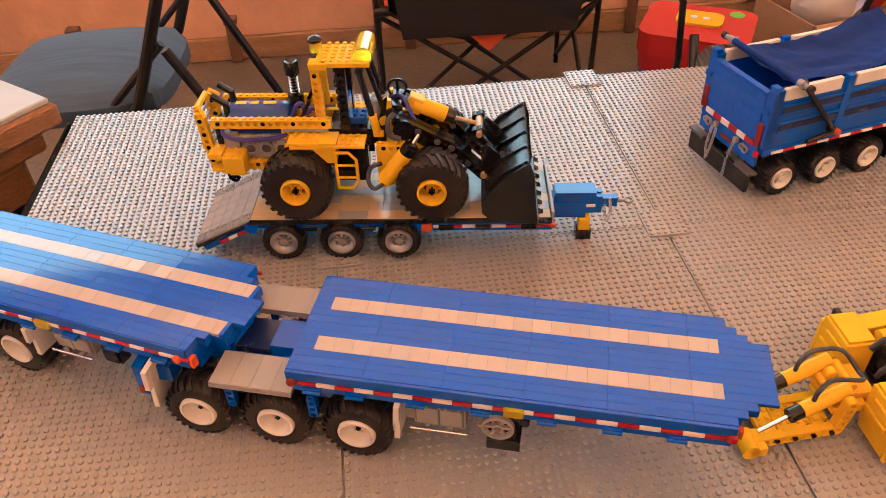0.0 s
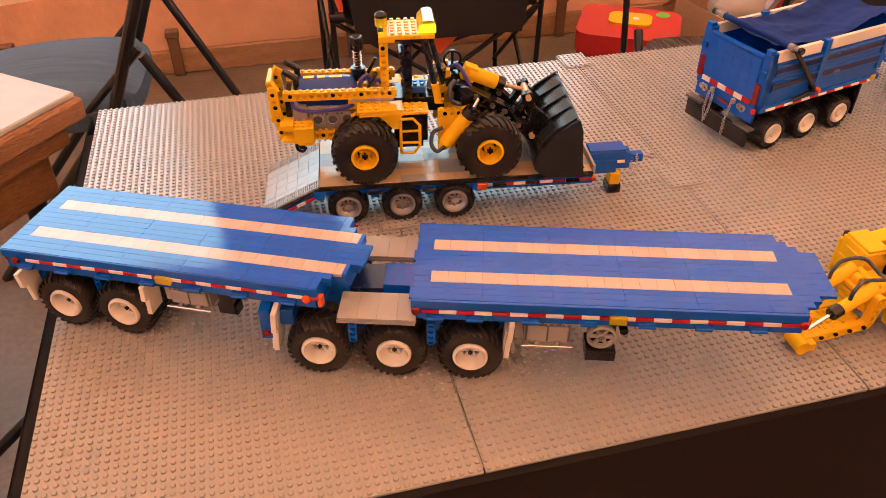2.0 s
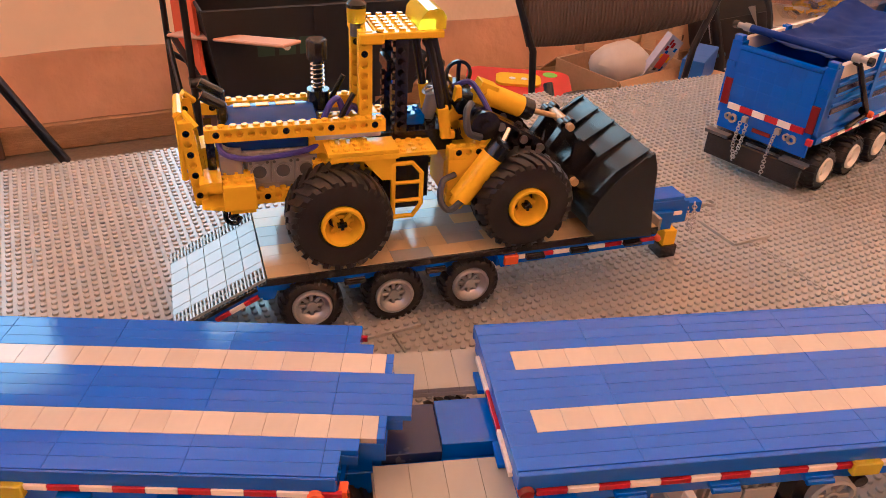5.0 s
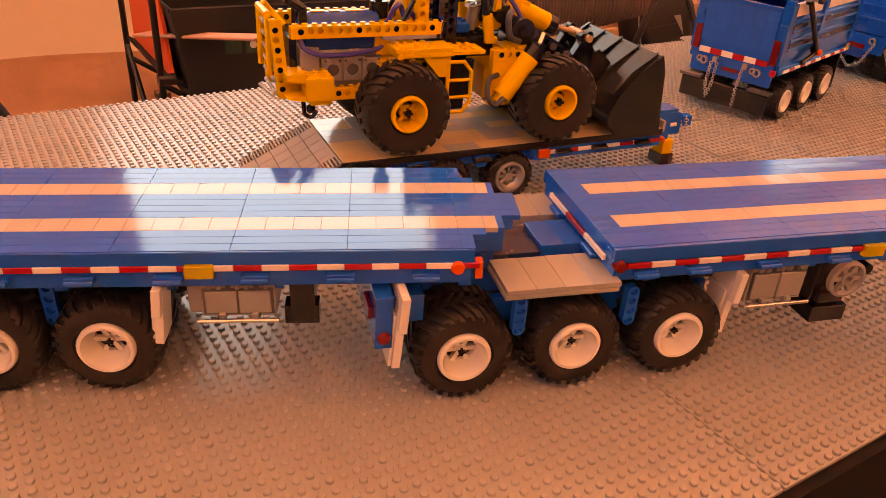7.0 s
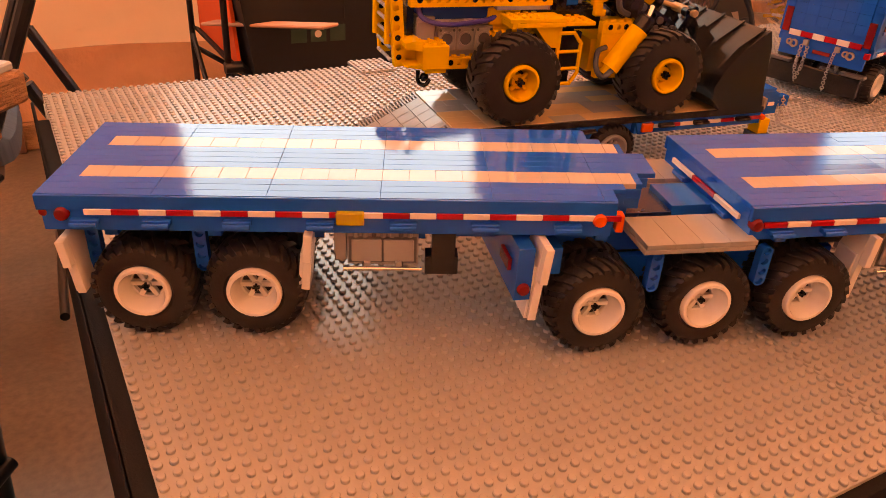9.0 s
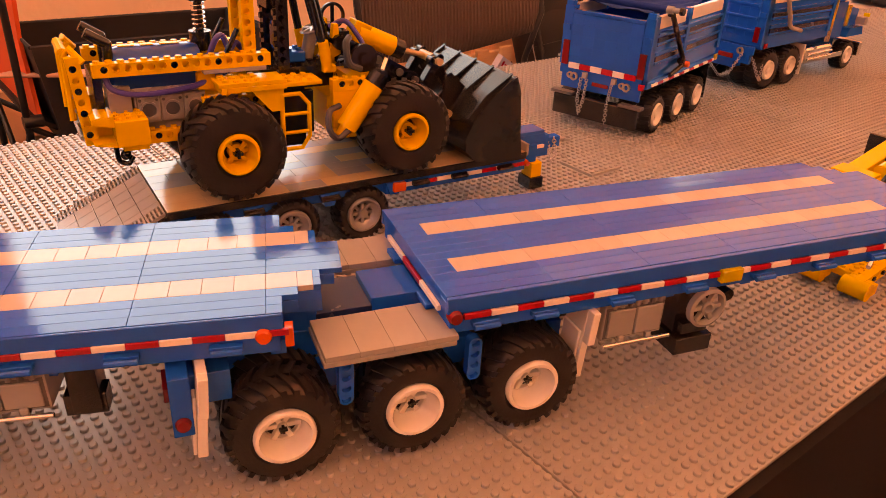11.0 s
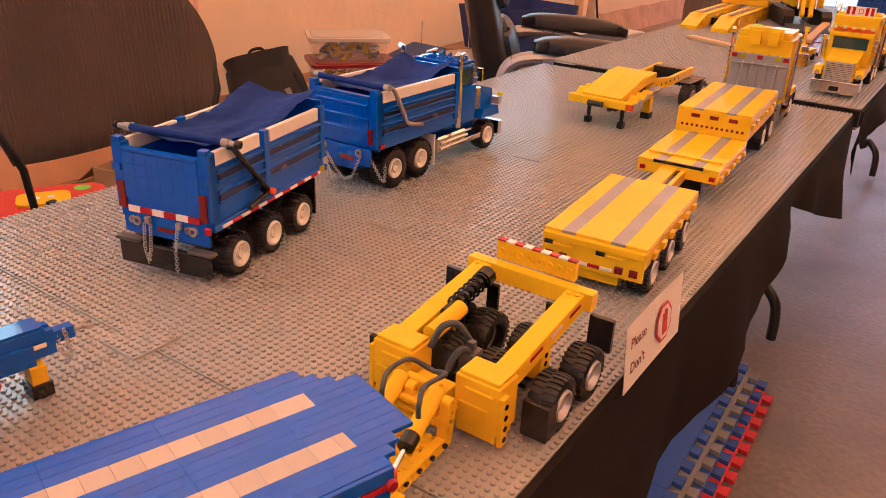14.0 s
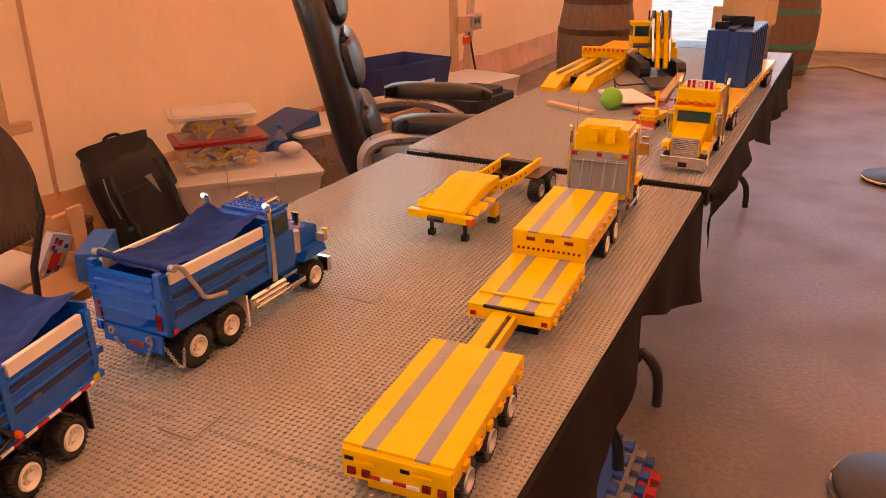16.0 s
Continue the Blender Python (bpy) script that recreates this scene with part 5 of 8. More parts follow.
part("bumper", bp_, BLACK, dt)
for y in (-0.006, DW - 0.024):
    part("bumper_top", Mesh().box(-0.013, -0.002, y, y + 0.03, 0.0382, 0.0418), DKGREY, dt)
for x in (0.037, 0.102, 0.168):
    wheel(dt, x, -0.008, 0.0247, DT, DR, WH)
    wheel(dt, x, 0.016, 0.0247, DT, DR)
    wheel(dt, x, DW + 0.008, 0.0247, DT, DR, WH, True)
    part("axle_bar", Mesh().cyl((x, 0.0, 0.0247), (x, DW, 0.0247), 0.0022), BLACK, dt)
part("mudflap", Mesh().box(0.199, 0.202, -0.006, 0.03, 0.014, 0.0615), BLACK, dt)
part("mudflap", Mesh().box(0.199, 0.202, DW - 0.03, DW + 0.006, 0.014, 0.0615), BLACK, dt)
part("marker_light", Mesh().box(DL - 0.02, DL - 0.01, -0.0062, -0.0042, 0.064, 0.072), LENS, dt)
part("drawbar", Mesh().box(DL, DL + 0.05, 0.045, 0.067, 0.044, 0.06).box(DL + 0.05, DL + 0.072, 0.052, 0.06, 0.046, 0.054), BLUE, dt)
side_stripes(dt, DL + 0.004, 3, 0.014, 0.0445, 0.05)

tr = thing("tipper_truck", pose(1.2055, 0.4565, Z0, 0, 0, 0.3), "blue plastic brick tipper truck with chrome exhaust stacks and tarp", "toy truck")
TW, TL = 0.114, 0.205
tipper_box(tr, TL, TW, 0.068, 0.149, (0.0, TL - 0.014), ((0.014, TL - 0.016),))
tarp(tr, TL, TW, 0.153, 0.016, TL - 0.002, 0.01)
for s, y in ((-1, -0.006), (1, TW + 0.006)):
    part("tarp_arm", Mesh().curve([(0.02, y, 0.156), (0.03, y - 0.002, 0.148), (0.05, y - 0.003, 0.115), (0.062, y - 0.002, 0.098), (0.1, y, 0.088)], 0.0032), GREY, tr)
    part("roller_end", Mesh().cyl((0.016, y - 0.004, 0.155), (0.016, y + 0.004, 0.155), 0.0046), GREY, tr)
part("chassis", Mesh().box(0.0, 0.31, 0.036, TW - 0.036, 0.034, 0.066).box(-0.006, 0.0, 0.008, TW - 0.008, 0.045, 0.07), BLUE, tr)
part("tail_lamp", Mesh().box(-0.0075, -0.006, 0.035, 0.06, 0.049, 0.056), DKRED, tr)
for y in (0.002, TW - 0.01):
    part("tail_lamp", Mesh().box(-0.0065, -0.0036, y, y + 0.008, 0.078, 0.1), DKRED, tr)
part("reflector", Mesh().box(0.005, 0.013, -0.0055, -0.003, 0.07, 0.077), RED, tr)
for y in (0.025, TW - 0.025):
    part("towing_eye", Mesh().lathe([(0.003, -0.001), (0.0052, -0.001), (0.0052, 0.002), (0.003, 0.002), (0.003, -0.001)], (-0.008, y, 0.063), "x", 14), GREY, tr)
chain(tr, [(-0.008, 0.02, 0.06), (-0.016, 0.03, 0.03), (-0.01, 0.05, 0.02), (-0.008, 0.07, 0.035), (-0.008, 0.085, 0.055)], SILVER)
chain(tr, [(-0.004, 0.004, 0.055), (0.004, -0.006, 0.028), (0.014, -0.004, 0.022), (0.022, 0.0, 0.045)], SILVER)
for x in (0.051, 0.1145):
    wheel(tr, x, 0.004, 0.0306, TT, DR, WH)
    wheel(tr, x, 0.029, 0.0306, TT, DR)
    wheel(tr, x, TW - 0.004, 0.0306, TT, DR, WH, True)
for y in (0.002, TW - 0.01):
    part("rear_post", Mesh().box(-0.0095, -0.0062, y, y + 0.008, 0.06, 0.072, 0.0004), BLUE, tr)
for k in range(3):
    part("gate_rib", Mesh().box(-0.0085, -0.0053, 0.01, TW - 0.01, 0.092 + 0.018 * k, 0.0955 + 0.018 * k, 0.0004), BLUE, tr)
wheel(tr, 0.3155, 0.008, 0.0247, DT, DR, WH)
wheel(tr, 0.3155, TW - 0.008, 0.0247, DT, DR, WH, True)
part("mudflap", Mesh().box(0.148, 0.151, 0.004, 0.03, 0.012, 0.06), WHITE, tr)
tkm = Mesh().box(0.16, 0.24, 0.004, 0.03, 0.026, 0.052, 0.003)
for z in (0.034, 0.042):
    tkm.cyl((0.165, 0.003, z), (0.24, 0.003, z), 0.002)
part("fuel_tank", tkm, CHROME, tr)
part("step", Mesh().box(0.24, 0.285, 0.004, 0.026, 0.028, 0.036), CHROME, tr)
cab = part("cab", Mesh().box(0.212, 0.268, 0.008, TW - 0.008, 0.06, 0.118).box(0.216, 0.262, 0.01, TW - 0.01, 0.118, 0.152, 0.002).box(0.222, 0.27, 0.014, TW - 0.014, 0.152, 0.157, 0.001).studs(0.226, 4, 0.02, 9, 0.157), BLUE, tr)
part("window", Mesh().box(0.226, 0.256, 0.0085, 0.0102, 0.122, 0.147), GLASSY, cab)
part("windscreen", Mesh().box(0.2615, 0.264, 0.016, TW - 0.016, 0.124, 0.149), GLASSY, cab)
part("hood", Mesh().prism([(0.268, 0.06), (0.345, 0.06), (0.345, 0.098), (0.268, 0.112)], 0.022, TW - 0.022).prism([(0.285, 0.058), (0.346, 0.058), (0.34, 0.072), (0.295, 0.072)], 0.006, 0.0215).prism([(0.285, 0.058), (0.346, 0.058), (0.34, 0.072), (0.295, 0.072)], TW - 0.0215, TW - 0.006), BLUE, tr)
part("grille", Mesh().box(0.3455, 0.349, 0.026, TW - 0.026, 0.05, 0.094), CHROME, tr)
part("bumper", Mesh().box(0.344, 0.354, 0.004, TW - 0.004, 0.02, 0.044, 0.001), CHROME, tr)
part("headlight", Mesh().box(0.338, 0.348, 0.004, 0.02, 0.074, 0.086), GREY, tr)
part("marker_light", Mesh().box(0.345, 0.35, 0.003, 0.012, 0.087, 0.093), LENS, tr)
for y in (0.002, TW - 0.002):
    part("exhaust_pipe", Mesh().cyl((0.208, y, 0.06), (0.208, y, 0.132), 0.0052, 14).cyl((0.208, y, 0.132), (0.208, y, 0.164), 0.0036, 12).curve([(0.208, y, 0.162), (0.208, y, 0.172), (0.2, y, 0.176)], 0.0036), CHROME, tr)
    part("antenna", Mesh().cyl((0.244, y + (0.01 if y < 0.05 else -0.01), 0.165), (0.244, y + (0.01 if y < 0.05 else -0.01), 0.21), 0.0007, 6), CLEAR, tr)
    part("horn", Mesh().cyl((0.236, y * 0.5 + 0.03, 0.163), (0.264, y * 0.5 + 0.03, 0.163), 0.0022, 10, 0.0042), CHROME, tr)
    part("mirror", Mesh().box(0.266, 0.27, y - 0.006, y + 0.006, 0.124, 0.146, 0.001).cyl((0.268, y, 0.13), (0.264, 0.01 if y < 0.05 else TW - 0.01, 0.13), 0.0012), CHROME, tr)
    part("air_cleaner", Mesh().cyl((0.276, 0.012 if y < 0.05 else TW - 0.012, 0.078), (0.276, 0.012 if y < 0.05 else TW - 0.012, 0.112), 0.0075, 16), CHROME, tr)
for k in range(5):
    part("roof_light", Mesh().cyl((0.262, 0.025 + 0.016 * k, 0.1575), (0.262, 0.025 + 0.016 * k, 0.163), 0.0032, 10), CHROME, tr)


# ---- yellow vehicles ----
def yellow_block_deck(t, x0, L, W, top, thick, strips=(3, 10), sw=2):
    nx, ny = round(L / S), W / S
    cells = []
    y = 0.0
    edges = [0, strips[0], strips[0] + sw, strips[1], strips[1] + sw, ny]
    for a, b in zip(edges, edges[1:]):
        pale = a in strips
        step = 6 if pale else 8
        k = 0
        while k < nx:
            e = min(nx, k + step)
            tiles(t, "strip_tile" if pale else "tile", (PALEGREY if pale else YELLOW), [(x0 / S + k, x0 / S + e, a, b)], top - 0.0032)
            k = e
    part("deck_block", Mesh().box(x0, x0 + L, 0.0, W, top - thick, top - 0.0034, 0.0006), YELLOW, t)


PALEGREY = plastic("pale grey tile", (0.27, 0.255, 0.245), 0.2)
ya = thing("booster_trailer", pose(1.1395, 0.039, Z0, 0, 0, 4.5), "yellow plastic brick rear trailer with two grey deck stripes", "toy trailer")
yellow_block_deck(ya, 0, 0.228, 0.116, 0.064, 0.024)
part("rear_panel", Mesh().box(-0.003, 0.0, 0.0, 0.116, 0.026, 0.0605), YELLOW, ya)
part("rear_ledge", Mesh().box(-0.006, -0.003, 0.001, 0.115, 0.053, 0.06), YELLOW, ya)
for y in (0.006, 0.022, 0.086, 0.102):
    part("tail_lamp", Mesh().box(-0.0055, -0.003, y, y + 0.009, 0.031, 0.039), DKRED, ya)
for k in range(4):
    part("reflector_strip", Mesh().box(-0.005, -0.003, 0.034 + k * 0.0138, 0.034 + (k + 1) * 0.0138 - 0.0003, 0.031, 0.0345), (WHITE, RED)[k % 2], ya)
for y in (0.02, 0.08):
    part("grab_bar", Mesh().box(-0.007, -0.003, y, y + 0.022, 0.047, 0.05).box(-0.0045, -0.003, y + 0.002, y + 0.02, 0.05, 0.054), YELLOW, ya)
    # black block paints the dark inside of a slot
    part("slot", Mesh().box(-0.0036, -0.0029, y + 0.024, y + 0.034, 0.046, 0.051), BLACK, ya)
part("belly", Mesh().box(0.005, 0.222, 0.028, 0.094, 0.012, 0.0395), YELLOW, ya)
for x in (0.036, 0.105, 0.174):
    wheel(ya, x, -0.002, 0.0247, JT, JR, WH)
    wheel(ya, x, 0.118, 0.0247, JT, JR, WH, True)
for k in range(6):
    x = 0.02 + 0.035 * k
    part("side_clip", Mesh().box(x, x + 0.012, -0.0045, -0.0002, 0.046, 0.054), YELLOW, ya)
    part("side_marker", Mesh().box(x + 0.014, x + 0.02, -0.002, -0.0002, 0.048, 0.051), ORANGE, ya)
part("tongue", Mesh().box(0.2285, 0.36, 0.044, 0.05, 0.034, 0.05).box(0.2285, 0.36, 0.056, 0.078, 0.034, 0.052), YELLOW, ya)
# black filler puts shade into the gap between the tongue beams
part("tongue_slot", Mesh().box(0.2285, 0.35, 0.0505, 0.0555, 0.036, 0.048), BLACK, ya)

yb = thing("lowboy_trailer", pose(1.481, 0.064, Z0, 0, 0, 3.5), "yellow plastic brick lowboy trailer with stepped gooseneck deck", "toy trailer")
BW = 0.116
yellow_block_deck(yb, 0, 0.192, BW, 0.058, 0.02, (3, 9.5))
yellow_block_deck(yb, 0.1925, 0.24, BW, 0.098, 0.04, (3, 9.5))
# black strip in place of the slot's shaded inside
part("slot", Mesh().box(-0.0006, 0.004, 0.022, 0.094, 0.0545, 0.0586), BLACK, yb)
part("ridge", Mesh().box(0.036, 0.041, 0.004, 0.112, 0.0582, 0.061), YELLOW, yb)
for k in range(3):
    part("vent", Mesh().box(0.1915, 0.1926, 0.02 + 0.03 * k, 0.034 + 0.03 * k, 0.083, 0.089), DKRED, yb)
# dark red discs paint the shaded insides of a row of pin holes
hd = Mesh()
for k in range(13):
    hd.cyl((0.1912, 0.01 + 0.008 * k, 0.07), (0.1927, 0.01 + 0.008 * k, 0.07), 0.0022, 10)
part("pin_hole", hd, DKRED, yb)
for y in (0.004, BW - 0.012):
    part("tail_lamp", Mesh().box(-0.002, 0.0, y, y + 0.008, 0.042, 0.048), RED, yb)
for k in range(11):
    x = 0.01 + 0.038 * k
    part("side_clip", Mesh().box(x, x + 0.012, -0.0045, -0.0002, (0.04 if k < 5 else 0.076), (0.047 if k < 5 else 0.083)), YELLOW, yb)
    part("side_marker", Mesh().box(x + 0.014, x + 0.02, -0.002, -0.0002, (0.042 if k < 5 else 0.077), (0.046 if k < 5 else 0.081)), ORANGE, yb)
part("kingpin_block", Mesh().box(0.30, 0.44, 0.03, BW - 0.03, 0.045, 0.0565), YELLOW, yb)
for x in (0.05, 0.16):
    part("support", Mesh().box(x, x + 0.02, 0.03, 0.086, 0.0, 0.0375), BLACK, yb)

yt = thing("semi_truck", pose(1.481, 0.064, Z0, 0, 0, 3.5) @ pose(0.052, 0, 0), "yellow plastic brick semi truck with grey chained headboard", "toy truck")
for x in (0.312, 0.385):
    wheel(yt, x, 0.0, 0.0262, DT, DR, WH)
    wheel(yt, x, 0.023, 0.0262, DT, DR)
    wheel(yt, x, BW, 0.0262, DT, DR, WH, True)
wheel(yt, 0.62, 0.002, 0.0262, DT, DR, WH)
wheel(yt, 0.62, BW - 0.002, 0.0262, DT, DR, WH, True)
part("chassis", Mesh().box(0.3, 0.68, 0.036, 0.08, 0.026, 0.044).box(0.42, 0.5, 0.004, 0.03, 0.02, 0.05), DKGREY, yt)
part("wheel_guard", Mesh().box(0.395, 0.44, -0.002, 0.03, 0.0565, 0.062), DKGREY, yt)
cb = part("cab", Mesh().box(0.49, 0.61, 0.006, BW - 0.006, 0.05, 0.172, 0.001).box(0.49, 0.57, 0.01, BW - 0.01, 0.172, 0.186, 0.001), YELLOW, yt)
hb = part("headboard", Mesh().box(0.484, 0.4895, 0.004, BW - 0.004, 0.062, 0.142), GREY, yt)
for k in range(6):
    part("board", Mesh().box(0.482, 0.484, 0.006 + 0.0175 * k, 0.0225 + 0.0175 * k, 0.066, 0.128), GREY, hb)
part("rail", Mesh().cyl((0.479, 0.008, 0.124), (0.479, BW - 0.008, 0.124), 0.0016), GREY, hb)
for y in (0.024, 0.046, 0.07, 0.088):
    chain(hb, [(0.478, y, 0.126), (0.476, y + 0.002, 0.1), (0.478, y + 0.004, 0.074)], SILVER)
for y, c in ((0.006, RED), (0.02, LENS), (0.054, RED), (0.086, LENS), (0.102, RED)):
    part("lamp", Mesh().box(0.481, 0.484, y, y + 0.01, 0.133, 0.1405), c, yt)
part("visor", Mesh().box(0.485, 0.5, 0.026, 0.09, 0.172, 0.192).box(0.48, 0.486, 0.032, 0.05, 0.16, 0.186).box(0.48, 0.486, 0.064, 0.082, 0.16, 0.186), YELLOW, yt)
part("hood", Mesh().prism([(0.61, 0.05), (0.69, 0.05), (0.69, 0.1), (0.61, 0.116)], 0.022, BW - 0.022), YELLOW, yt)
part("fender", Mesh().prism([(0.59, 0.053), (0.65, 0.053), (0.64, 0.066), (0.6, 0.066)], 0.0, 0.0215), YELLOW, yt)
part("bumper", Mesh().box(0.69, 0.7, 0.004, BW - 0.004, 0.02, 0.046), CHROME, yt)
for y in (-0.002, BW + 0.002):
    part("exhaust_pipe", Mesh().cyl((0.5, y, 0.05), (0.5, y, 0.15), 0.005).curve([(0.5, y, 0.15), (0.5, y, 0.18), (0.49, y, 0.186)], 0.0035), CHROME, yt)
    part("antenna", Mesh().cyl((0.54, y, 0.15), (0.54, y, 0.225), 0.0007, 6), CLEAR, yt)
    part("mirror", Mesh().box(0.606, 0.611, y - 0.012, y + 0.008, 0.11, 0.135, 0.001).box(0.602, 0.608, y - 0.01, y + 0.004, 0.14, 0.15), CHROME, yt)
    part("step", Mesh().box(0.51, 0.59, min(y, y + 0.01), max(y, y + 0.01) + 0.006, 0.024, 0.034), CHROME, yt)

# ---- four-wheel dolly in front of the blue trailers ----
jp = thing("jeep_dolly", pose(0.834, 0.036, Z0, 0, 0, -0.5), "yellow plastic brick jeep dolly with hoses and open frame", "toy trailer")
JW = 0.122
for y, s in ((0.0, 1), (JW, -1)):
    ya_, yb_ = sorted((y, y + 0.04 * s))
    part("front_block", Mesh().box(0.0, 0.028, ya_, yb_, 0.014, 0.057, 0.0006).box(0.001, 0.026, ya_ + 0.002, yb_ - 0.002, 0.006, 0.014), YELLOW, jp)
    y2, y3 = sorted((y + 0.004 * s, y + 0.022 * s))
    m = Matrix.Translation((0.022, 0, 0.057)) @ Matrix.Rotation(radians(-9), 4, "Y")
    part("side_rail", Mesh().box(0.0, 0.135, y2, y3, -0.017, 0.0, 0.0006), YELLOW, jp, at=m)
    for k in range(3):
        yy = y2 - 0.0008 if s > 0 else y3 + 0.0004
        part("reflector", Mesh().box(0.03 + 0.034 * k, 0.05 + 0.034 * k, yy, yy + 0.0006, -0.0075, -0.0045, 0.0001), (RED, WHITE, RED)[k], jp, at=m)
    y4, y5 = sorted((y + 0.006 * s, y + 0.02 * s))
    part("hanger", Mesh().box(0.078, 0.094, y4, y5, 0.022, 0.056), YELLOW, jp)
    for z in (0.028, 0.036, 0.044):
        hole_dots(jp, Matrix.Translation((0.086, (y4 + y5) / 2, z)), 1, 0, 0.0144)
    part("corner_post", Mesh().box(0.0, 0.009, y - 0.004 if s > 0 else y, y if s > 0 else y + 0.004, 0.006, 0.05), YELLOW, jp)
    for z in (0.012, 0.022, 0.032, 0.042):
        hole_dots(jp, Matrix.Translation((0.0045, y - 0.0022 * s, z)), 1, 0, 0.0044)
    for x in (0.056, 0.111):
        wheel(jp, x, y - (0.028 if s > 0 else 0.004) * s, 0.0247, JT, JR, WH, s < 0)
        wheel(jp, x, y + (0.024 if s > 0 else 0.03) * s, 0.0247, JT, JR, WH, s < 0)
    part("block_cap", Mesh().box(0.002, 0.026, ya_ + 0.002, yb_ - 0.002, 0.0572, 0.0604, 0.0004), YELLOW, jp)
    part("block_ledge", Mesh().box(-0.003, -0.0002, ya_ + 0.008, yb_ - 0.004, 0.03, 0.036, 0.0004).box(-0.003, -0.0002, ya_ + 0.004, yb_ - 0.01, 0.046, 0.05, 0.0004), YELLOW, jp)
    rail_studs = Mesh().studs(0.0, 2, min(y2, y3) + 0.001, 2, 0.0)
    part("rail_cap", rail_studs, YELLOW, jp, at=m @ Matrix.Translation((0.118, 0, 0)))
    part("axle_bar", Mesh().cyl((0.06, 0.01, 0.0247), (0.06, JW - 0.01, 0.0247), 0.002), BLACK, jp)
    y6, y7 = sorted((y - 0.028 * s, y - 0.005 * s))
    part("mudflap", Mesh().box(0.0285, 0.034 if s < 0 else 0.044, y6, y7, 0.004, 0.036), BLACK, jp)
    part("mudflap", Mesh().box(0.15, 0.155, y6 + 0.003, y7 + 0.003, 0.026, 0.058), BLACK, jp)
    y8, y9 = sorted((y + 0.024 * s, y + 0.036 * s))
    part("mudflap", Mesh().box(0.138, 0.142, y8, y9, 0.03, 0.062), BLACK, jp)
part("rear_bar", Mesh().box(0.146, 0.158, -0.004, JW + 0.004, 0.062, 0.079, 0.0006), YELLOW, jp)
mb = part("marker_board", Mesh().box(0.158, 0.164, 0.02, JW - 0.02, 0.08, 0.098).studs(0.0, 0, 0, 0, 0), YELLOW, jp)
for k in range(8):
    part("stud_ring", Mesh().lathe([(0.0022, 0), (0.0034, 0), (0.0034, -0.0014), (0.0022, -0.0014), (0.0022, 0)], (0.158, 0.026 + 0.01 * k, 0.089), "x", 12), YELLOW, mb)
for k in range(9):
    part("reflector_strip", Mesh().box(0.1575, 0.1645, 0.02 + k * 0.0091, 0.02 + (k + 1) * 0.0091 - 0.0002, 0.0981, 0.0998), (RED, WHITE)[k % 2], jp)
coil = [(0.075 + 0.045 * k / 60, JW - 0.03 + 0.0075 * math.cos(a), 0.0668 + 0.0083 * k / 60 + 0.0075 * math.sin(a)) for k, a in ((k, 2 * math.pi * k / 10) for k in range(61))]
part("shock_spring", Mesh().tube(coil, 0.0012, 5), BLACK, jp)
part("shock", Mesh().cyl((0.06, JW - 0.03, 0.064), (0.125, JW - 0.03, 0.076), 0.0055).cyl((0.118, JW - 0.03, 0.0745), (0.128, JW - 0.03, 0.0765), 0.009), BLACK, jp)
part("shock_body", Mesh().cyl((0.03, JW - 0.036, 0.06), (0.075, JW - 0.036, 0.066), 0.0075), YELLOW, jp)
part("valve", Mesh().box(0.034, 0.05, 0.046, 0.06, 0.03, 0.052).box(0.04, 0.046, 0.05, 0.056, 0.052, 0.06), DKGREY, jp)
part("hose", Mesh().curve([(0.02, JW - 0.044, 0.056), (0.026, JW - 0.05, 0.074), (0.04, JW - 0.056, 0.072), (0.046, JW - 0.066, 0.056), (0.046, 0.056, 0.05)], 0.003), HOSE, jp)
part("hose", Mesh().curve([(0.04, 0.052, 0.05), (0.03, 0.054, 0.058), (0.022, 0.058, 0.05), (0.02, 0.06, 0.04)], 0.003), HOSE, jp)
nk = Mesh().box(-0.026, 0.01, 0.044, 0.078, 0.02, 0.04).box(-0.03, 0.0, 0.036, 0.086, 0.026, 0.034)
for z in (0.014, 0.022, 0.030, 0.038, 0.046):
    nk.cyl((-0.012, 0.046, z), (-0.012, 0.076, z), 0.0042)
part("neck", nk, YELLOW, jp)
for y in (0.046, 0.08):
    ar = part("lift_cylinder", Mesh().cyl((-0.016, y, 0.046), (-0.06, y - 0.01, 0.036), 0.0069, 16), YELLOW, jp)
    part("cylinder_end", Mesh().cyl((-0.06, y - 0.01, 0.036), (-0.071, y - 0.0125, 0.0335), 0.0066, 16), BLACK, ar)
    part("rod", Mesh().cyl((-0.071, y - 0.0125, 0.0335), (-0.1, y - 0.02, 0.027), 0.002), CHROME, ar)
    part("hose", Mesh().curve([(-0.05, y - 0.008, 0.043), (-0.047, y - 0.006, 0.054), (-0.032, y, 0.059), (-0.008, y - 0.002, 0.058), (0.0, 0.06, 0.05)], 0.0021), HOSE, jp)
    ma = Mesh()
    beam(ma, (-0.02, y - 0.014, 0.044), (-0.024, y - 0.014, 0.014), 0.008, 0.0104)
    b = part("upright_arm", ma, YELLOW, jp)
    ma = Mesh()
    beam(ma, (-0.024, y - 0.014, 0.0125), (-0.096, y - 0.016, 0.0085), 0.008, 0.0096)
    b = part("lower_arm", ma, YELLOW, jp)
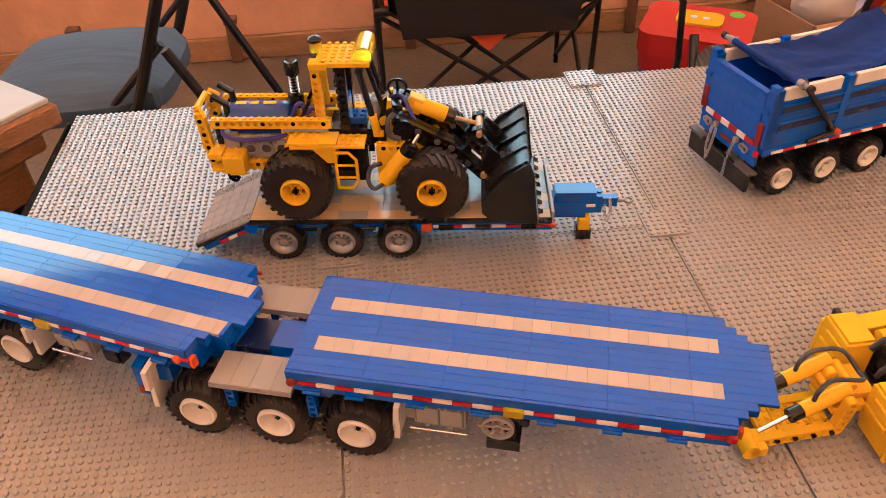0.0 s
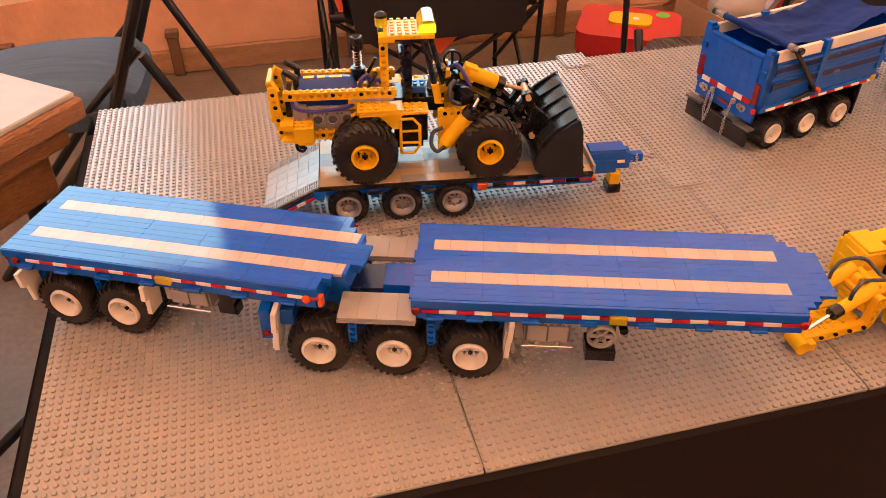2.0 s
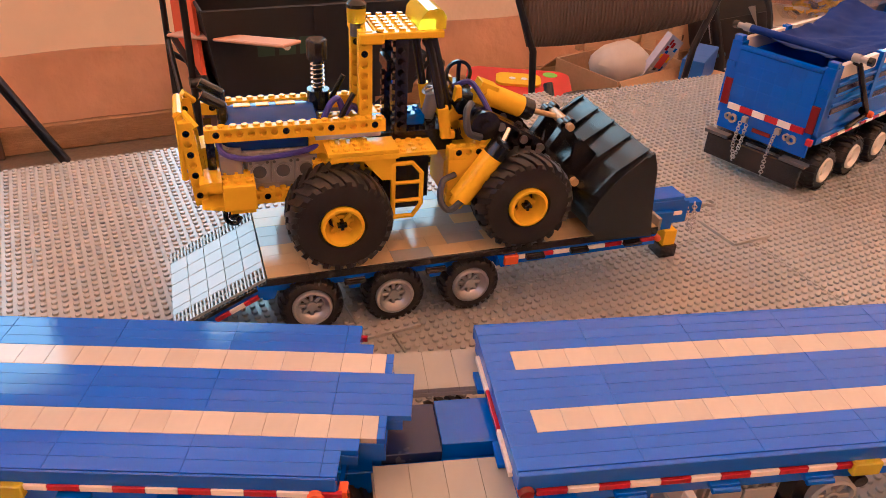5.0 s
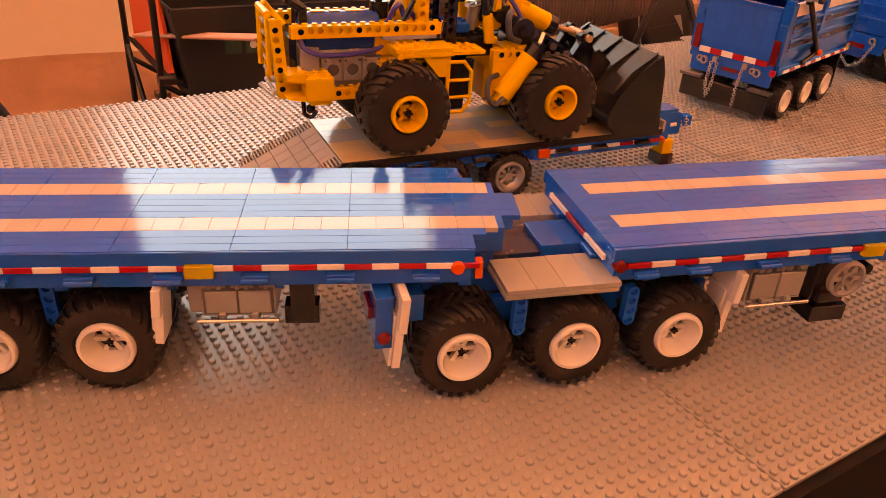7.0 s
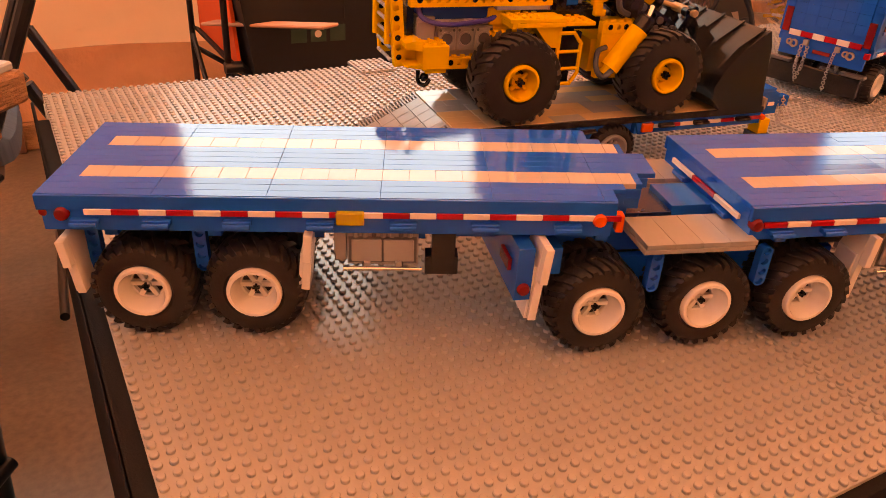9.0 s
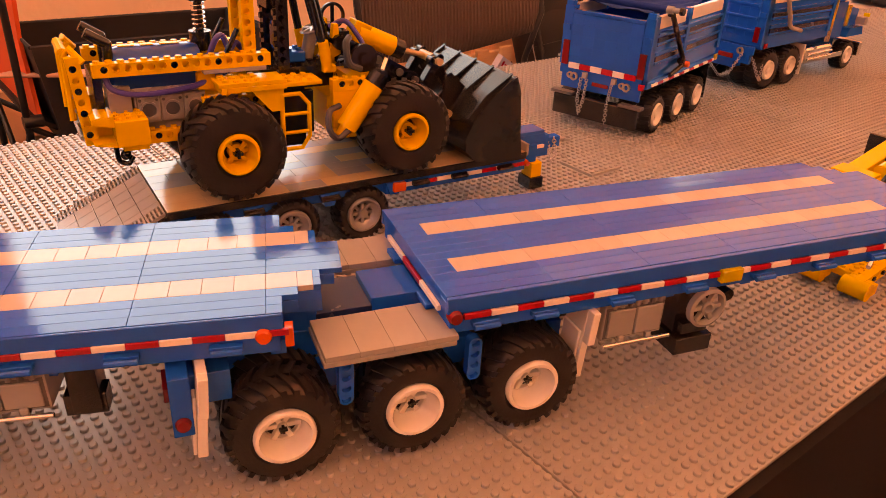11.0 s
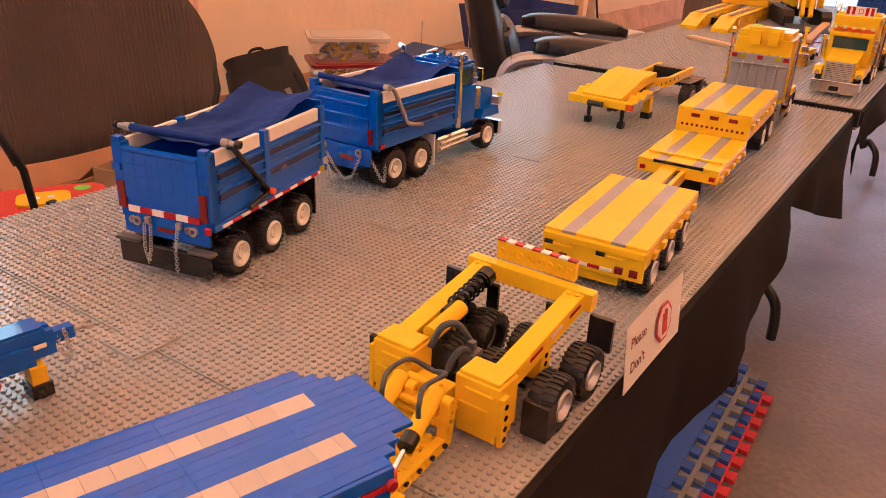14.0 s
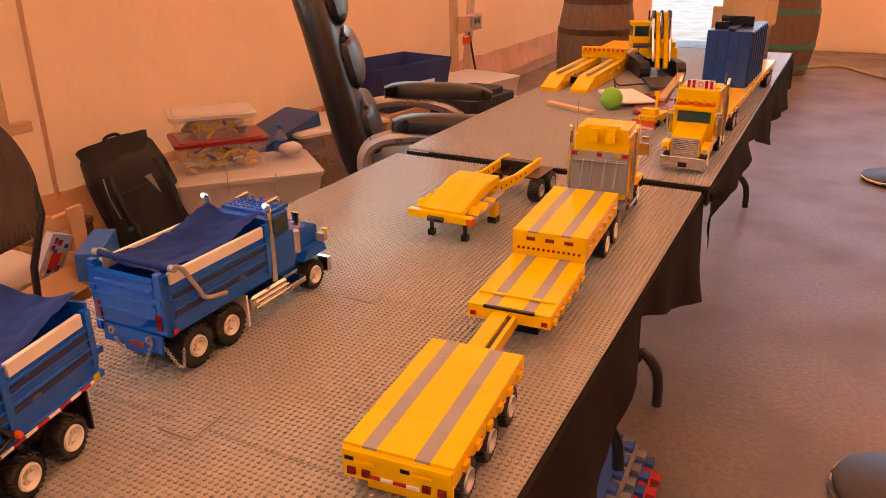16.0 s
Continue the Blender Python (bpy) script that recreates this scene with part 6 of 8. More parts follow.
for k in range(4):
    part("arm_plate", Mesh().box(-0.09 + 0.016 * k, -0.0745 + 0.016 * k, 0.028, 0.064, 0.006 + 0.0012 * (k % 2), 0.0125 + 0.0012 * (k % 2), 0.0004).studs(-0.09 + 0.016 * k, 2, 0.03, 4, 0.0125 + 0.0012 * (k % 2)), YELLOW, jp)
for y in (0.026, 0.06):
    for k in range(4):
        part("pin", Mesh().cyl((-0.03 - 0.016 * k, y - 0.0005, 0.0125 - 0.001 * k), (-0.03 - 0.016 * k, y + 0.012, 0.0125 - 0.001 * k), 0.0022, 10), BLACK, jp)
for z in (0.022, 0.03, 0.038):
    part("neck_pin", Mesh().cyl((-0.028, 0.05, z), (-0.028, 0.072, z), 0.0034, 12), YELLOW, jp)
for y in (0.018, 0.056):
    part("foot", Mesh().cyl((-0.104, y, 0.0082), (-0.104, y + 0.022, 0.0082), 0.0078, 14).box(-0.104, -0.09, y, y + 0.022, 0.003, 0.0125), YELLOW, jp)

# ---- yellow gooseneck section set aside on the table ----
gn = thing("gooseneck_section", pose(1.778, 0.314, Z0, 0, 0, -2), "yellow plastic brick gooseneck section standing on black legs", "toy trailer")
GW = 0.13
part("front_bar", Mesh().box(0.0, 0.014, 0.0, GW, 0.044, 0.058, 0.0006), YELLOW, gn)
part("roller", Mesh().cyl((-0.004, 0.055, 0.048), (-0.004, 0.085, 0.048), 0.0055), BLACK, gn)
part("corner_lamp", Mesh().box(-0.001, 0.01, -0.002, 0.01, 0.045, 0.056), ORANGE, gn)
sl = Mesh()
sl.prism([(0.006, 0.058), (0.12, 0.088), (0.165, 0.091), (0.165, 0.076), (0.12, 0.072), (0.006, 0.052)], 0.022, GW - 0.022)
part("sloped_deck", sl, YELLOW, gn)
for k in range(7):
    m = Matrix.Translation((0.01 + 0.0, 0.024 + k * 0.0117, 0.0593)) @ Matrix.Rotation(radians(-14.7), 4, "Y")
    part("deck_tile", Mesh().box(0, 0.114, 0.0001, 0.0116, 0.0002, 0.003, 0.0002), YELLOW, gn, at=m)
for y in (0.002, GW - 0.02):
    part("side_panel", Mesh().prism([(0.02, 0.05), (0.15, 0.068), (0.15, 0.062), (0.02, 0.046)], y, y + 0.018), GREY, gn)
    for k in range(3):
        part("bracket", Mesh().prism([(0.03 + 0.03 * k, 0.054), (0.045 + 0.03 * k, 0.066), (0.048 + 0.03 * k, 0.06)], y, y + 0.02), YELLOW, gn)
for y in (0.02, GW - 0.036):
    part("leg", Mesh().box(0.145, 0.16, y, y + 0.014, 0.012, 0.066), YELLOW, gn)
    part("leg_foot", Mesh().box(0.143, 0.162, y - 0.002, y + 0.016, 0.0, 0.0118), BLACK, gn)
    part("frame_rail", Mesh().prism([(0.16, 0.056), (0.26, 0.05), (0.385, 0.056), (0.39, 0.072), (0.26, 0.068), (0.16, 0.078)], y + 0.004, y + 0.012), YELLOW, gn)
    for k in range(6):
        hole_dots(gn, Matrix.Translation((0.18 + 0.024 * k, y + 0.008, 0.061)), 1, 0, 0.0084)
    for x in (0.31, 0.375):
        wheel(gn, x, -0.01 if y < 0.05 else GW + 0.01, 0.0247, JT, JR, WH, y > 0.05)
part("cross_member", Mesh().box(0.2, 0.21, 0.03, GW - 0.03, 0.058, 0.066), BLACK, gn)
part("rear_plate", Mesh().box(0.34, 0.36, 0.03, GW - 0.03, 0.05, 0.072).box(0.3, 0.395, -0.004, GW + 0.004, 0.0496, 0.0525), BLACK, gn)
for y in (0.024, GW - 0.036):
    part("front_foot", Mesh().box(0.03, 0.042, y, y + 0.012, 0.0, 0.012).box(0.033, 0.039, y + 0.003, y + 0.009, 0.012, 0.056), BLACK, gn)


# ---- paper sign at the table edge ----
def words(text, size, material, parent, at, name="lettering"):
    cu = bpy.data.curves.new(name, "FONT")
    cu.body, cu.size, cu.extrude = text, size, 0.00015
    cu.align_x = "LEFT"
    tmp = bpy.data.objects.new(name, cu)
    scene.collection.objects.link(tmp)
    me = bpy.data.meshes.new_from_object(tmp.evaluated_get(bpy.context.evaluated_depsgraph_get()))
    bpy.data.objects.remove(tmp)
    me.materials.clear()
    me.materials.append(material)
    return part(name, me, None, parent, at=at)


sg = thing("paper_sign", pose(0.972, -0.0125, TOP - 0.001, -6, 0, 0), "white paper sign with red stop symbol leaning at the table edge", "sign")
card = Mesh()
v = []
for i in range(13):
    for j in range(7):
        u, w = i / 12, j / 6
        v.append((0.144 * u + 0.004 * w, 0.0015 * math.sin(math.pi * u), 0.064 * w - 0.002 * math.sin(math.pi * u) * (1 - w)))
f = [(i * 7 + j, (i + 1) * 7 + j, (i + 1) * 7 + j + 1, i * 7 + j + 1) for i in range(12) for j in range(6)]
card.add(v + [(a, b + 0.0006, c) for a, b, c in v], f + [tuple(q + 91 for q in p[::-1]) for p in f])
part("card", card, PAPER, sg)
words("Please", 0.0148, SIGNINK, sg, pose(0.012, -0.0008, 0.04, 90, 0, 0))
words("Don't", 0.0148, SIGNINK, sg, pose(0.012, -0.0008, 0.016, 90, 0, 0))
SM = pose(0.096, -0.0006, 0.032, 90, 0, 0)
for rad, h, tone, word in ((0.021, 0.0004, SIGNRED, "stop_symbol"), (0.0178, 0.0007, PAPER, "symbol_inner")):
    oc = [(rad * math.cos(a), rad * math.sin(a)) for a in [math.pi / 8 + math.pi / 4 * k for k in range(8)]]
    part(word, Mesh().prism(oc, -0.0002, h, "z", SM), tone, sg)
palm = Mesh().box(-0.0065, 0.0065, -0.012, 0.002, 0.0008, 0.0012, 0.0002, SM)
for k, h in enumerate((0.01, 0.0135, 0.012)):
    palm.box(-0.0065 + 0.0046 * k, -0.0028 + 0.0046 * k, 0.001, h, 0.0008, 0.0012, 0.0002, SM)
part("palm_shape", palm, SIGNRED, sg)


# ---- vehicles and clutter on the second table ----
Z2 = TOP + 0.009 + 0.0018
rg = thing("container_truck", pose(2.405, 0.065, Z2, 0, 0, 180), "yellow plastic brick semi truck with silver grille and load sign", "toy truck")
# local x runs backwards from the bumper, so parts lie at negative x


def rx(a, b):
    return -b, -a


part("bumper", Mesh().box(*rx(0, 0.012), -0.052, 0.052, 0.008, 0.036, 0.001), CHROME, rg)
part("plate_bar", Mesh().box(0.0001, 0.002, -0.01, 0.01, 0.014, 0.024), BLACK, rg)
gr = part("grille", Mesh().box(*rx(0.012, 0.02), -0.03, 0.03, 0.036, 0.078), SILVER, rg)
for k in range(9):
    part("slat", Mesh().box(-0.012, -0.0105, -0.027, 0.027, 0.039 + 0.0042 * k, 0.041 + 0.0042 * k), CHROME, gr)
part("hood", Mesh().prism([(-0.095, 0.036), (-0.02, 0.036), (-0.02, 0.08), (-0.095, 0.096)], -0.034, 0.034), YELLOW, rg)
for y in (-0.045, 0.045):
    part("fender", Mesh().prism([(-0.075, 0.046), (-0.012, 0.046), (-0.018, 0.064), (-0.06, 0.064)], y - 0.009, y + 0.009), YELLOW, rg)
    part("headlight", Mesh().cyl((-0.012, y, 0.05), (-0.006, y, 0.05), 0.006), CLEAR, rg)
cbm = part("cab", Mesh().box(*rx(0.095, 0.19), -0.048, 0.048, 0.04, 0.132, 0.001).box(*rx(0.085, 0.11), -0.048, 0.048, 0.128, 0.137), YELLOW, rg)
part("windscreen", Mesh().box(-0.0949, -0.0935, -0.038, 0.038, 0.099, 0.125), GLASSY, cbm)
part("sleeper", Mesh().box(*rx(0.12, 0.21), -0.05, 0.05, 0.132, 0.172, 0.002), YELLOW, rg)
part("light_bar", Mesh().box(*rx(0.098, 0.108), -0.044, 0.044, 0.138, 0.146), ORANGE, rg)
sn = part("load_sign", Mesh().box(*rx(0.135, 0.14), -0.033, 0.033, 0.172, 0.192), WHITE, rg)
for y in (-0.026, -0.0145, 0.0145, 0.026):
    part("stripe", Mesh().box(-0.135, -0.1342, y - 0.0035, y + 0.0035, 0.173, 0.191), RED, sn)
words("D", 0.018, SIGNRED, sn, pose(-0.1338, 0.006, 0.1755, 90, 0, 90) @ pose(-0.011, 0, 0))
for y in (-0.056, 0.056):
    part("exhaust_pipe", Mesh().cyl((-0.2, y, 0.05), (-0.2, y, 0.15), 0.006).curve([(-0.2, y, 0.15), (-0.2, y, 0.178), (-0.212, y, 0.186)], 0.004), CHROME, rg)
    part("air_cleaner", Mesh().cyl((-0.1, y, 0.07), (-0.1, y, 0.115), 0.008), CHROME, rg)
    part("antenna", Mesh().cyl((-0.13, y, 0.13), (-0.13, y, 0.215), 0.0008, 6), CLEAR, rg)
for x in (0.045, 0.24, 0.3):
    wheel(rg, -x, -0.05, 0.0247, DT, DR, WH)
    wheel(rg, -x, 0.05, 0.0247, DT, DR, WH, True)
part("chassis", Mesh().box(*rx(0.02, 0.34), -0.022, 0.022, 0.026, 0.042), DKGREY, rg)

fl = thing("container_trailer", pose(2.69, 0.03, Z2, 0, 0, -1.5), "long yellow plastic brick trailer carrying a blue container", "toy trailer")
part("deck", Mesh().box(0.0, 1.15, -0.01, 0.125, 0.056, 0.072).box(0.0, 0.3, 0.0, 0.115, 0.044, 0.056), YELLOW, fl)
for k in range(14):
    part("side_clip", Mesh().box(0.02 + 0.08 * k, 0.04 + 0.08 * k, -0.0145, -0.0102, 0.058, 0.068), YELLOW, fl)
for x in (0.2, 0.26, 0.95, 1.01, 1.07):
    wheel(fl, x, -0.012, 0.0247, JT, JR, WH)
    wheel(fl, x, 0.127, 0.0247, JT, JR, WH, True)
ct = thing("cargo_container", pose(3.17, 0.022, Z2 + 0.0722, 0, 0, -1.5), "blue ribbed plastic brick container on the yellow trailer", "toy container")
CONT = plastic("container blue", (0.003, 0.05, 0.24), 0.3)
part("body", Mesh().box(0.0, 0.36, 0.0, 0.132, 0.0, 0.168, 0.001), CONT, ct)
for k in range(4):
    part("end_panel", Mesh().box(-0.003, 0.0, 0.004 + 0.032 * k, 0.031 + 0.032 * k, 0.006, 0.08), CONT, ct)
    part("end_panel", Mesh().box(-0.003, 0.0, 0.004 + 0.032 * k, 0.031 + 0.032 * k, 0.085, 0.162), CONT, ct)
for k in range(7):
    part("side_rib", Mesh().box(0.01 + 0.051 * k, 0.022 + 0.051 * k, -0.006, 0.0, 0.004, 0.164), CONT, ct)
part("top_rail", Mesh().box(0.0, 0.2, 0.05, 0.07, 0.1682, 0.176).box(0.05, 0.06, 0.08, 0.12, 0.1682, 0.19).box(0.16, 0.17, 0.02, 0.12, 0.1682, 0.2), BLACK, ct)
for k in range(3):
    tb = solid("tan_container", Mesh().box(0, 0.16, 0, 0.13, 0, 0.11, 0.002).box(0.01, 0.15, -0.003, 0.0, 0.01, 0.1), TAN, "tan plastic brick container stacked on the far table end", "toy container", pose(4.0 + 0.25 * k, 0.06 + 0.07 * k, Z2 + (0.17 if k < 2 else 0.1), 0, 0, 8 * k - 10), "tan containers")
    solid("container_stand", Mesh().box(0.01, 0.15, 0.01, 0.12, 0, (0.17 if k < 2 else 0.1), 0.001), DKGREY, "dark plastic brick stand under a tan container", "toy stand", pose(4.0 + 0.25 * k, 0.06 + 0.07 * k, Z2, 0, 0, 8 * k - 10), "container stands")

# tracked crane
cr = thing("crawler_crane", pose(3.79, 0.43, Z2, 0, 0, 205), "yellow plastic brick crawler crane with black tracks and folded boom", "toy crane")
for y in (-0.085, 0.05):
    part("track", Mesh().prism([(-0.14, 0.02), (-0.12, 0.0), (0.12, 0.0), (0.14, 0.02), (0.14, 0.04), (0.12, 0.06), (-0.12, 0.06), (-0.14, 0.04)], y, y + 0.038), RUBBER, cr)
part("body", Mesh().box(-0.1, 0.06, -0.045, 0.07, 0.066, 0.11, 0.003).box(-0.1, 0.06, -0.04, 0.06, 0.11, 0.1298, 0.003).box(-0.12, -0.05, -0.06, 0.06, 0.13, 0.165, 0.002), YELLOW, cr)
part("turntable", Mesh().cyl((0, 0, 0.03), (0, 0, 0.068), 0.05, 20), BLACK, cr)
cc_ = part("cab", Mesh().box(0.02, 0.09, -0.115, -0.05, 0.11, 0.2, 0.002), YELLOW, cr)
part("window", Mesh().box(0.0901, 0.0915, -0.109, -0.056, 0.155, 0.192), GLASSY, cc_)
for y in (-0.03, 0.0):
    bm_ = Mesh()
    beam(bm_, (0.02, y, 0.13), (0.1, y, 0.235), 0.016, 0.022)
    part("boom", bm_, YELLOW, cr)
    bm_ = Mesh()
    beam(bm_, (0.1, y, 0.235), (0.165, y, 0.05), 0.014, 0.018)
    part("stick", bm_, YELLOW, cr)
part("ram", Mesh().cyl((0.06, -0.015, 0.14), (0.115, -0.015, 0.2), 0.008), SILVER, cr)
part("pipe", Mesh().cyl((-0.07, 0.03, 0.165), (-0.07, 0.03, 0.225), 0.005).cyl((-0.04, -0.03, 0.165), (-0.04, -0.03, 0.24), 0.003), BLACK, cr)

part("roof_plate", Mesh().box(-0.118, -0.052, -0.056, 0.056, 0.1652, 0.1684).studs(-0.116, 8, -0.056, 14, 0.1684), YELLOW, cr)
part("walkway", Mesh().box(-0.05, 0.018, -0.068, 0.06, 0.1302, 0.1334).studs(-0.048, 8, -0.064, 15, 0.1334), YELLOW, cr)
part("cab_roof", Mesh().box(0.016, 0.094, -0.119, -0.046, 0.2002, 0.2066).studs(0.02, 8, -0.114, 7, 0.2066), YELLOW, cc_)
part("cab_grille", Mesh().box(0.0901, 0.096, -0.112, -0.053, 0.112, 0.13, 0.001), DKGREY, cc_)
part("side_window", Mesh().box(0.03, 0.082, -0.1166, -0.1152, 0.155, 0.192), GLASSY, cc_)
for y in (-0.042, -0.015, 0.012):
    part("hose", Mesh().curve([(0.02, y, 0.14), (0.03, y, 0.19), (0.085, y, 0.245), (0.12, y, 0.235), (0.14, y, 0.15)], 0.003), BLACK, cr)
for y in (-0.046, 0.016):
    part("boom_plate", Mesh().cyl((0.1, y - 0.004, 0.235), (0.1, y + 0.004, 0.235), 0.016, 18), DKGREY, cr)
    part("stick_ram", Mesh().cyl((0.105, y, 0.22), (0.15, y, 0.1), 0.006).cyl((0.15, y, 0.1), (0.16, y, 0.07), 0.003), CHROME, cr)
part("engine_grille", Mesh().box(-0.1225, -0.1202, -0.045, 0.045, 0.075, 0.12), BLACK, cr)
for k in range(7):
    part("grille_bar", Mesh().box(-0.1245, -0.1226, -0.042, 0.042, 0.078 + 0.006 * k, 0.081 + 0.006 * k), DKGREY, cr)
for k in range(3):
    part("rail_post", Mesh().cyl((-0.11 + 0.06 * k, -0.066, 0.13), (-0.11 + 0.06 * k, -0.066, 0.155 + 0.03 * (k == 0)), 0.0018, 8), BLACK, cr)
# more of the container truck
part("sleeper_roof", Mesh().box(*rx(0.145, 0.205), -0.046, 0.046, 0.1722, 0.1754).studs(-0.204, 7, -0.044, 11, 0.1754), YELLOW, rg)
for y in (-0.04, -0.02, 0.0, 0.02, 0.04):
    part("roof_lamp", Mesh().cyl((-0.1, y, 0.1462), (-0.094, y, 0.1475), 0.0045), LENS, rg)
for y in (-0.056, 0.056):
    part("mirror", Mesh().box(-0.1, -0.096, y - 0.006, y + 0.006, 0.1, 0.125, 0.001).cyl((-0.098, y * 0.86, 0.112), (-0.098, y, 0.112), 0.0015, 8), CHROME, rg)

# forked lowboy at the back of the second table
fk = thing("forked_trailer", pose(3.25, 0.545, Z2, 0, 0, 0.5), "yellow plastic brick forked trailer section with grey stripes", "toy trailer")
for y in (0.0, 0.11):
    part("fork", Mesh().prism([(0.0, 0.0), (0.58, 0.0), (0.58, 0.049), (0.1, 0.045), (0.0, 0.012)], y, y + 0.06), YELLOW, fk)
    part("fork_stripe", Mesh().box(0.1, 0.5, y + 0.022, y + 0.038, 0.0492, 0.0515), PALEGREY, fk)
    for k in range(7):
        part("fork_clip", Mesh().box(0.06 + 0.075 * k, 0.085 + 0.075 * k, y - 0.005, y - 0.0002, 0.02, 0.034), YELLOW, fk)
part("cross_deck", Mesh().box(0.52, 0.66, -0.006, 0.176, 0.0502, 0.074, 0.001).box(0.515, 0.53, -0.006, 0.176, 0.074, 0.092), YELLOW, fk)
part("rear_deck", Mesh().box(0.66, 0.96, 0.01, 0.16, 0.04, 0.066, 0.001), YELLOW, fk)
for k in range(9):
    part("board_socket", Mesh().box(0.5138, 0.515, 0.002 + 0.019 * k, 0.013 + 0.019 * k, 0.078, 0.088, 0.0004), ORANGE, fk)
part("deck_plate", Mesh().box(0.532, 0.658, -0.002, 0.172, 0.0742, 0.0774).studs(0.533, 15, 0.0, 21, 0.0774), YELLOW, fk)
part("rear_plate", Mesh().box(0.67, 0.95, 0.014, 0.156, 0.0662, 0.0694).studs(0.672, 34, 0.016, 17, 0.0694), YELLOW, fk)
part("link", Mesh().box(0.15, 0.5, 0.064, 0.106, 0.006, 0.03), BLACK, fk)
for x in (0.76, 0.82, 0.88):
    wheel(fk, x, -0.012, 0.0247, JT, JR)

solid("tennis_ball", Mesh().ball((0, 0, 0.035), 0.035, 24), GREEN, "lime green felt ball resting on the table", "ball", pose(3.03, 0.4, Z2))
for k, (x, y, a, ln) in enumerate(((2.93, 0.43, 62, 0.2), (3.08, 0.3, -8, 0.5), (3.16, 0.27, 4, 0.55))):
    solid("wooden_stick", Mesh().box(0, ln, -0.014, 0.014, 0, 0.012, 0.002), PALEWOOD, "flat pale wooden stick lying on the table", "stick", pose(x, y, Z2 + (0.0 if k < 2 else 0.013), 0, 0, a), "wooden sticks")
for k, (x, y, a, mt) in enumerate(((3.0, 0.26, 10, CRIMSON), (3.2, 0.3, -18, CRIMSON), (3.42, 0.3, 22, INK), (3.12, 0.34, 35, PAPER))):
    solid("flat_packet", Mesh().prism([(0, 0), (0.2, 0.0), (0.205, 0.005), (0.2, 0.011), (0, 0.009), (-0.004, 0.004)], 0, 0.12), mt, "creased glossy packet lying flat on the table", "packet", pose(x, y - 0.06, Z2 + 0.002 + 0.004 * k, 0, 0, a), "flat packets")
sm = thing("snow_plough", pose(2.86, 0.24, Z2, 0, 0, 170), "small yellow toy plough truck with orange blade", "toy truck")
part("body", Mesh().box(-0.08, 0.03, -0.025, 0.025, 0.012, 0.032).box(-0.01, 0.02, -0.022, 0.022, 0.032, 0.05), YELLOW, sm)
part("blade", Mesh().prism([(0.045, 0.0), (0.052, 0.0), (0.048, 0.012), (0.05, 0.024), (0.044, 0.022)], -0.034, 0.034), ORANGE, sm)
part("mast", Mesh().cyl((-0.04, 0, 0.03), (-0.04, 0, 0.08), 0.004).box(-0.046, -0.034, -0.006, 0.006, 0.08, 0.092), YELLOW, sm)
for x in (-0.06, 0.0):
    for y in (-0.028, 0.022):
        part("wheel", Mesh().cyl((x, y, 0.009), (x, y + 0.006, 0.009), 0.009, 14), RUBBER, sm)
solid("spectacles", Mesh().curve([(0, 0, 0.01), (0.02, 0.03, 0.04), (0.05, 0.035, 0.01), (0.12, 0.0, 0.012), (0.2, -0.04, 0.012)], 0.003), TUBE, "black wire hook lying on the table", "wire", pose(3.35, 0.47, Z2, 0, 0, -30))

# ---- furniture and bags round the tables ----
wt = thing("work_bench", pose(-0.02, 0.746, 0, 0, 0, 140.5), "rough chipboard bench with grey laminate top beside the table", "bench")
part("top", Mesh().box(0.0, 0.62, 0.0, 0.7, 0.786, 0.795, 0.002), LAMINATE, wt)
part("board", Mesh().box(-0.008, 0.62, -0.006, 0.7, 0.752, 0.7858, 0.004), OSB, wt)
part("board", Mesh().box(0.012, 0.61, 0.02, 0.69, 0.715, 0.7518, 0.004), OSB, wt)
part("apron", Mesh().box(0.03, 0.6, 0.05, 0.68, 0.64, 0.7148, 0.006), OSB, wt)
for x, y in ((0.06, 0.08), (0.5, 0.08), (0.06, 0.6), (0.5, 0.6)):
    part("leg", Mesh().cyl((x, y, 0.64), (x + 0.03, y + 0.02, 0.0), 0.016), TUBE, wt)
for x in (0.06, 0.5):
    part("brace", Mesh().cyl((x, 0.08, 0.3), (x, 0.6, 0.25), 0.01), TUBE, wt)


def pad(ms, w, d, h, n=14, dome=0.02):
    """A rounded cushion centred at the origin: w along x, d along y."""
    v = []
    for i in range(n + 1):
        for j in range(n + 1):
            u, t = 2 * i / n - 1, 2 * j / n - 1
            su = math.copysign(abs(u) ** 0.9, u)
            r = max(abs(u), abs(t)) ** 6
            k = 1 - 0.06 * (abs(u) ** 4) * (abs(t) ** 4) * 4
            v.append((su * w / 2 * k, t * d / 2 * k, h / 2 - r * h * 0.35 + dome * (1 - u * u) * (1 - t * t)))
    m = len(v)
    f = [(i * (n + 1) + j, (i + 1) * (n + 1) + j, (i + 1) * (n + 1) + j + 1, i * (n + 1) + j + 1) for i in range(n) for j in range(n)]
    lo = [(a, b, -h / 2) for a, b, c in v]
    ms.add(v + lo, f + [tuple(q + m for q in p[::-1]) for p in f])
    rim = [i for i in range(n + 1)] + [(i + 1) * (n + 1) - 1 + 0 for i in range(1, n + 1)] + [n * (n + 1) + j for j in range(n - 1, -1, -1)] + [i * (n + 1) for i in range(n - 1, 0, -1)]
    ms.f += [(len(ms.v) - 2 * m + rim[k], len(ms.v) - 2 * m + rim[(k + 1) % len(rim)], len(ms.v) - m + rim[(k + 1) % len(rim)], len(ms.v) - m + rim[k]) for k in range(len(rim))]
    return ms


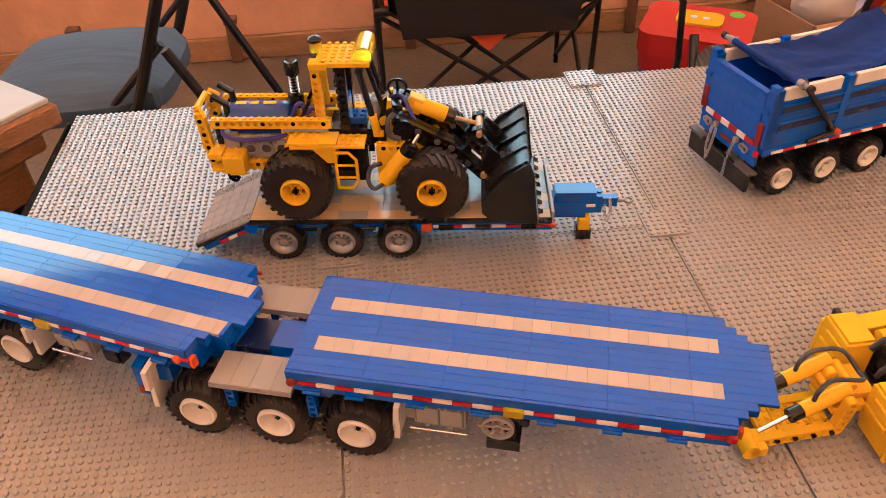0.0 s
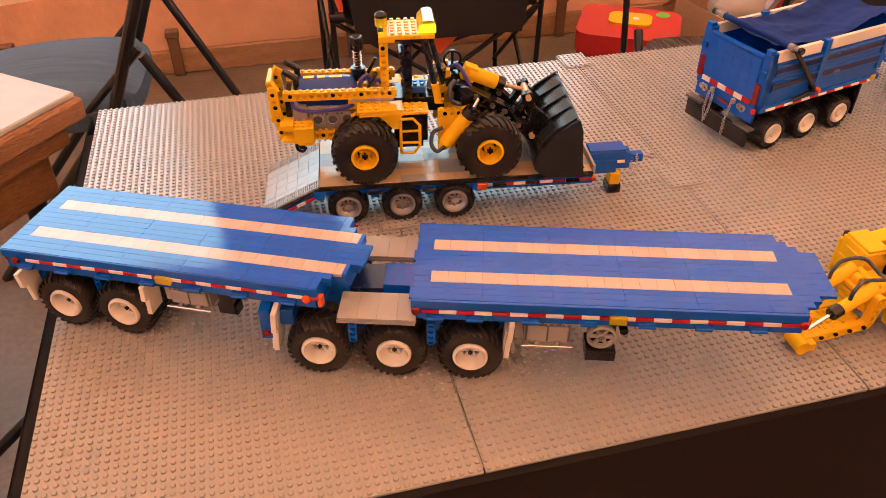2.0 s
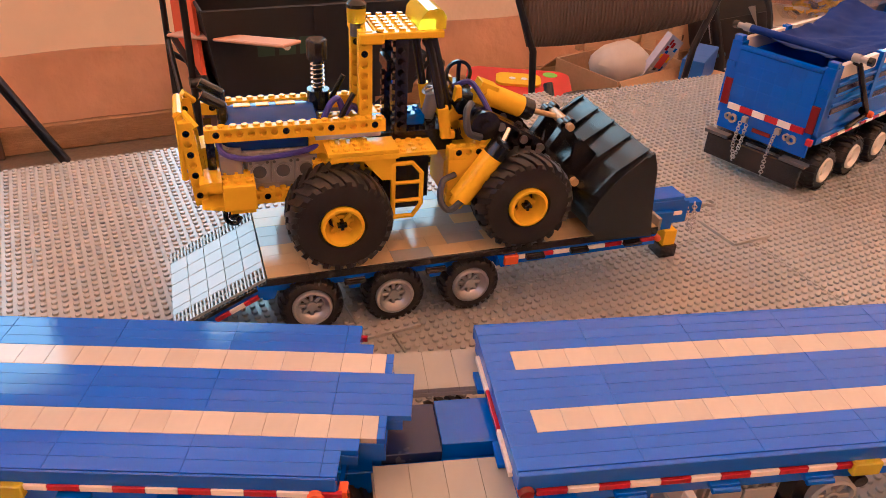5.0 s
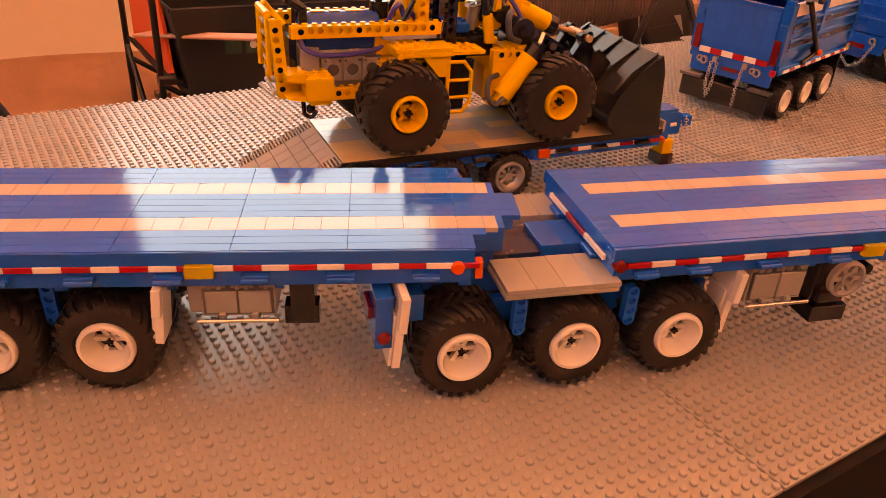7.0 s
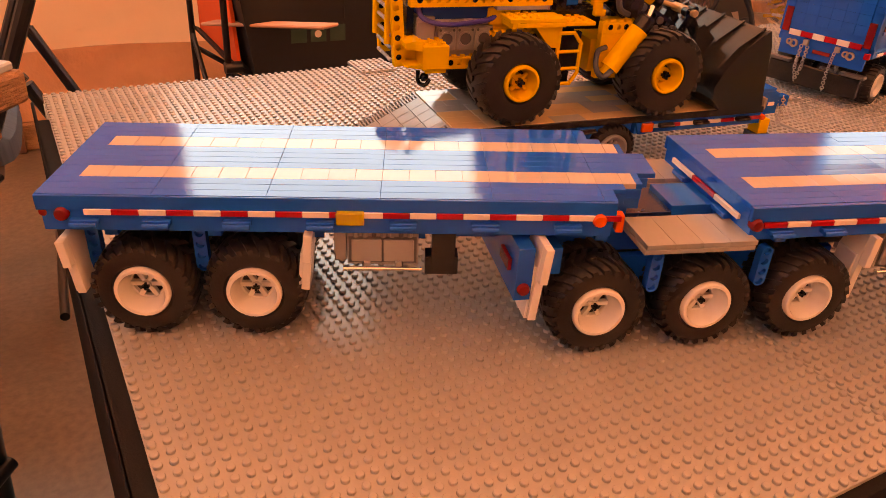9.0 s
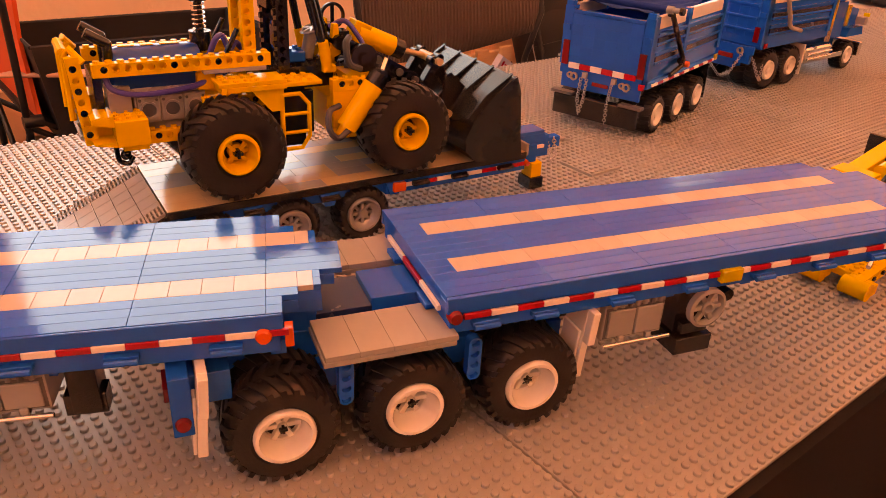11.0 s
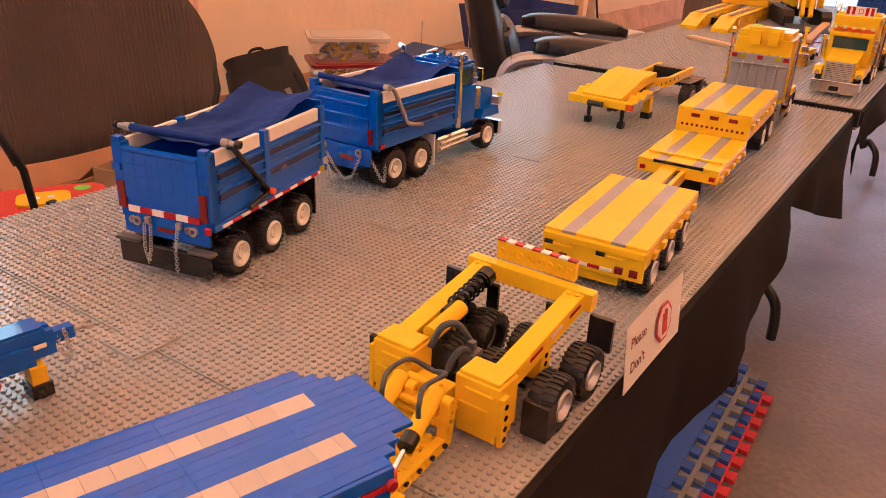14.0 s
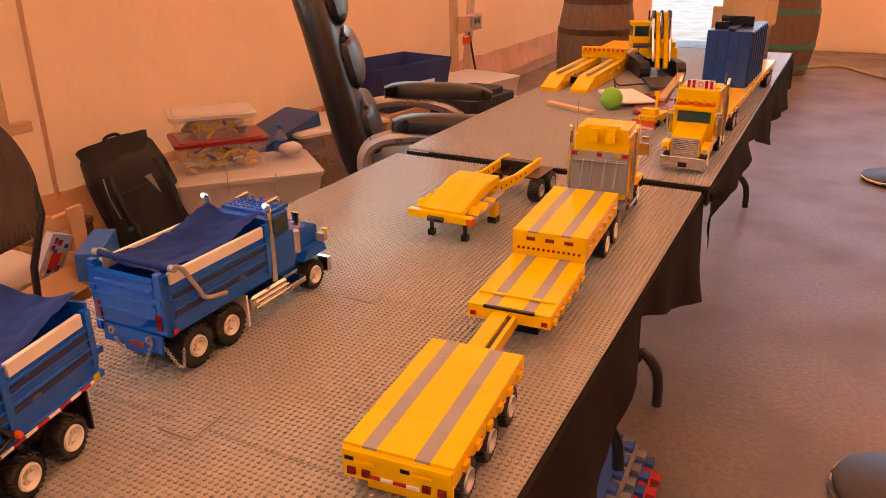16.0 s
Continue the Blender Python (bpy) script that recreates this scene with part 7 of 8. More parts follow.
fc1 = thing("folding_chair", pose(-0.26, 1.59, 0, 0, 0, 176), "black steel folding chair with blue-grey ribbed padded seat", "chair", "folding chairs")
part("seat", pad(Mesh(), 0.46, 0.44, 0.06, dome=0.045), SEAT, fc1, at=pose(0, 0, 0.435, 0, 3, 0))
part("seat_pan", Mesh().box(-0.2, 0.2, -0.2, 0.2, 0.395, 0.414, 0.006), TUBE, fc1)
for y in (-0.215, 0.215):
    part("upright", Mesh().tube([(0.2, y, 0.0), (-0.18, y, 0.45), (-0.39, y, 0.95)], 0.014, 10), TUBE, fc1)
    part("rear_leg", Mesh().tube([(-0.55, y * 0.9, 0.0), (-0.27, y * 0.95, 0.58)], 0.012, 10), TUBE, fc1)
    part("strut", Mesh().tube([(-0.27, y, 0.6), (-0.1, y * 0.95, 0.43)], 0.009, 8), TUBE, fc1)
part("cross_bar", Mesh().cyl((0.24, -0.215, 0.08), (0.24, 0.215, 0.08), 0.01).cyl((-0.25, -0.195, 0.08), (-0.25, 0.195, 0.08), 0.01), TUBE, fc1)
part("backrest", pad(Mesh(), 0.2, 0.42, 0.03, dome=0.005), SEAT, fc1, at=pose(-0.37, 0, 0.88, 0, -65, 0))

fc2 = thing("folding_chair", pose(1.461, 1.45, 0, 0, 0, 168), "folding chair with rounded brown-black cloth backrest", "chair", "folding chairs")
back = Mesh()
n1, n2 = 20, 14
v = []
for side in (0, 1):
    for i in range(n1 + 1):
        for j in range(n2 + 1):
            u, t = 2 * i / n1 - 1, j / n2
            half = 0.281 * (0.86 + 0.14 * min(1, t / 0.3)) * math.sqrt(max(0.02, 1 - 0.97 * (max(0, t - 0.3) / 0.7) ** 2.1))
            top = 0.557 + 0.44 * t + 0.035 * u * u * (1 - t) - 0.03 * u * (1 - t)
            v.append((u * half, -0.05 * (1 - u * u) + (0.028 if side else 0.0) * (1 - max(abs(u), abs(2 * t - 1)) ** 8) - 0.08 * t, top))
m_ = (n1 + 1) * (n2 + 1)
f = [(i * (n2 + 1) + j, (i + 1) * (n2 + 1) + j, (i + 1) * (n2 + 1) + j + 1, i * (n2 + 1) + j + 1) for i in range(n1) for j in range(n2)]
back.add(v, f + [tuple(q + m_ for q in p[::-1]) for p in f])
part("backrest", back, RIBBED, fc2)
for x in (-0.21, 0.21):
    part("upright", Mesh().tube([(x, -0.04, 0.0), (x, 0.0, 0.4), (x * 1.06, 0.0, 0.55), (x * 1.28, -0.01, 0.67), (x * 1.3, -0.04, 0.76), (x * 1.1, -0.07, 0.88)], 0.009, 10), TUBE, fc2)
    part("rear_leg", Mesh().tube([(x * 0.9, 0.42, 0.0), (x * 0.9, 0.04, 0.48)], 0.012, 10), TUBE, fc2)
part("seat", pad(Mesh(), 0.4, 0.4, 0.05), RIBBED, fc2, at=pose(0, 0.24, 0.45))

ARMCLOTH = mat("faded orange cloth", (0.55, 0.3, 0.2), 0.8, bump=0.2, scale=300)
# camp chair with a black fabric bin on it
cp = thing("camp_chair", pose(0.82, 2.02, 0, 0, 0, 0), "folding camp chair with orange and black cloth", "chair")
for x, s in ((-0.33, 1), (0.33, -1)):
    part("post", Mesh().cyl((x, -0.12, 0.0), (x - 0.01 * s, -0.12, 0.78 if s > 0 else 0.56), 0.009), TUBE, cp)
    part("post", Mesh().cyl((x, 0.3, 0.0), (x, 0.34, 0.86 if s > 0 else 0.56), 0.009), TUBE, cp)
    part("joint", Mesh().cyl((x - 0.015, -0.12, 0.415), (x + 0.03 * s, -0.12, 0.415), 0.016), TUBE, cp)
    part("side_leg", Mesh().cyl((x, -0.12, 0.4), (x, 0.32, 0.02), 0.008).cyl((x, 0.32, 0.4), (x, -0.12, 0.02), 0.008), TUBE, cp)
    part("front_leg", Mesh().cyl((x, -0.12, 0.4), (-x * 0.75, -0.13, 0.02), 0.008), TUBE, cp)
    part("front_leg", Mesh().cyl((x, 0.32, 0.36), (-x * 0.7, 0.05, 0.02), 0.008), TUBE, cp)
    part("leg_foot", Mesh().ball((-x * 0.75, -0.13, 0.02), 0.024, 10), BLACK, cp)
part("armrest", Mesh().box(0.0, 0.46, -0.03, 0.03, -0.004, 0.004, 0.003), ARMCLOTH, cp, at=Matrix.Translation((-0.343, 0.03, 0.5)) @ Vector((0.2, -0.41, 0.075)).to_track_quat("X", "Z").to_matrix().to_4x4())
part("armrest", Mesh().tube([(0.33, 0.34, 0.55), (0.35, 0.1, 0.565), (0.37, -0.12, 0.6)], 0.014, 8), ARMCLOTH, cp)
part("seat_cloth", Mesh().prism([(-0.33, 0.42), (-0.2, 0.34), (0.0, 0.29), (0.2, 0.34), (0.33, 0.42), (0.33, 0.43), (0.2, 0.36), (0.0, 0.31), (-0.2, 0.36), (-0.33, 0.43)], -0.12, 0.3), NYLON, cp)
part("seat_front", Mesh().prism([(-0.06, 0.325), (0.06, 0.325), (0.0, 0.27)], -0.13, -0.122), ORCLOTH, cp)
part("side_cloth", Mesh().prism([(-0.12, 0.42), (0.3, 0.42), (0.34, 0.84), (-0.1, 0.78), (-0.06, 0.6)], -0.31, -0.3, "x"), ORCLOTH, cp)
fb = thing("fabric_bin", pose(0.82, 1.99, 0.34, 0, 0, -2), "black collapsible fabric bin with printed squares on the chair", "bin")
for a in (0, 1):
    part("wall", Mesh().prism([(-0.26, 0.0), (0.26, 0.0), (0.3, 0.26), (-0.3, 0.26)], (-0.14, 0.15)[a], (-0.132, 0.158)[a]), NYLON, fb)
for s in (-1, 1):
    end = Mesh()
    end.add([(s * 0.26, -0.132, 0), (s * 0.26, 0.15, 0), (s * 0.3, 0.15, 0.26), (s * 0.3, -0.132, 0.26), (s * 0.254, -0.132, 0), (s * 0.254, 0.15, 0), (s * 0.294, 0.15, 0.26), (s * 0.294, -0.132, 0.26)],
            [(0, 1, 2, 3), (4, 7, 6, 5), (3, 2, 6, 7), (0, 4, 5, 1), (0, 3, 7, 4), (1, 5, 6, 2)])
    part("wall", end, NYLON, fb)
part("bottom", Mesh().box(-0.25, 0.25, -0.13, 0.148, 0.0, 0.008), NYLON, fb)
part("hem", Mesh().tube([(-0.3, -0.136, 0.26), (0.3, -0.136, 0.26), (0.3, 0.154, 0.26), (-0.3, 0.154, 0.26), (-0.3, -0.136, 0.26)], 0.005, 6), NYLON, fb)
for k in range(3):
    x = -0.17 + 0.055 * k
    part("printed_square", Mesh().box(x, x + 0.044, -0.1412, -0.1402, 0.14, 0.185, 0.0003), plastic("dark green print", (0.03, 0.07, 0.05), 0.6), fb)
part("printed_mark", Mesh().cyl((-0.094, -0.1425, 0.162), (-0.094, -0.1414, 0.162), 0.01, 16), PAPER, fb)
part("strap", Mesh().box(-0.02, 0.012, -0.1445, -0.141, 0.2, 0.262), NYLON, fb)


def rounded(ms, w, d, h, r=0.03, taper=1.0, seg=5, m=None):
    """A box with rounded upright corners."""
    pts = []
    for cx, cy, a0 in ((w / 2 - r, d / 2 - r, 0), (-w / 2 + r, d / 2 - r, 90), (-w / 2 + r, -d / 2 + r, 180), (w / 2 - r, -d / 2 + r, 270)):
        for k in range(seg + 1):
            a = radians(a0 + 90 * k / seg)
            pts.append((cx + r * math.cos(a), cy + r * math.sin(a)))
    n = len(pts)
    v = [(x * taper, y * taper, 0) for x, y in pts] + [(x, y, h) for x, y in pts]
    ms.add(v, [tuple(range(n))[::-1], tuple(range(n, 2 * n))] + [(i, (i + 1) % n, n + (i + 1) % n, n + i) for i in range(n)], m)
    return ms


cs = thing("tool_case", pose(1.535, 2.0, 0.13, 0, 0, -30), "red plastic carry case with yellow moulded badge on a blue box", "case")
part("case_base", rounded(Mesh(), 0.34, 0.28, 0.06, 0.05, 0.96), CASE, cs)
lid_ = part("case_lid", rounded(Mesh(), 0.35, 0.29, 0.07, 0.05, 1.0, m=pose(0, 0, 0.062)), CASE, cs)
part("badge", rounded(Mesh(), 0.15, 0.11, 0.008, 0.03, 1.0, m=pose(0.0, 0.02, 0.1322)), YELLOW, lid_)
for s in (-1, 1):
    part("badge_mark", Mesh().cyl((0.02 * s, 0.02, 0.1404), (0.02 * s, 0.02, 0.1416), 0.011, 16), PAPER, lid_)
part("sticker", Mesh().cyl((0.11, 0.1, 0.1324), (0.11, 0.1, 0.1336), 0.025, 18), GREEN, lid_)
solid("storage_tub", rounded(Mesh(), 0.36, 0.3, 0.128, 0.03, 0.94), plastic("tub blue", (0.01, 0.06, 0.25), 0.35), "blue plastic tub under the red case", "tub", pose(1.55, 2.0, 0.0, 0, 0, -24))
bx = thing("cardboard_box", pose(2.08, 2.14, 0, 0, 0, 12), "open cardboard box filled with bags and packets", "box")
for a in (-1, 1):
    part("box_side", Mesh().box(-0.2, 0.2, a * 0.15 - 0.003, a * 0.15 + 0.003, 0, 0.24), BOX, bx)
    part("box_end", Mesh().box(a * 0.2 - 0.003, a * 0.2 + 0.003, -0.147, 0.147, 0, 0.24), BOX, bx)
    part("flap", Mesh().box(-0.2, 0.2, 0, 0.1, -0.002, 0.002), BOX, bx, at=pose(0, a * 0.153, 0.24, -40 if a > 0 else 220, 0, 0))
part("box_bottom", Mesh().box(-0.197, 0.197, -0.147, 0.147, 0.0, 0.006), BOX, bx)
bagm = Mesh().ball((0, 0, 0), 0.1, 18, (1.2, 0.9, 0.75))
rnd = random.Random(3)
bagm.v = [(x + 0.012 * noise.noise(Vector((x, y, z)) * 30), y + 0.012 * noise.noise(Vector((y, z, x)) * 30), z + 0.014 * noise.noise(Vector((z, x, y)) * 30)) for x, y, z in bagm.v]
solid("plastic_bag", bagm, BINP, "crumpled translucent plastic bag in the cardboard box", "bag", pose(2.03, 2.1, 0.25))
pk = thing("snack_packet", pose(2.16, 2.04, 0.27, 20, 20, 25), "glossy multicoloured packet with red square in the box", "packet")
part("film", Mesh().prism([(-0.07, -0.09), (0.07, -0.1), (0.075, 0.09), (-0.065, 0.1)], -0.012, 0.012), plastic("pale film", (0.5, 0.5, 0.6), 0.2), pk)
rnd = random.Random(8)
for k in range(14):
    x, z = rnd.uniform(-0.06, 0.04), rnd.uniform(-0.085, 0.07)
    part("print_patch", Mesh().box(x, x + rnd.uniform(0.015, 0.03), -0.0135, -0.0122, z, z + rnd.uniform(0.012, 0.025), 0.0003), rnd.choice((RED, BLUE, YELLOW, WHITE, DKBLUE)), pk)
part("red_square", Mesh().box(-0.03, 0.03, -0.0145, -0.0136, -0.03, 0.03, 0.0003), SIGNRED, pk)
solid("bag_carton", Mesh().box(-0.12, 0.12, -0.04, 0.04, 0, 0.1, 0.002), plastic("carton blue", (0.02, 0.12, 0.45), 0.4), "blue printed carton beside the cardboard box", "carton", pose(2.3, 1.98, 0.2, 0, 0, 35))
solid("carton_stand", Mesh().box(-0.14, 0.14, -0.1, 0.1, 0, 0.1998, 0.003), BOX, "closed cardboard box under the blue carton", "box", pose(2.32, 2.0, 0.0, 0, 0, 25))

bpk = thing("backpack", pose(2.93, 2.36, 0.0, -10, -13, -24), "black nylon backpack leaning at the tent wall", "backpack")
body = Mesh()
v, f = [], []
secs = ((0.0, 0.15, 0.09), (0.06, 0.17, 0.11), (0.2, 0.175, 0.12), (0.34, 0.172, 0.115), (0.44, 0.155, 0.1), (0.485, 0.12, 0.075), (0.5, 0.05, 0.03))
for z, a, b in secs:
    for k in range(20):
        t = 2 * math.pi * k / 20
        c_, s_ = math.cos(t), math.sin(t)
        v.append((a * math.copysign(abs(c_) ** 0.6, c_), b * math.copysign(abs(s_) ** 0.6, s_) + 0.12 * z, z))
for j in range(len(secs) - 1):
    f += [(j * 20 + k, j * 20 + (k + 1) % 20, (j + 1) * 20 + (k + 1) % 20, (j + 1) * 20 + k) for k in range(20)]
f += [tuple(range(20))[::-1], tuple(range((len(secs) - 1) * 20, len(secs) * 20))]
body.add(v, f)
part("body", body, NYLON, bpk)
part("front_pocket", rounded(Mesh(), 0.24, 0.06, 0.24, 0.028, 0.95, m=pose(0.0, -0.1, 0.05, -5, 0, 0)), NYLON, bpk)
for s in (-1, 1):
    part("strap", Mesh().curve([(0.1 * s, -0.11, 0.38), (0.11 * s, -0.145, 0.28), (0.095 * s, -0.145, 0.1)], 0.012), NYLON, bpk)
part("top_flap", rounded(Mesh(), 0.3, 0.17, 0.09, 0.06, 0.86, m=pose(-0.01, 0.02, 0.4, -14, 4, 0)), NYLON, bpk)
part("side_zip", Mesh().curve([(-0.13, -0.115, 0.38), (-0.14, -0.12, 0.3), (-0.135, -0.118, 0.2)], 0.003), SILVER, bpk)
part("handle", Mesh().curve([(-0.04, 0.05, 0.475), (-0.02, 0.05, 0.51), (0.03, 0.05, 0.51), (0.05, 0.05, 0.475)], 0.007), NYLON, bpk)
part("reflective_patch", Mesh().prism([(0.02, 0.33), (0.05, 0.33), (0.055, 0.24)], -0.145, -0.142, "y"), SILVER, bpk)
part("zip_pull", Mesh().box(-0.13, -0.08, -0.136, -0.133, 0.14, 0.155), plastic("teal tab", (0.05, 0.16, 0.25), 0.5), bpk)


def bin_box(name, m, w, d, h, lid, label, fill):
    t = thing(name, m, label, "storage bin")
    part("tub", rounded(Mesh(), w, d, h, 0.03, 0.88), CLEARBIN if fill else BINP, t)
    part("rim", rounded(Mesh(), w + 0.012, d + 0.012, 0.01, 0.035, 1.0, m=pose(0, 0, h - 0.0105)), CLEARBIN if fill else BINP, t)
    part("lid", rounded(rounded(Mesh(), w + 0.02, d + 0.02, 0.014, 0.035, 1.0, m=pose(0, 0, h + 0.0005)), w - 0.03, d - 0.03, 0.006, 0.03, 1.03, m=pose(0, 0, h + 0.0146)), lid, t)
    rnd = random.Random(len(name) + int(h * 1000))
    for k in range(fill):
        x, y, z = rnd.uniform(-w / 2 + 0.06, w / 2 - 0.06), rnd.uniform(-0.82, 0.3) * d / 2, rnd.uniform(0.015, h * 0.72)
        part("toy_brick", Mesh().box(-0.024, 0.024, -0.008, 0.008, -0.006, 0.006, 0.001).box(-0.024, 0.024, -0.003, 0.003, 0.0061, 0.0075, 0.0005), rnd.choice((YELLOW, YELLOW, YELLOW, YELLOW, TAN, DKGREY, WHITE)), t, at=pose(x, y, z, rnd.uniform(-25, 25), rnd.uniform(-40, 40), rnd.uniform(-60, 60)))
    return t


BM = pose(3.36, 2.22, 0.0, 0, 0, -42)
bin_box("storage_bin", BM, 0.66, 0.44, 0.25, BINP, "large frosted storage bin on the floor", 0)
bin_box("storage_bin", BM @ pose(-0.1, 0.05, 0.2695, 0, 0, 4), 0.41, 0.28, 0.13, REDLID, "clear storage bin with dark red lid and yellow bricks", 70)
bin_box("storage_bin", BM @ pose(-0.12, 0.05, 0.4185, 0, 0, 0), 0.37, 0.25, 0.1, BINP, "small clear storage bin filled with yellow bricks", 70)
bt = thing("drink_bottle", BM @ pose(0.2, 0.1, 0.2695), "clear bottle with blue cap and label on the bin", "bottle")
part("bottle_body", Mesh().lathe([(0.0001, 0), (0.03, 0), (0.032, 0.01), (0.032, 0.1), (0.012, 0.13), (0.012, 0.14), (0.0001, 0.14)], (0, 0, 0), "z", 18), CLEAR, bt)
part("bottle_label", Mesh().cyl((0, 0, 0.03), (0, 0, 0.085), 0.0328, 18), BLUE, bt)
part("cap", Mesh().cyl((0, 0, 0.1405), (0, 0, 0.158), 0.0135, 14), BLUE, bt)
bagm2 = Mesh()
bagm2.v, bagm2.f = [(x * 0.5, y * 0.45, z * 0.42) for x, y, z in bagm.v], list(bagm.f)
solid("snack_bag", bagm2, BINP, "crumpled clear bag with orange snacks on the bin", "bag", BM @ pose(0.235, 0.06, 0.315))
bin_box("storage_bin", pose(4.15, 2.3, 0.0, 0, 0, -20), 0.6, 0.42, 0.3, BINP, "frosted storage bin behind the leather chair", 6)
bin_box("storage_bin", pose(5.35, 2.05, 0.0, 0, 0, -12), 0.85, 0.46, 0.36, BINP, "wide frosted storage bin with white lid", 0)
bin_box("storage_bin", pose(5.0, 1.62, 0.0, 0, 0, -12), 0.6, 0.4, 0.3, BINP, "frosted storage bin beside the tables", 0)
lb = thing("laptop_bag", pose(4.75, 1.66, 0.319, 0, 0, -10), "black padded laptop bag lying on the storage bin", "bag")
part("body", rounded(Mesh(), 0.46, 0.32, 0.1, 0.05, 1.03), NYLON, lb)
part("pocket", rounded(Mesh(), 0.34, 0.24, 0.03, 0.05, 1.03, m=pose(0, 0, 0.1)), NYLON, lb)
kb = thing("fabric_basket", pose(4.75, 2.2, 0.32, 0, 0, -12), "blue fabric basket with pale printed bars", "basket")
ks = Mesh()
for a, b in ((-0.2, -0.193), (0.193, 0.2)):
    ks.prism([(-0.26, 0.0), (0.26, 0.0), (0.33, 0.26), (-0.33, 0.26)], a, b)
for s in (-1, 1):
    ks.add([(s * 0.26, -0.193, 0), (s * 0.26, 0.193, 0), (s * 0.33, 0.193, 0.26), (s * 0.33, -0.193, 0.26), (s * 0.254, -0.193, 0), (s * 0.254, 0.193, 0), (s * 0.324, 0.193, 0.26), (s * 0.324, -0.193, 0.26)],
           [(0, 1, 2, 3), (4, 7, 6, 5), (3, 2, 6, 7), (0, 4, 5, 1), (0, 3, 7, 4), (1, 5, 6, 2)])
part("shell", ks.box(-0.26, 0.26, -0.2, 0.2, 0.0, 0.006), mat("blue basket cloth", (0.01, 0.025, 0.14), 0.7, bump=0.2, scale=300), kb)
for k in range(2):
    part("print_bar", Mesh().box(0.0, 0.16, -0.202, -0.2003, 0.13 - 0.04 * k, 0.15 - 0.04 * k, 0.0003), PAPER, kb)
solid("bench_box", Mesh().box(-0.36, 0.36, -0.24, 0.24, 0, 0.319, 0.004), BOX, "plain cardboard carton under the blue basket", "box", pose(4.75, 2.22, 0, 0, 0, -12))
solid("blue_crate", rounded(Mesh(), 0.5, 0.26, 0.2, 0.02, 0.96, m=pose(0, 0, 0.14, 0, -14, 0)).box(-0.2, 0.2, -0.1, 0.1, 0.0, 0.15, 0.004), plastic("crate blue", (0.01, 0.05, 0.2), 0.4), "dark blue tilted crate behind the storage bins", "crate", pose(3.86, 2.4, 0, 0, 0, -8))

# leather office chair
oc_ = thing("office_chair", pose(3.0, 1.03, 0, 0, 0, -57), "black leather office chair with silver-grey armrests", "chair")
bk_ = Mesh()
v, f = [], []
secs = ((0.5, 0.24, 0.05), (0.62, 0.26, 0.065), (0.8, 0.265, 0.06), (1.0, 0.25, 0.06), (1.15, 0.225, 0.065), (1.24, 0.16, 0.045))
for z, a, b in secs:
    for k in range(24):
        t = 2 * math.pi * k / 24
        c_, s_ = math.cos(t), math.sin(t)
        v.append((-0.24 - 0.24 * (z - 0.5) + b * math.copysign(abs(c_) ** 0.7, c_), a * math.copysign(abs(s_) ** 0.5, s_), z))
for j in range(len(secs) - 1):
    f += [(j * 24 + k, j * 24 + (k + 1) % 24, (j + 1) * 24 + (k + 1) % 24, (j + 1) * 24 + k) for k in range(24)]
f += [tuple(range(24))[::-1], tuple(range((len(secs) - 1) * 24, len(secs) * 24))]
bk_.add(v, f)
part("backrest", bk_, LEATHER, oc_)
for z in (0.66, 0.88, 1.08):
    part("back_cushion", pad(Mesh(), 0.19, 0.4, 0.05, dome=0.02), LEATHER, oc_, at=pose(-0.18 - 0.24 * (z - 0.5), 0, z + 0.02, 0, 76, 0))
part("seat", pad(Mesh(), 0.5, 0.52, 0.1, dome=0.03), LEATHER, oc_, at=pose(0.02, 0, 0.48))
for y in (-0.29, 0.29):
    part("arm_frame", Mesh().curve([(-0.22, y, 0.5), (-0.24, y, 0.62), (-0.18, y, 0.68), (0.0, y, 0.68), (0.14, y, 0.62), (0.2, y, 0.48)], 0.024, 10), SILVER, oc_)
    part("arm_pad", pad(Mesh(), 0.42, 0.09, 0.045, dome=0.012), LEATHER, oc_, at=pose(0.06, y, 0.72, 0, 4, 0))
part("pillar", Mesh().cyl((0, 0, 0.1), (0, 0, 0.44), 0.03), TUBE, oc_)
for k in range(5):
    a = 2 * math.pi * k / 5
    part("base_leg", Mesh().cyl((0, 0, 0.1), (0.3 * math.cos(a), 0.3 * math.sin(a), 0.06), 0.022).ball((0.3 * math.cos(a), 0.3 * math.sin(a), 0.03), 0.03, 10), TUBE, oc_)

# timber stand with a power outlet, barrels
es = thing("timber_stand", pose(6.0, 2.3, 0, 0, 0, 0), "leaning timber posts with outlet box and cable", "stand")
part("post", Mesh().box(-0.035, 0.035, -0.02, 0.02, 0, 2.0, 0.004), PALEWOOD, es, at=pose(-0.15, 0, 0, 0, -3, 0))
part("post", Mesh().box(-0.035, 0.035, -0.02, 0.02, 0, 2.0, 0.004), PALEWOOD, es, at=pose(0.1, 0.05, 0, 0, 8, 0))
part("cross_piece", Mesh().box(-0.18, 0.22, -0.045, -0.021, 0.62, 0.74, 0.004), PALEWOOD, es)
part("outlet_box", Mesh().box(0.0, 0.14, -0.07, -0.046, 0.65, 0.73, 0.006), GREY, es)
part("outlet", Mesh().cyl((0.04, -0.074, 0.69), (0.04, -0.07, 0.69), 0.018).cyl((0.1, -0.074, 0.69), (0.1, -0.07, 0.69), 0.018), BLACK, es)
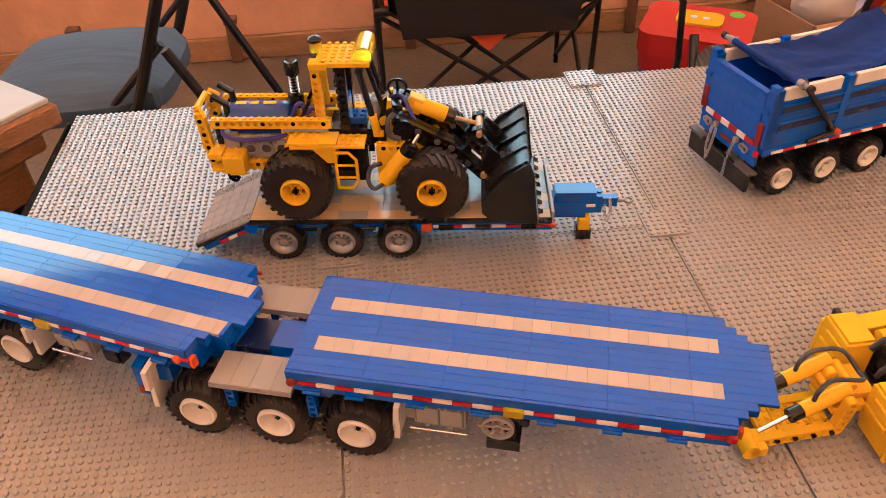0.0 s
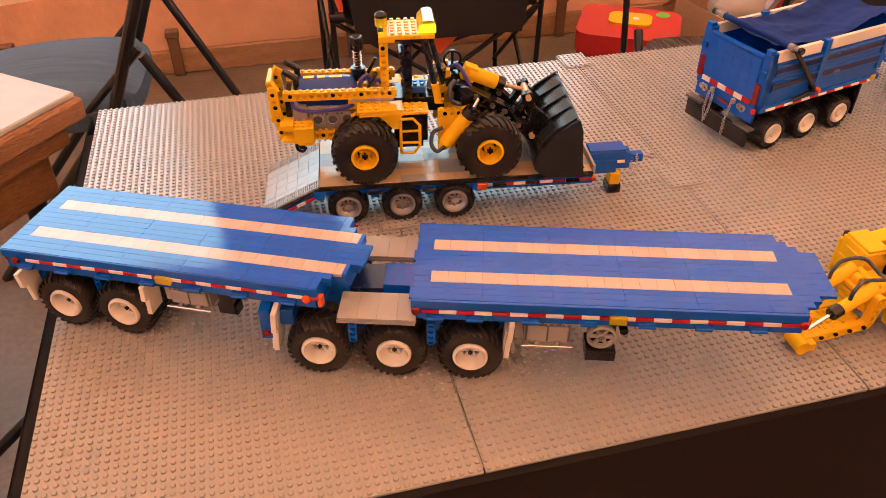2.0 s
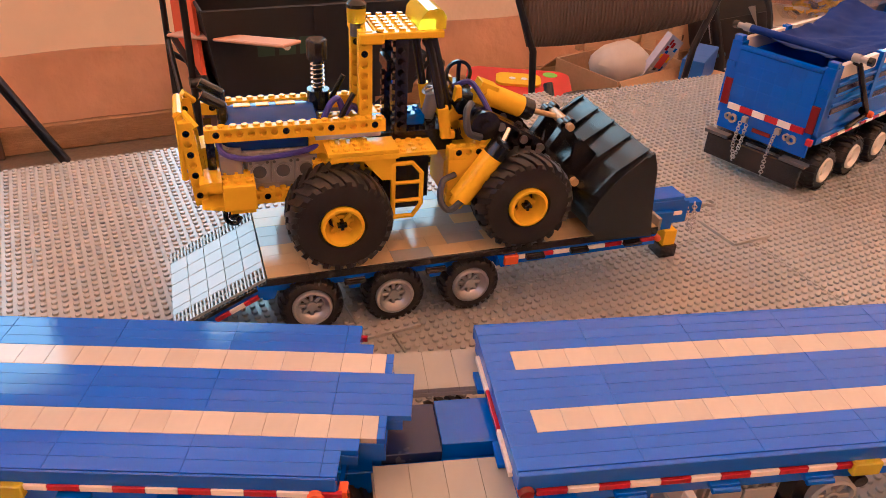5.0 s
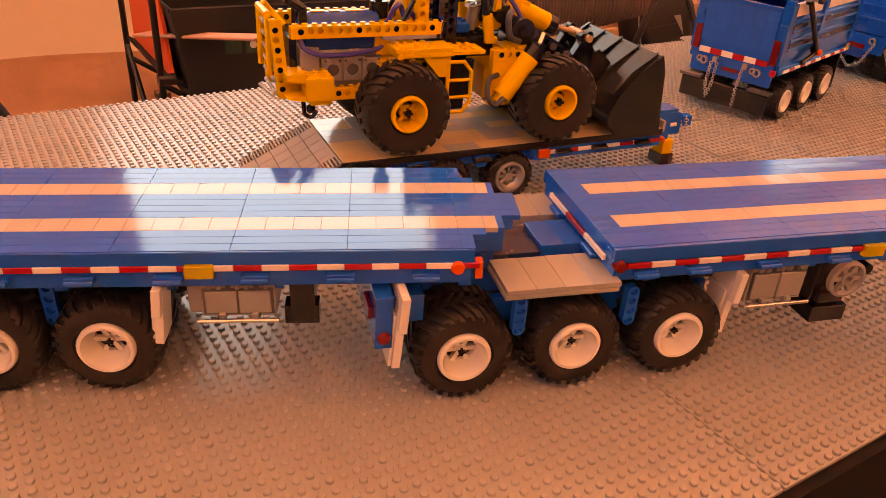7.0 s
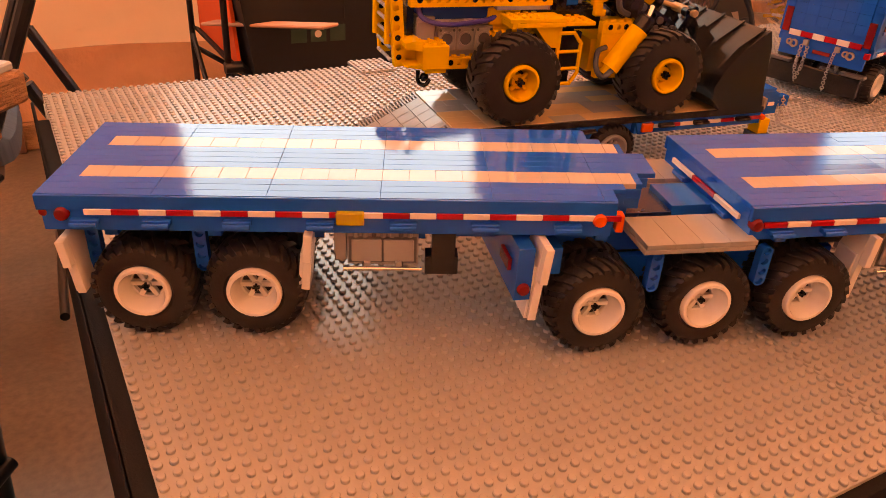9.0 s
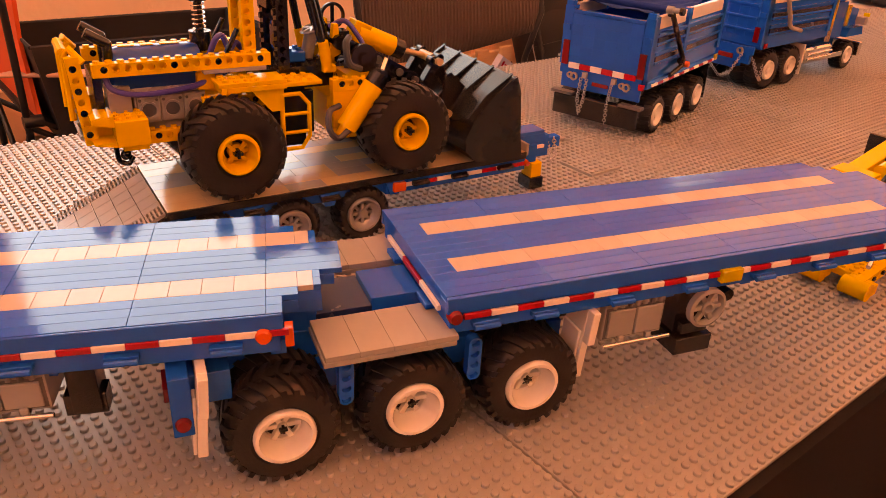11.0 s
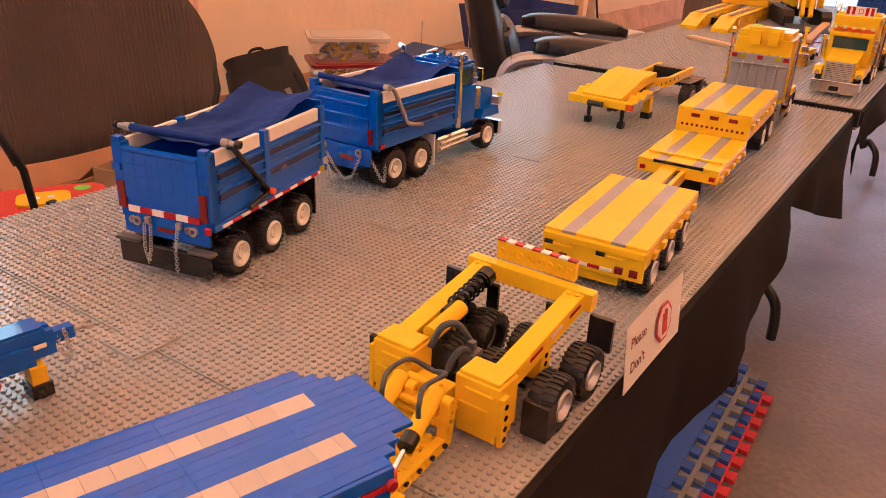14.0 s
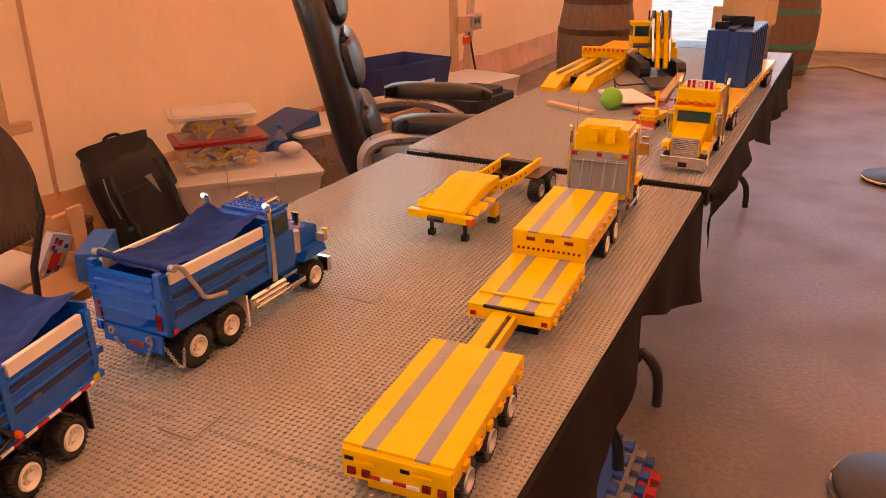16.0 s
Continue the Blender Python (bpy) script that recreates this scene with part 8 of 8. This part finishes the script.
part("cable", Mesh().curve([(-0.05, -0.06, 0.62), (0.0, -0.08, 0.4), (0.1, -0.08, 0.2), (0.2, -0.06, 0.02)], 0.008), TUBE, es)
part("adapter", Mesh().box(-0.14, -0.02, -0.07, -0.046, 0.54, 0.6, 0.006), ORANGE, es)


def barrel(x, y, hoop, label):
    t = thing("oak_barrel", pose(x, y, 0), label, "barrel", "oak barrels")
    prof = [(0.24 + 0.06 * math.sin(math.pi * k / 10), 0.9 * k / 10) for k in range(11)]
    for k in range(20):
        a0, a1 = 2 * math.pi * k / 20 + 0.004, 2 * math.pi * (k + 1) / 20 - 0.004
        v = [(r * math.cos(a), r * math.sin(a), z) for r, z in prof for a in (a0, (a0 + a1) / 2, a1)]
        v += [(0.93 * x_, 0.93 * y_, z_) for x_, y_, z_ in v]
        n_ = 33
        f = [(3 * j + i, 3 * j + i + 1, 3 * j + i + 4, 3 * j + i + 3) for j in range(10) for i in range(2)]
        ms = Mesh()
        ms.add(v, f + [tuple(q + n_ for q in p[::-1]) for p in f] + [(0, n_, n_ + 1, 1), (1, n_ + 1, n_ + 2, 2), (30, 31, n_ + 31, n_ + 30), (31, 32, n_ + 32, n_ + 31)])
        part("stave", ms, BARREL, t)
    for z in (0.08, 0.28, 0.6, 0.82):
        r = 0.242 + 0.06 * math.sin(math.pi * z / 0.9)
        part("hoop", Mesh().lathe([(r, z - 0.022), (r + 0.004, z - 0.022), (r + 0.004, z + 0.022), (r, z + 0.022)], (0, 0, 0), "z", 40), hoop, t)
    part("barrel_head", Mesh().cyl((0, 0, 0.86), (0, 0, 0.875), 0.236, 32), BARREL, t)


barrel(6.72, 1.5, HOOP, "weathered oak barrel with rusty hoops")
barrel(9.1, 0.28, HOOPG, "pale oak barrel with green painted hoop")
solid("cable", Mesh().curve([(9.4, 0.1, 0.012), (9.7, -0.25, 0.012), (9.2, -0.6, 0.012), (8.9, -0.9, 0.012), (9.3, -1.4, 0.012), (10.2, -2.0, 0.012)], 0.014), ROPE, "tan cable lying across the floor", "cable")
for x, y in ((2.44, -0.545), (5.42, -0.62)):
    t = thing("stanchion", pose(x, y, 0), "round black weighted stanchion base on the floor", "stand", "stanchions")
    part("base", Mesh().lathe([(0.0001, 0), (0.17, 0), (0.175, 0.01), (0.17, 0.028), (0.12, 0.042), (0.0001, 0.05)], (0, 0, 0), "z", 40), TUBE, t)
    part("rim", Mesh().lathe([(0.172, 0.008), (0.178, 0.012), (0.176, 0.02), (0.17, 0.024)], (0, 0, 0), "z", 40), CHROME, t)

# stack of interlocking foam mats under the table
def foam(x, y, z, shift, material, label):
    d, p, a = 0.6, 0.06, 0.022
    ms = Mesh().box(0, d, a, d, 0, 0.0118, 0.002)
    for k in range(10):
        c = p * (k + shift)
        for lo, hi in ((a + 0.001, 0.0), (d - 0.001, d + a)):
            ms.prism([(c + 0.017, lo), (c + 0.043, lo), (c + 0.047, hi), (c + 0.013, hi)], 0.0, 0.0118, "z")
    if x > 1.7:
        for k in range(10):
            c = p * k
            ms.prism([(d - 0.001, c + 0.04), (d + a, c + 0.036), (d + a, c + 0.07), (d - 0.001, c + 0.066)], 0.0, 0.0118, "z")
    solid("foam_mat", ms, material, label, "mat", pose(x, y, z, 0, 0, 1.2), "interlocking foam mats")


for k, (tone, word, dx, dy) in enumerate(((MATRED, "red", 0.0, 0.0), (MATBLUE, "blue", 0.02, 0.026), (MATGREY, "grey", 0.05, 0.05), (MATBLUE, "blue", 0.035, 0.082))):
    for i in range(3):
        foam(0.495 + 0.6 * i + dx, dy - 0.03 + 0.0126 * i, 0.012 * k, (0.0, 0.35, -0.1, 0.25)[k], tone, word + " foam floor mat with toothed edge in a stack")

# timber offcuts at the tent wall and a white paper bag under the table
tp = thing("timber_pallet", pose(2.02, 2.34, 0, 0, 0, 4), "small pale timber pallet leaning at the tent wall", "pallet")
for k in range(4):
    part("slat", Mesh().box(0.02 + 0.15 * k, 0.09 + 0.15 * k, -0.02, 0.0, 0.0, 0.3, 0.003), PALEWOOD, tp)
for z in (0.04, 0.22):
    part("rail", Mesh().box(0.0, 0.56, 0.0005, 0.03, z, z + 0.06, 0.003), PALEWOOD, tp)
solid("paper_bag", rounded(Mesh(), 0.2, 0.1, 0.22, 0.02, 0.92), PAPER, "white paper bag standing on the floor under the table", "bag", pose(2.36, 0.32, 0, 0, 0, 20))
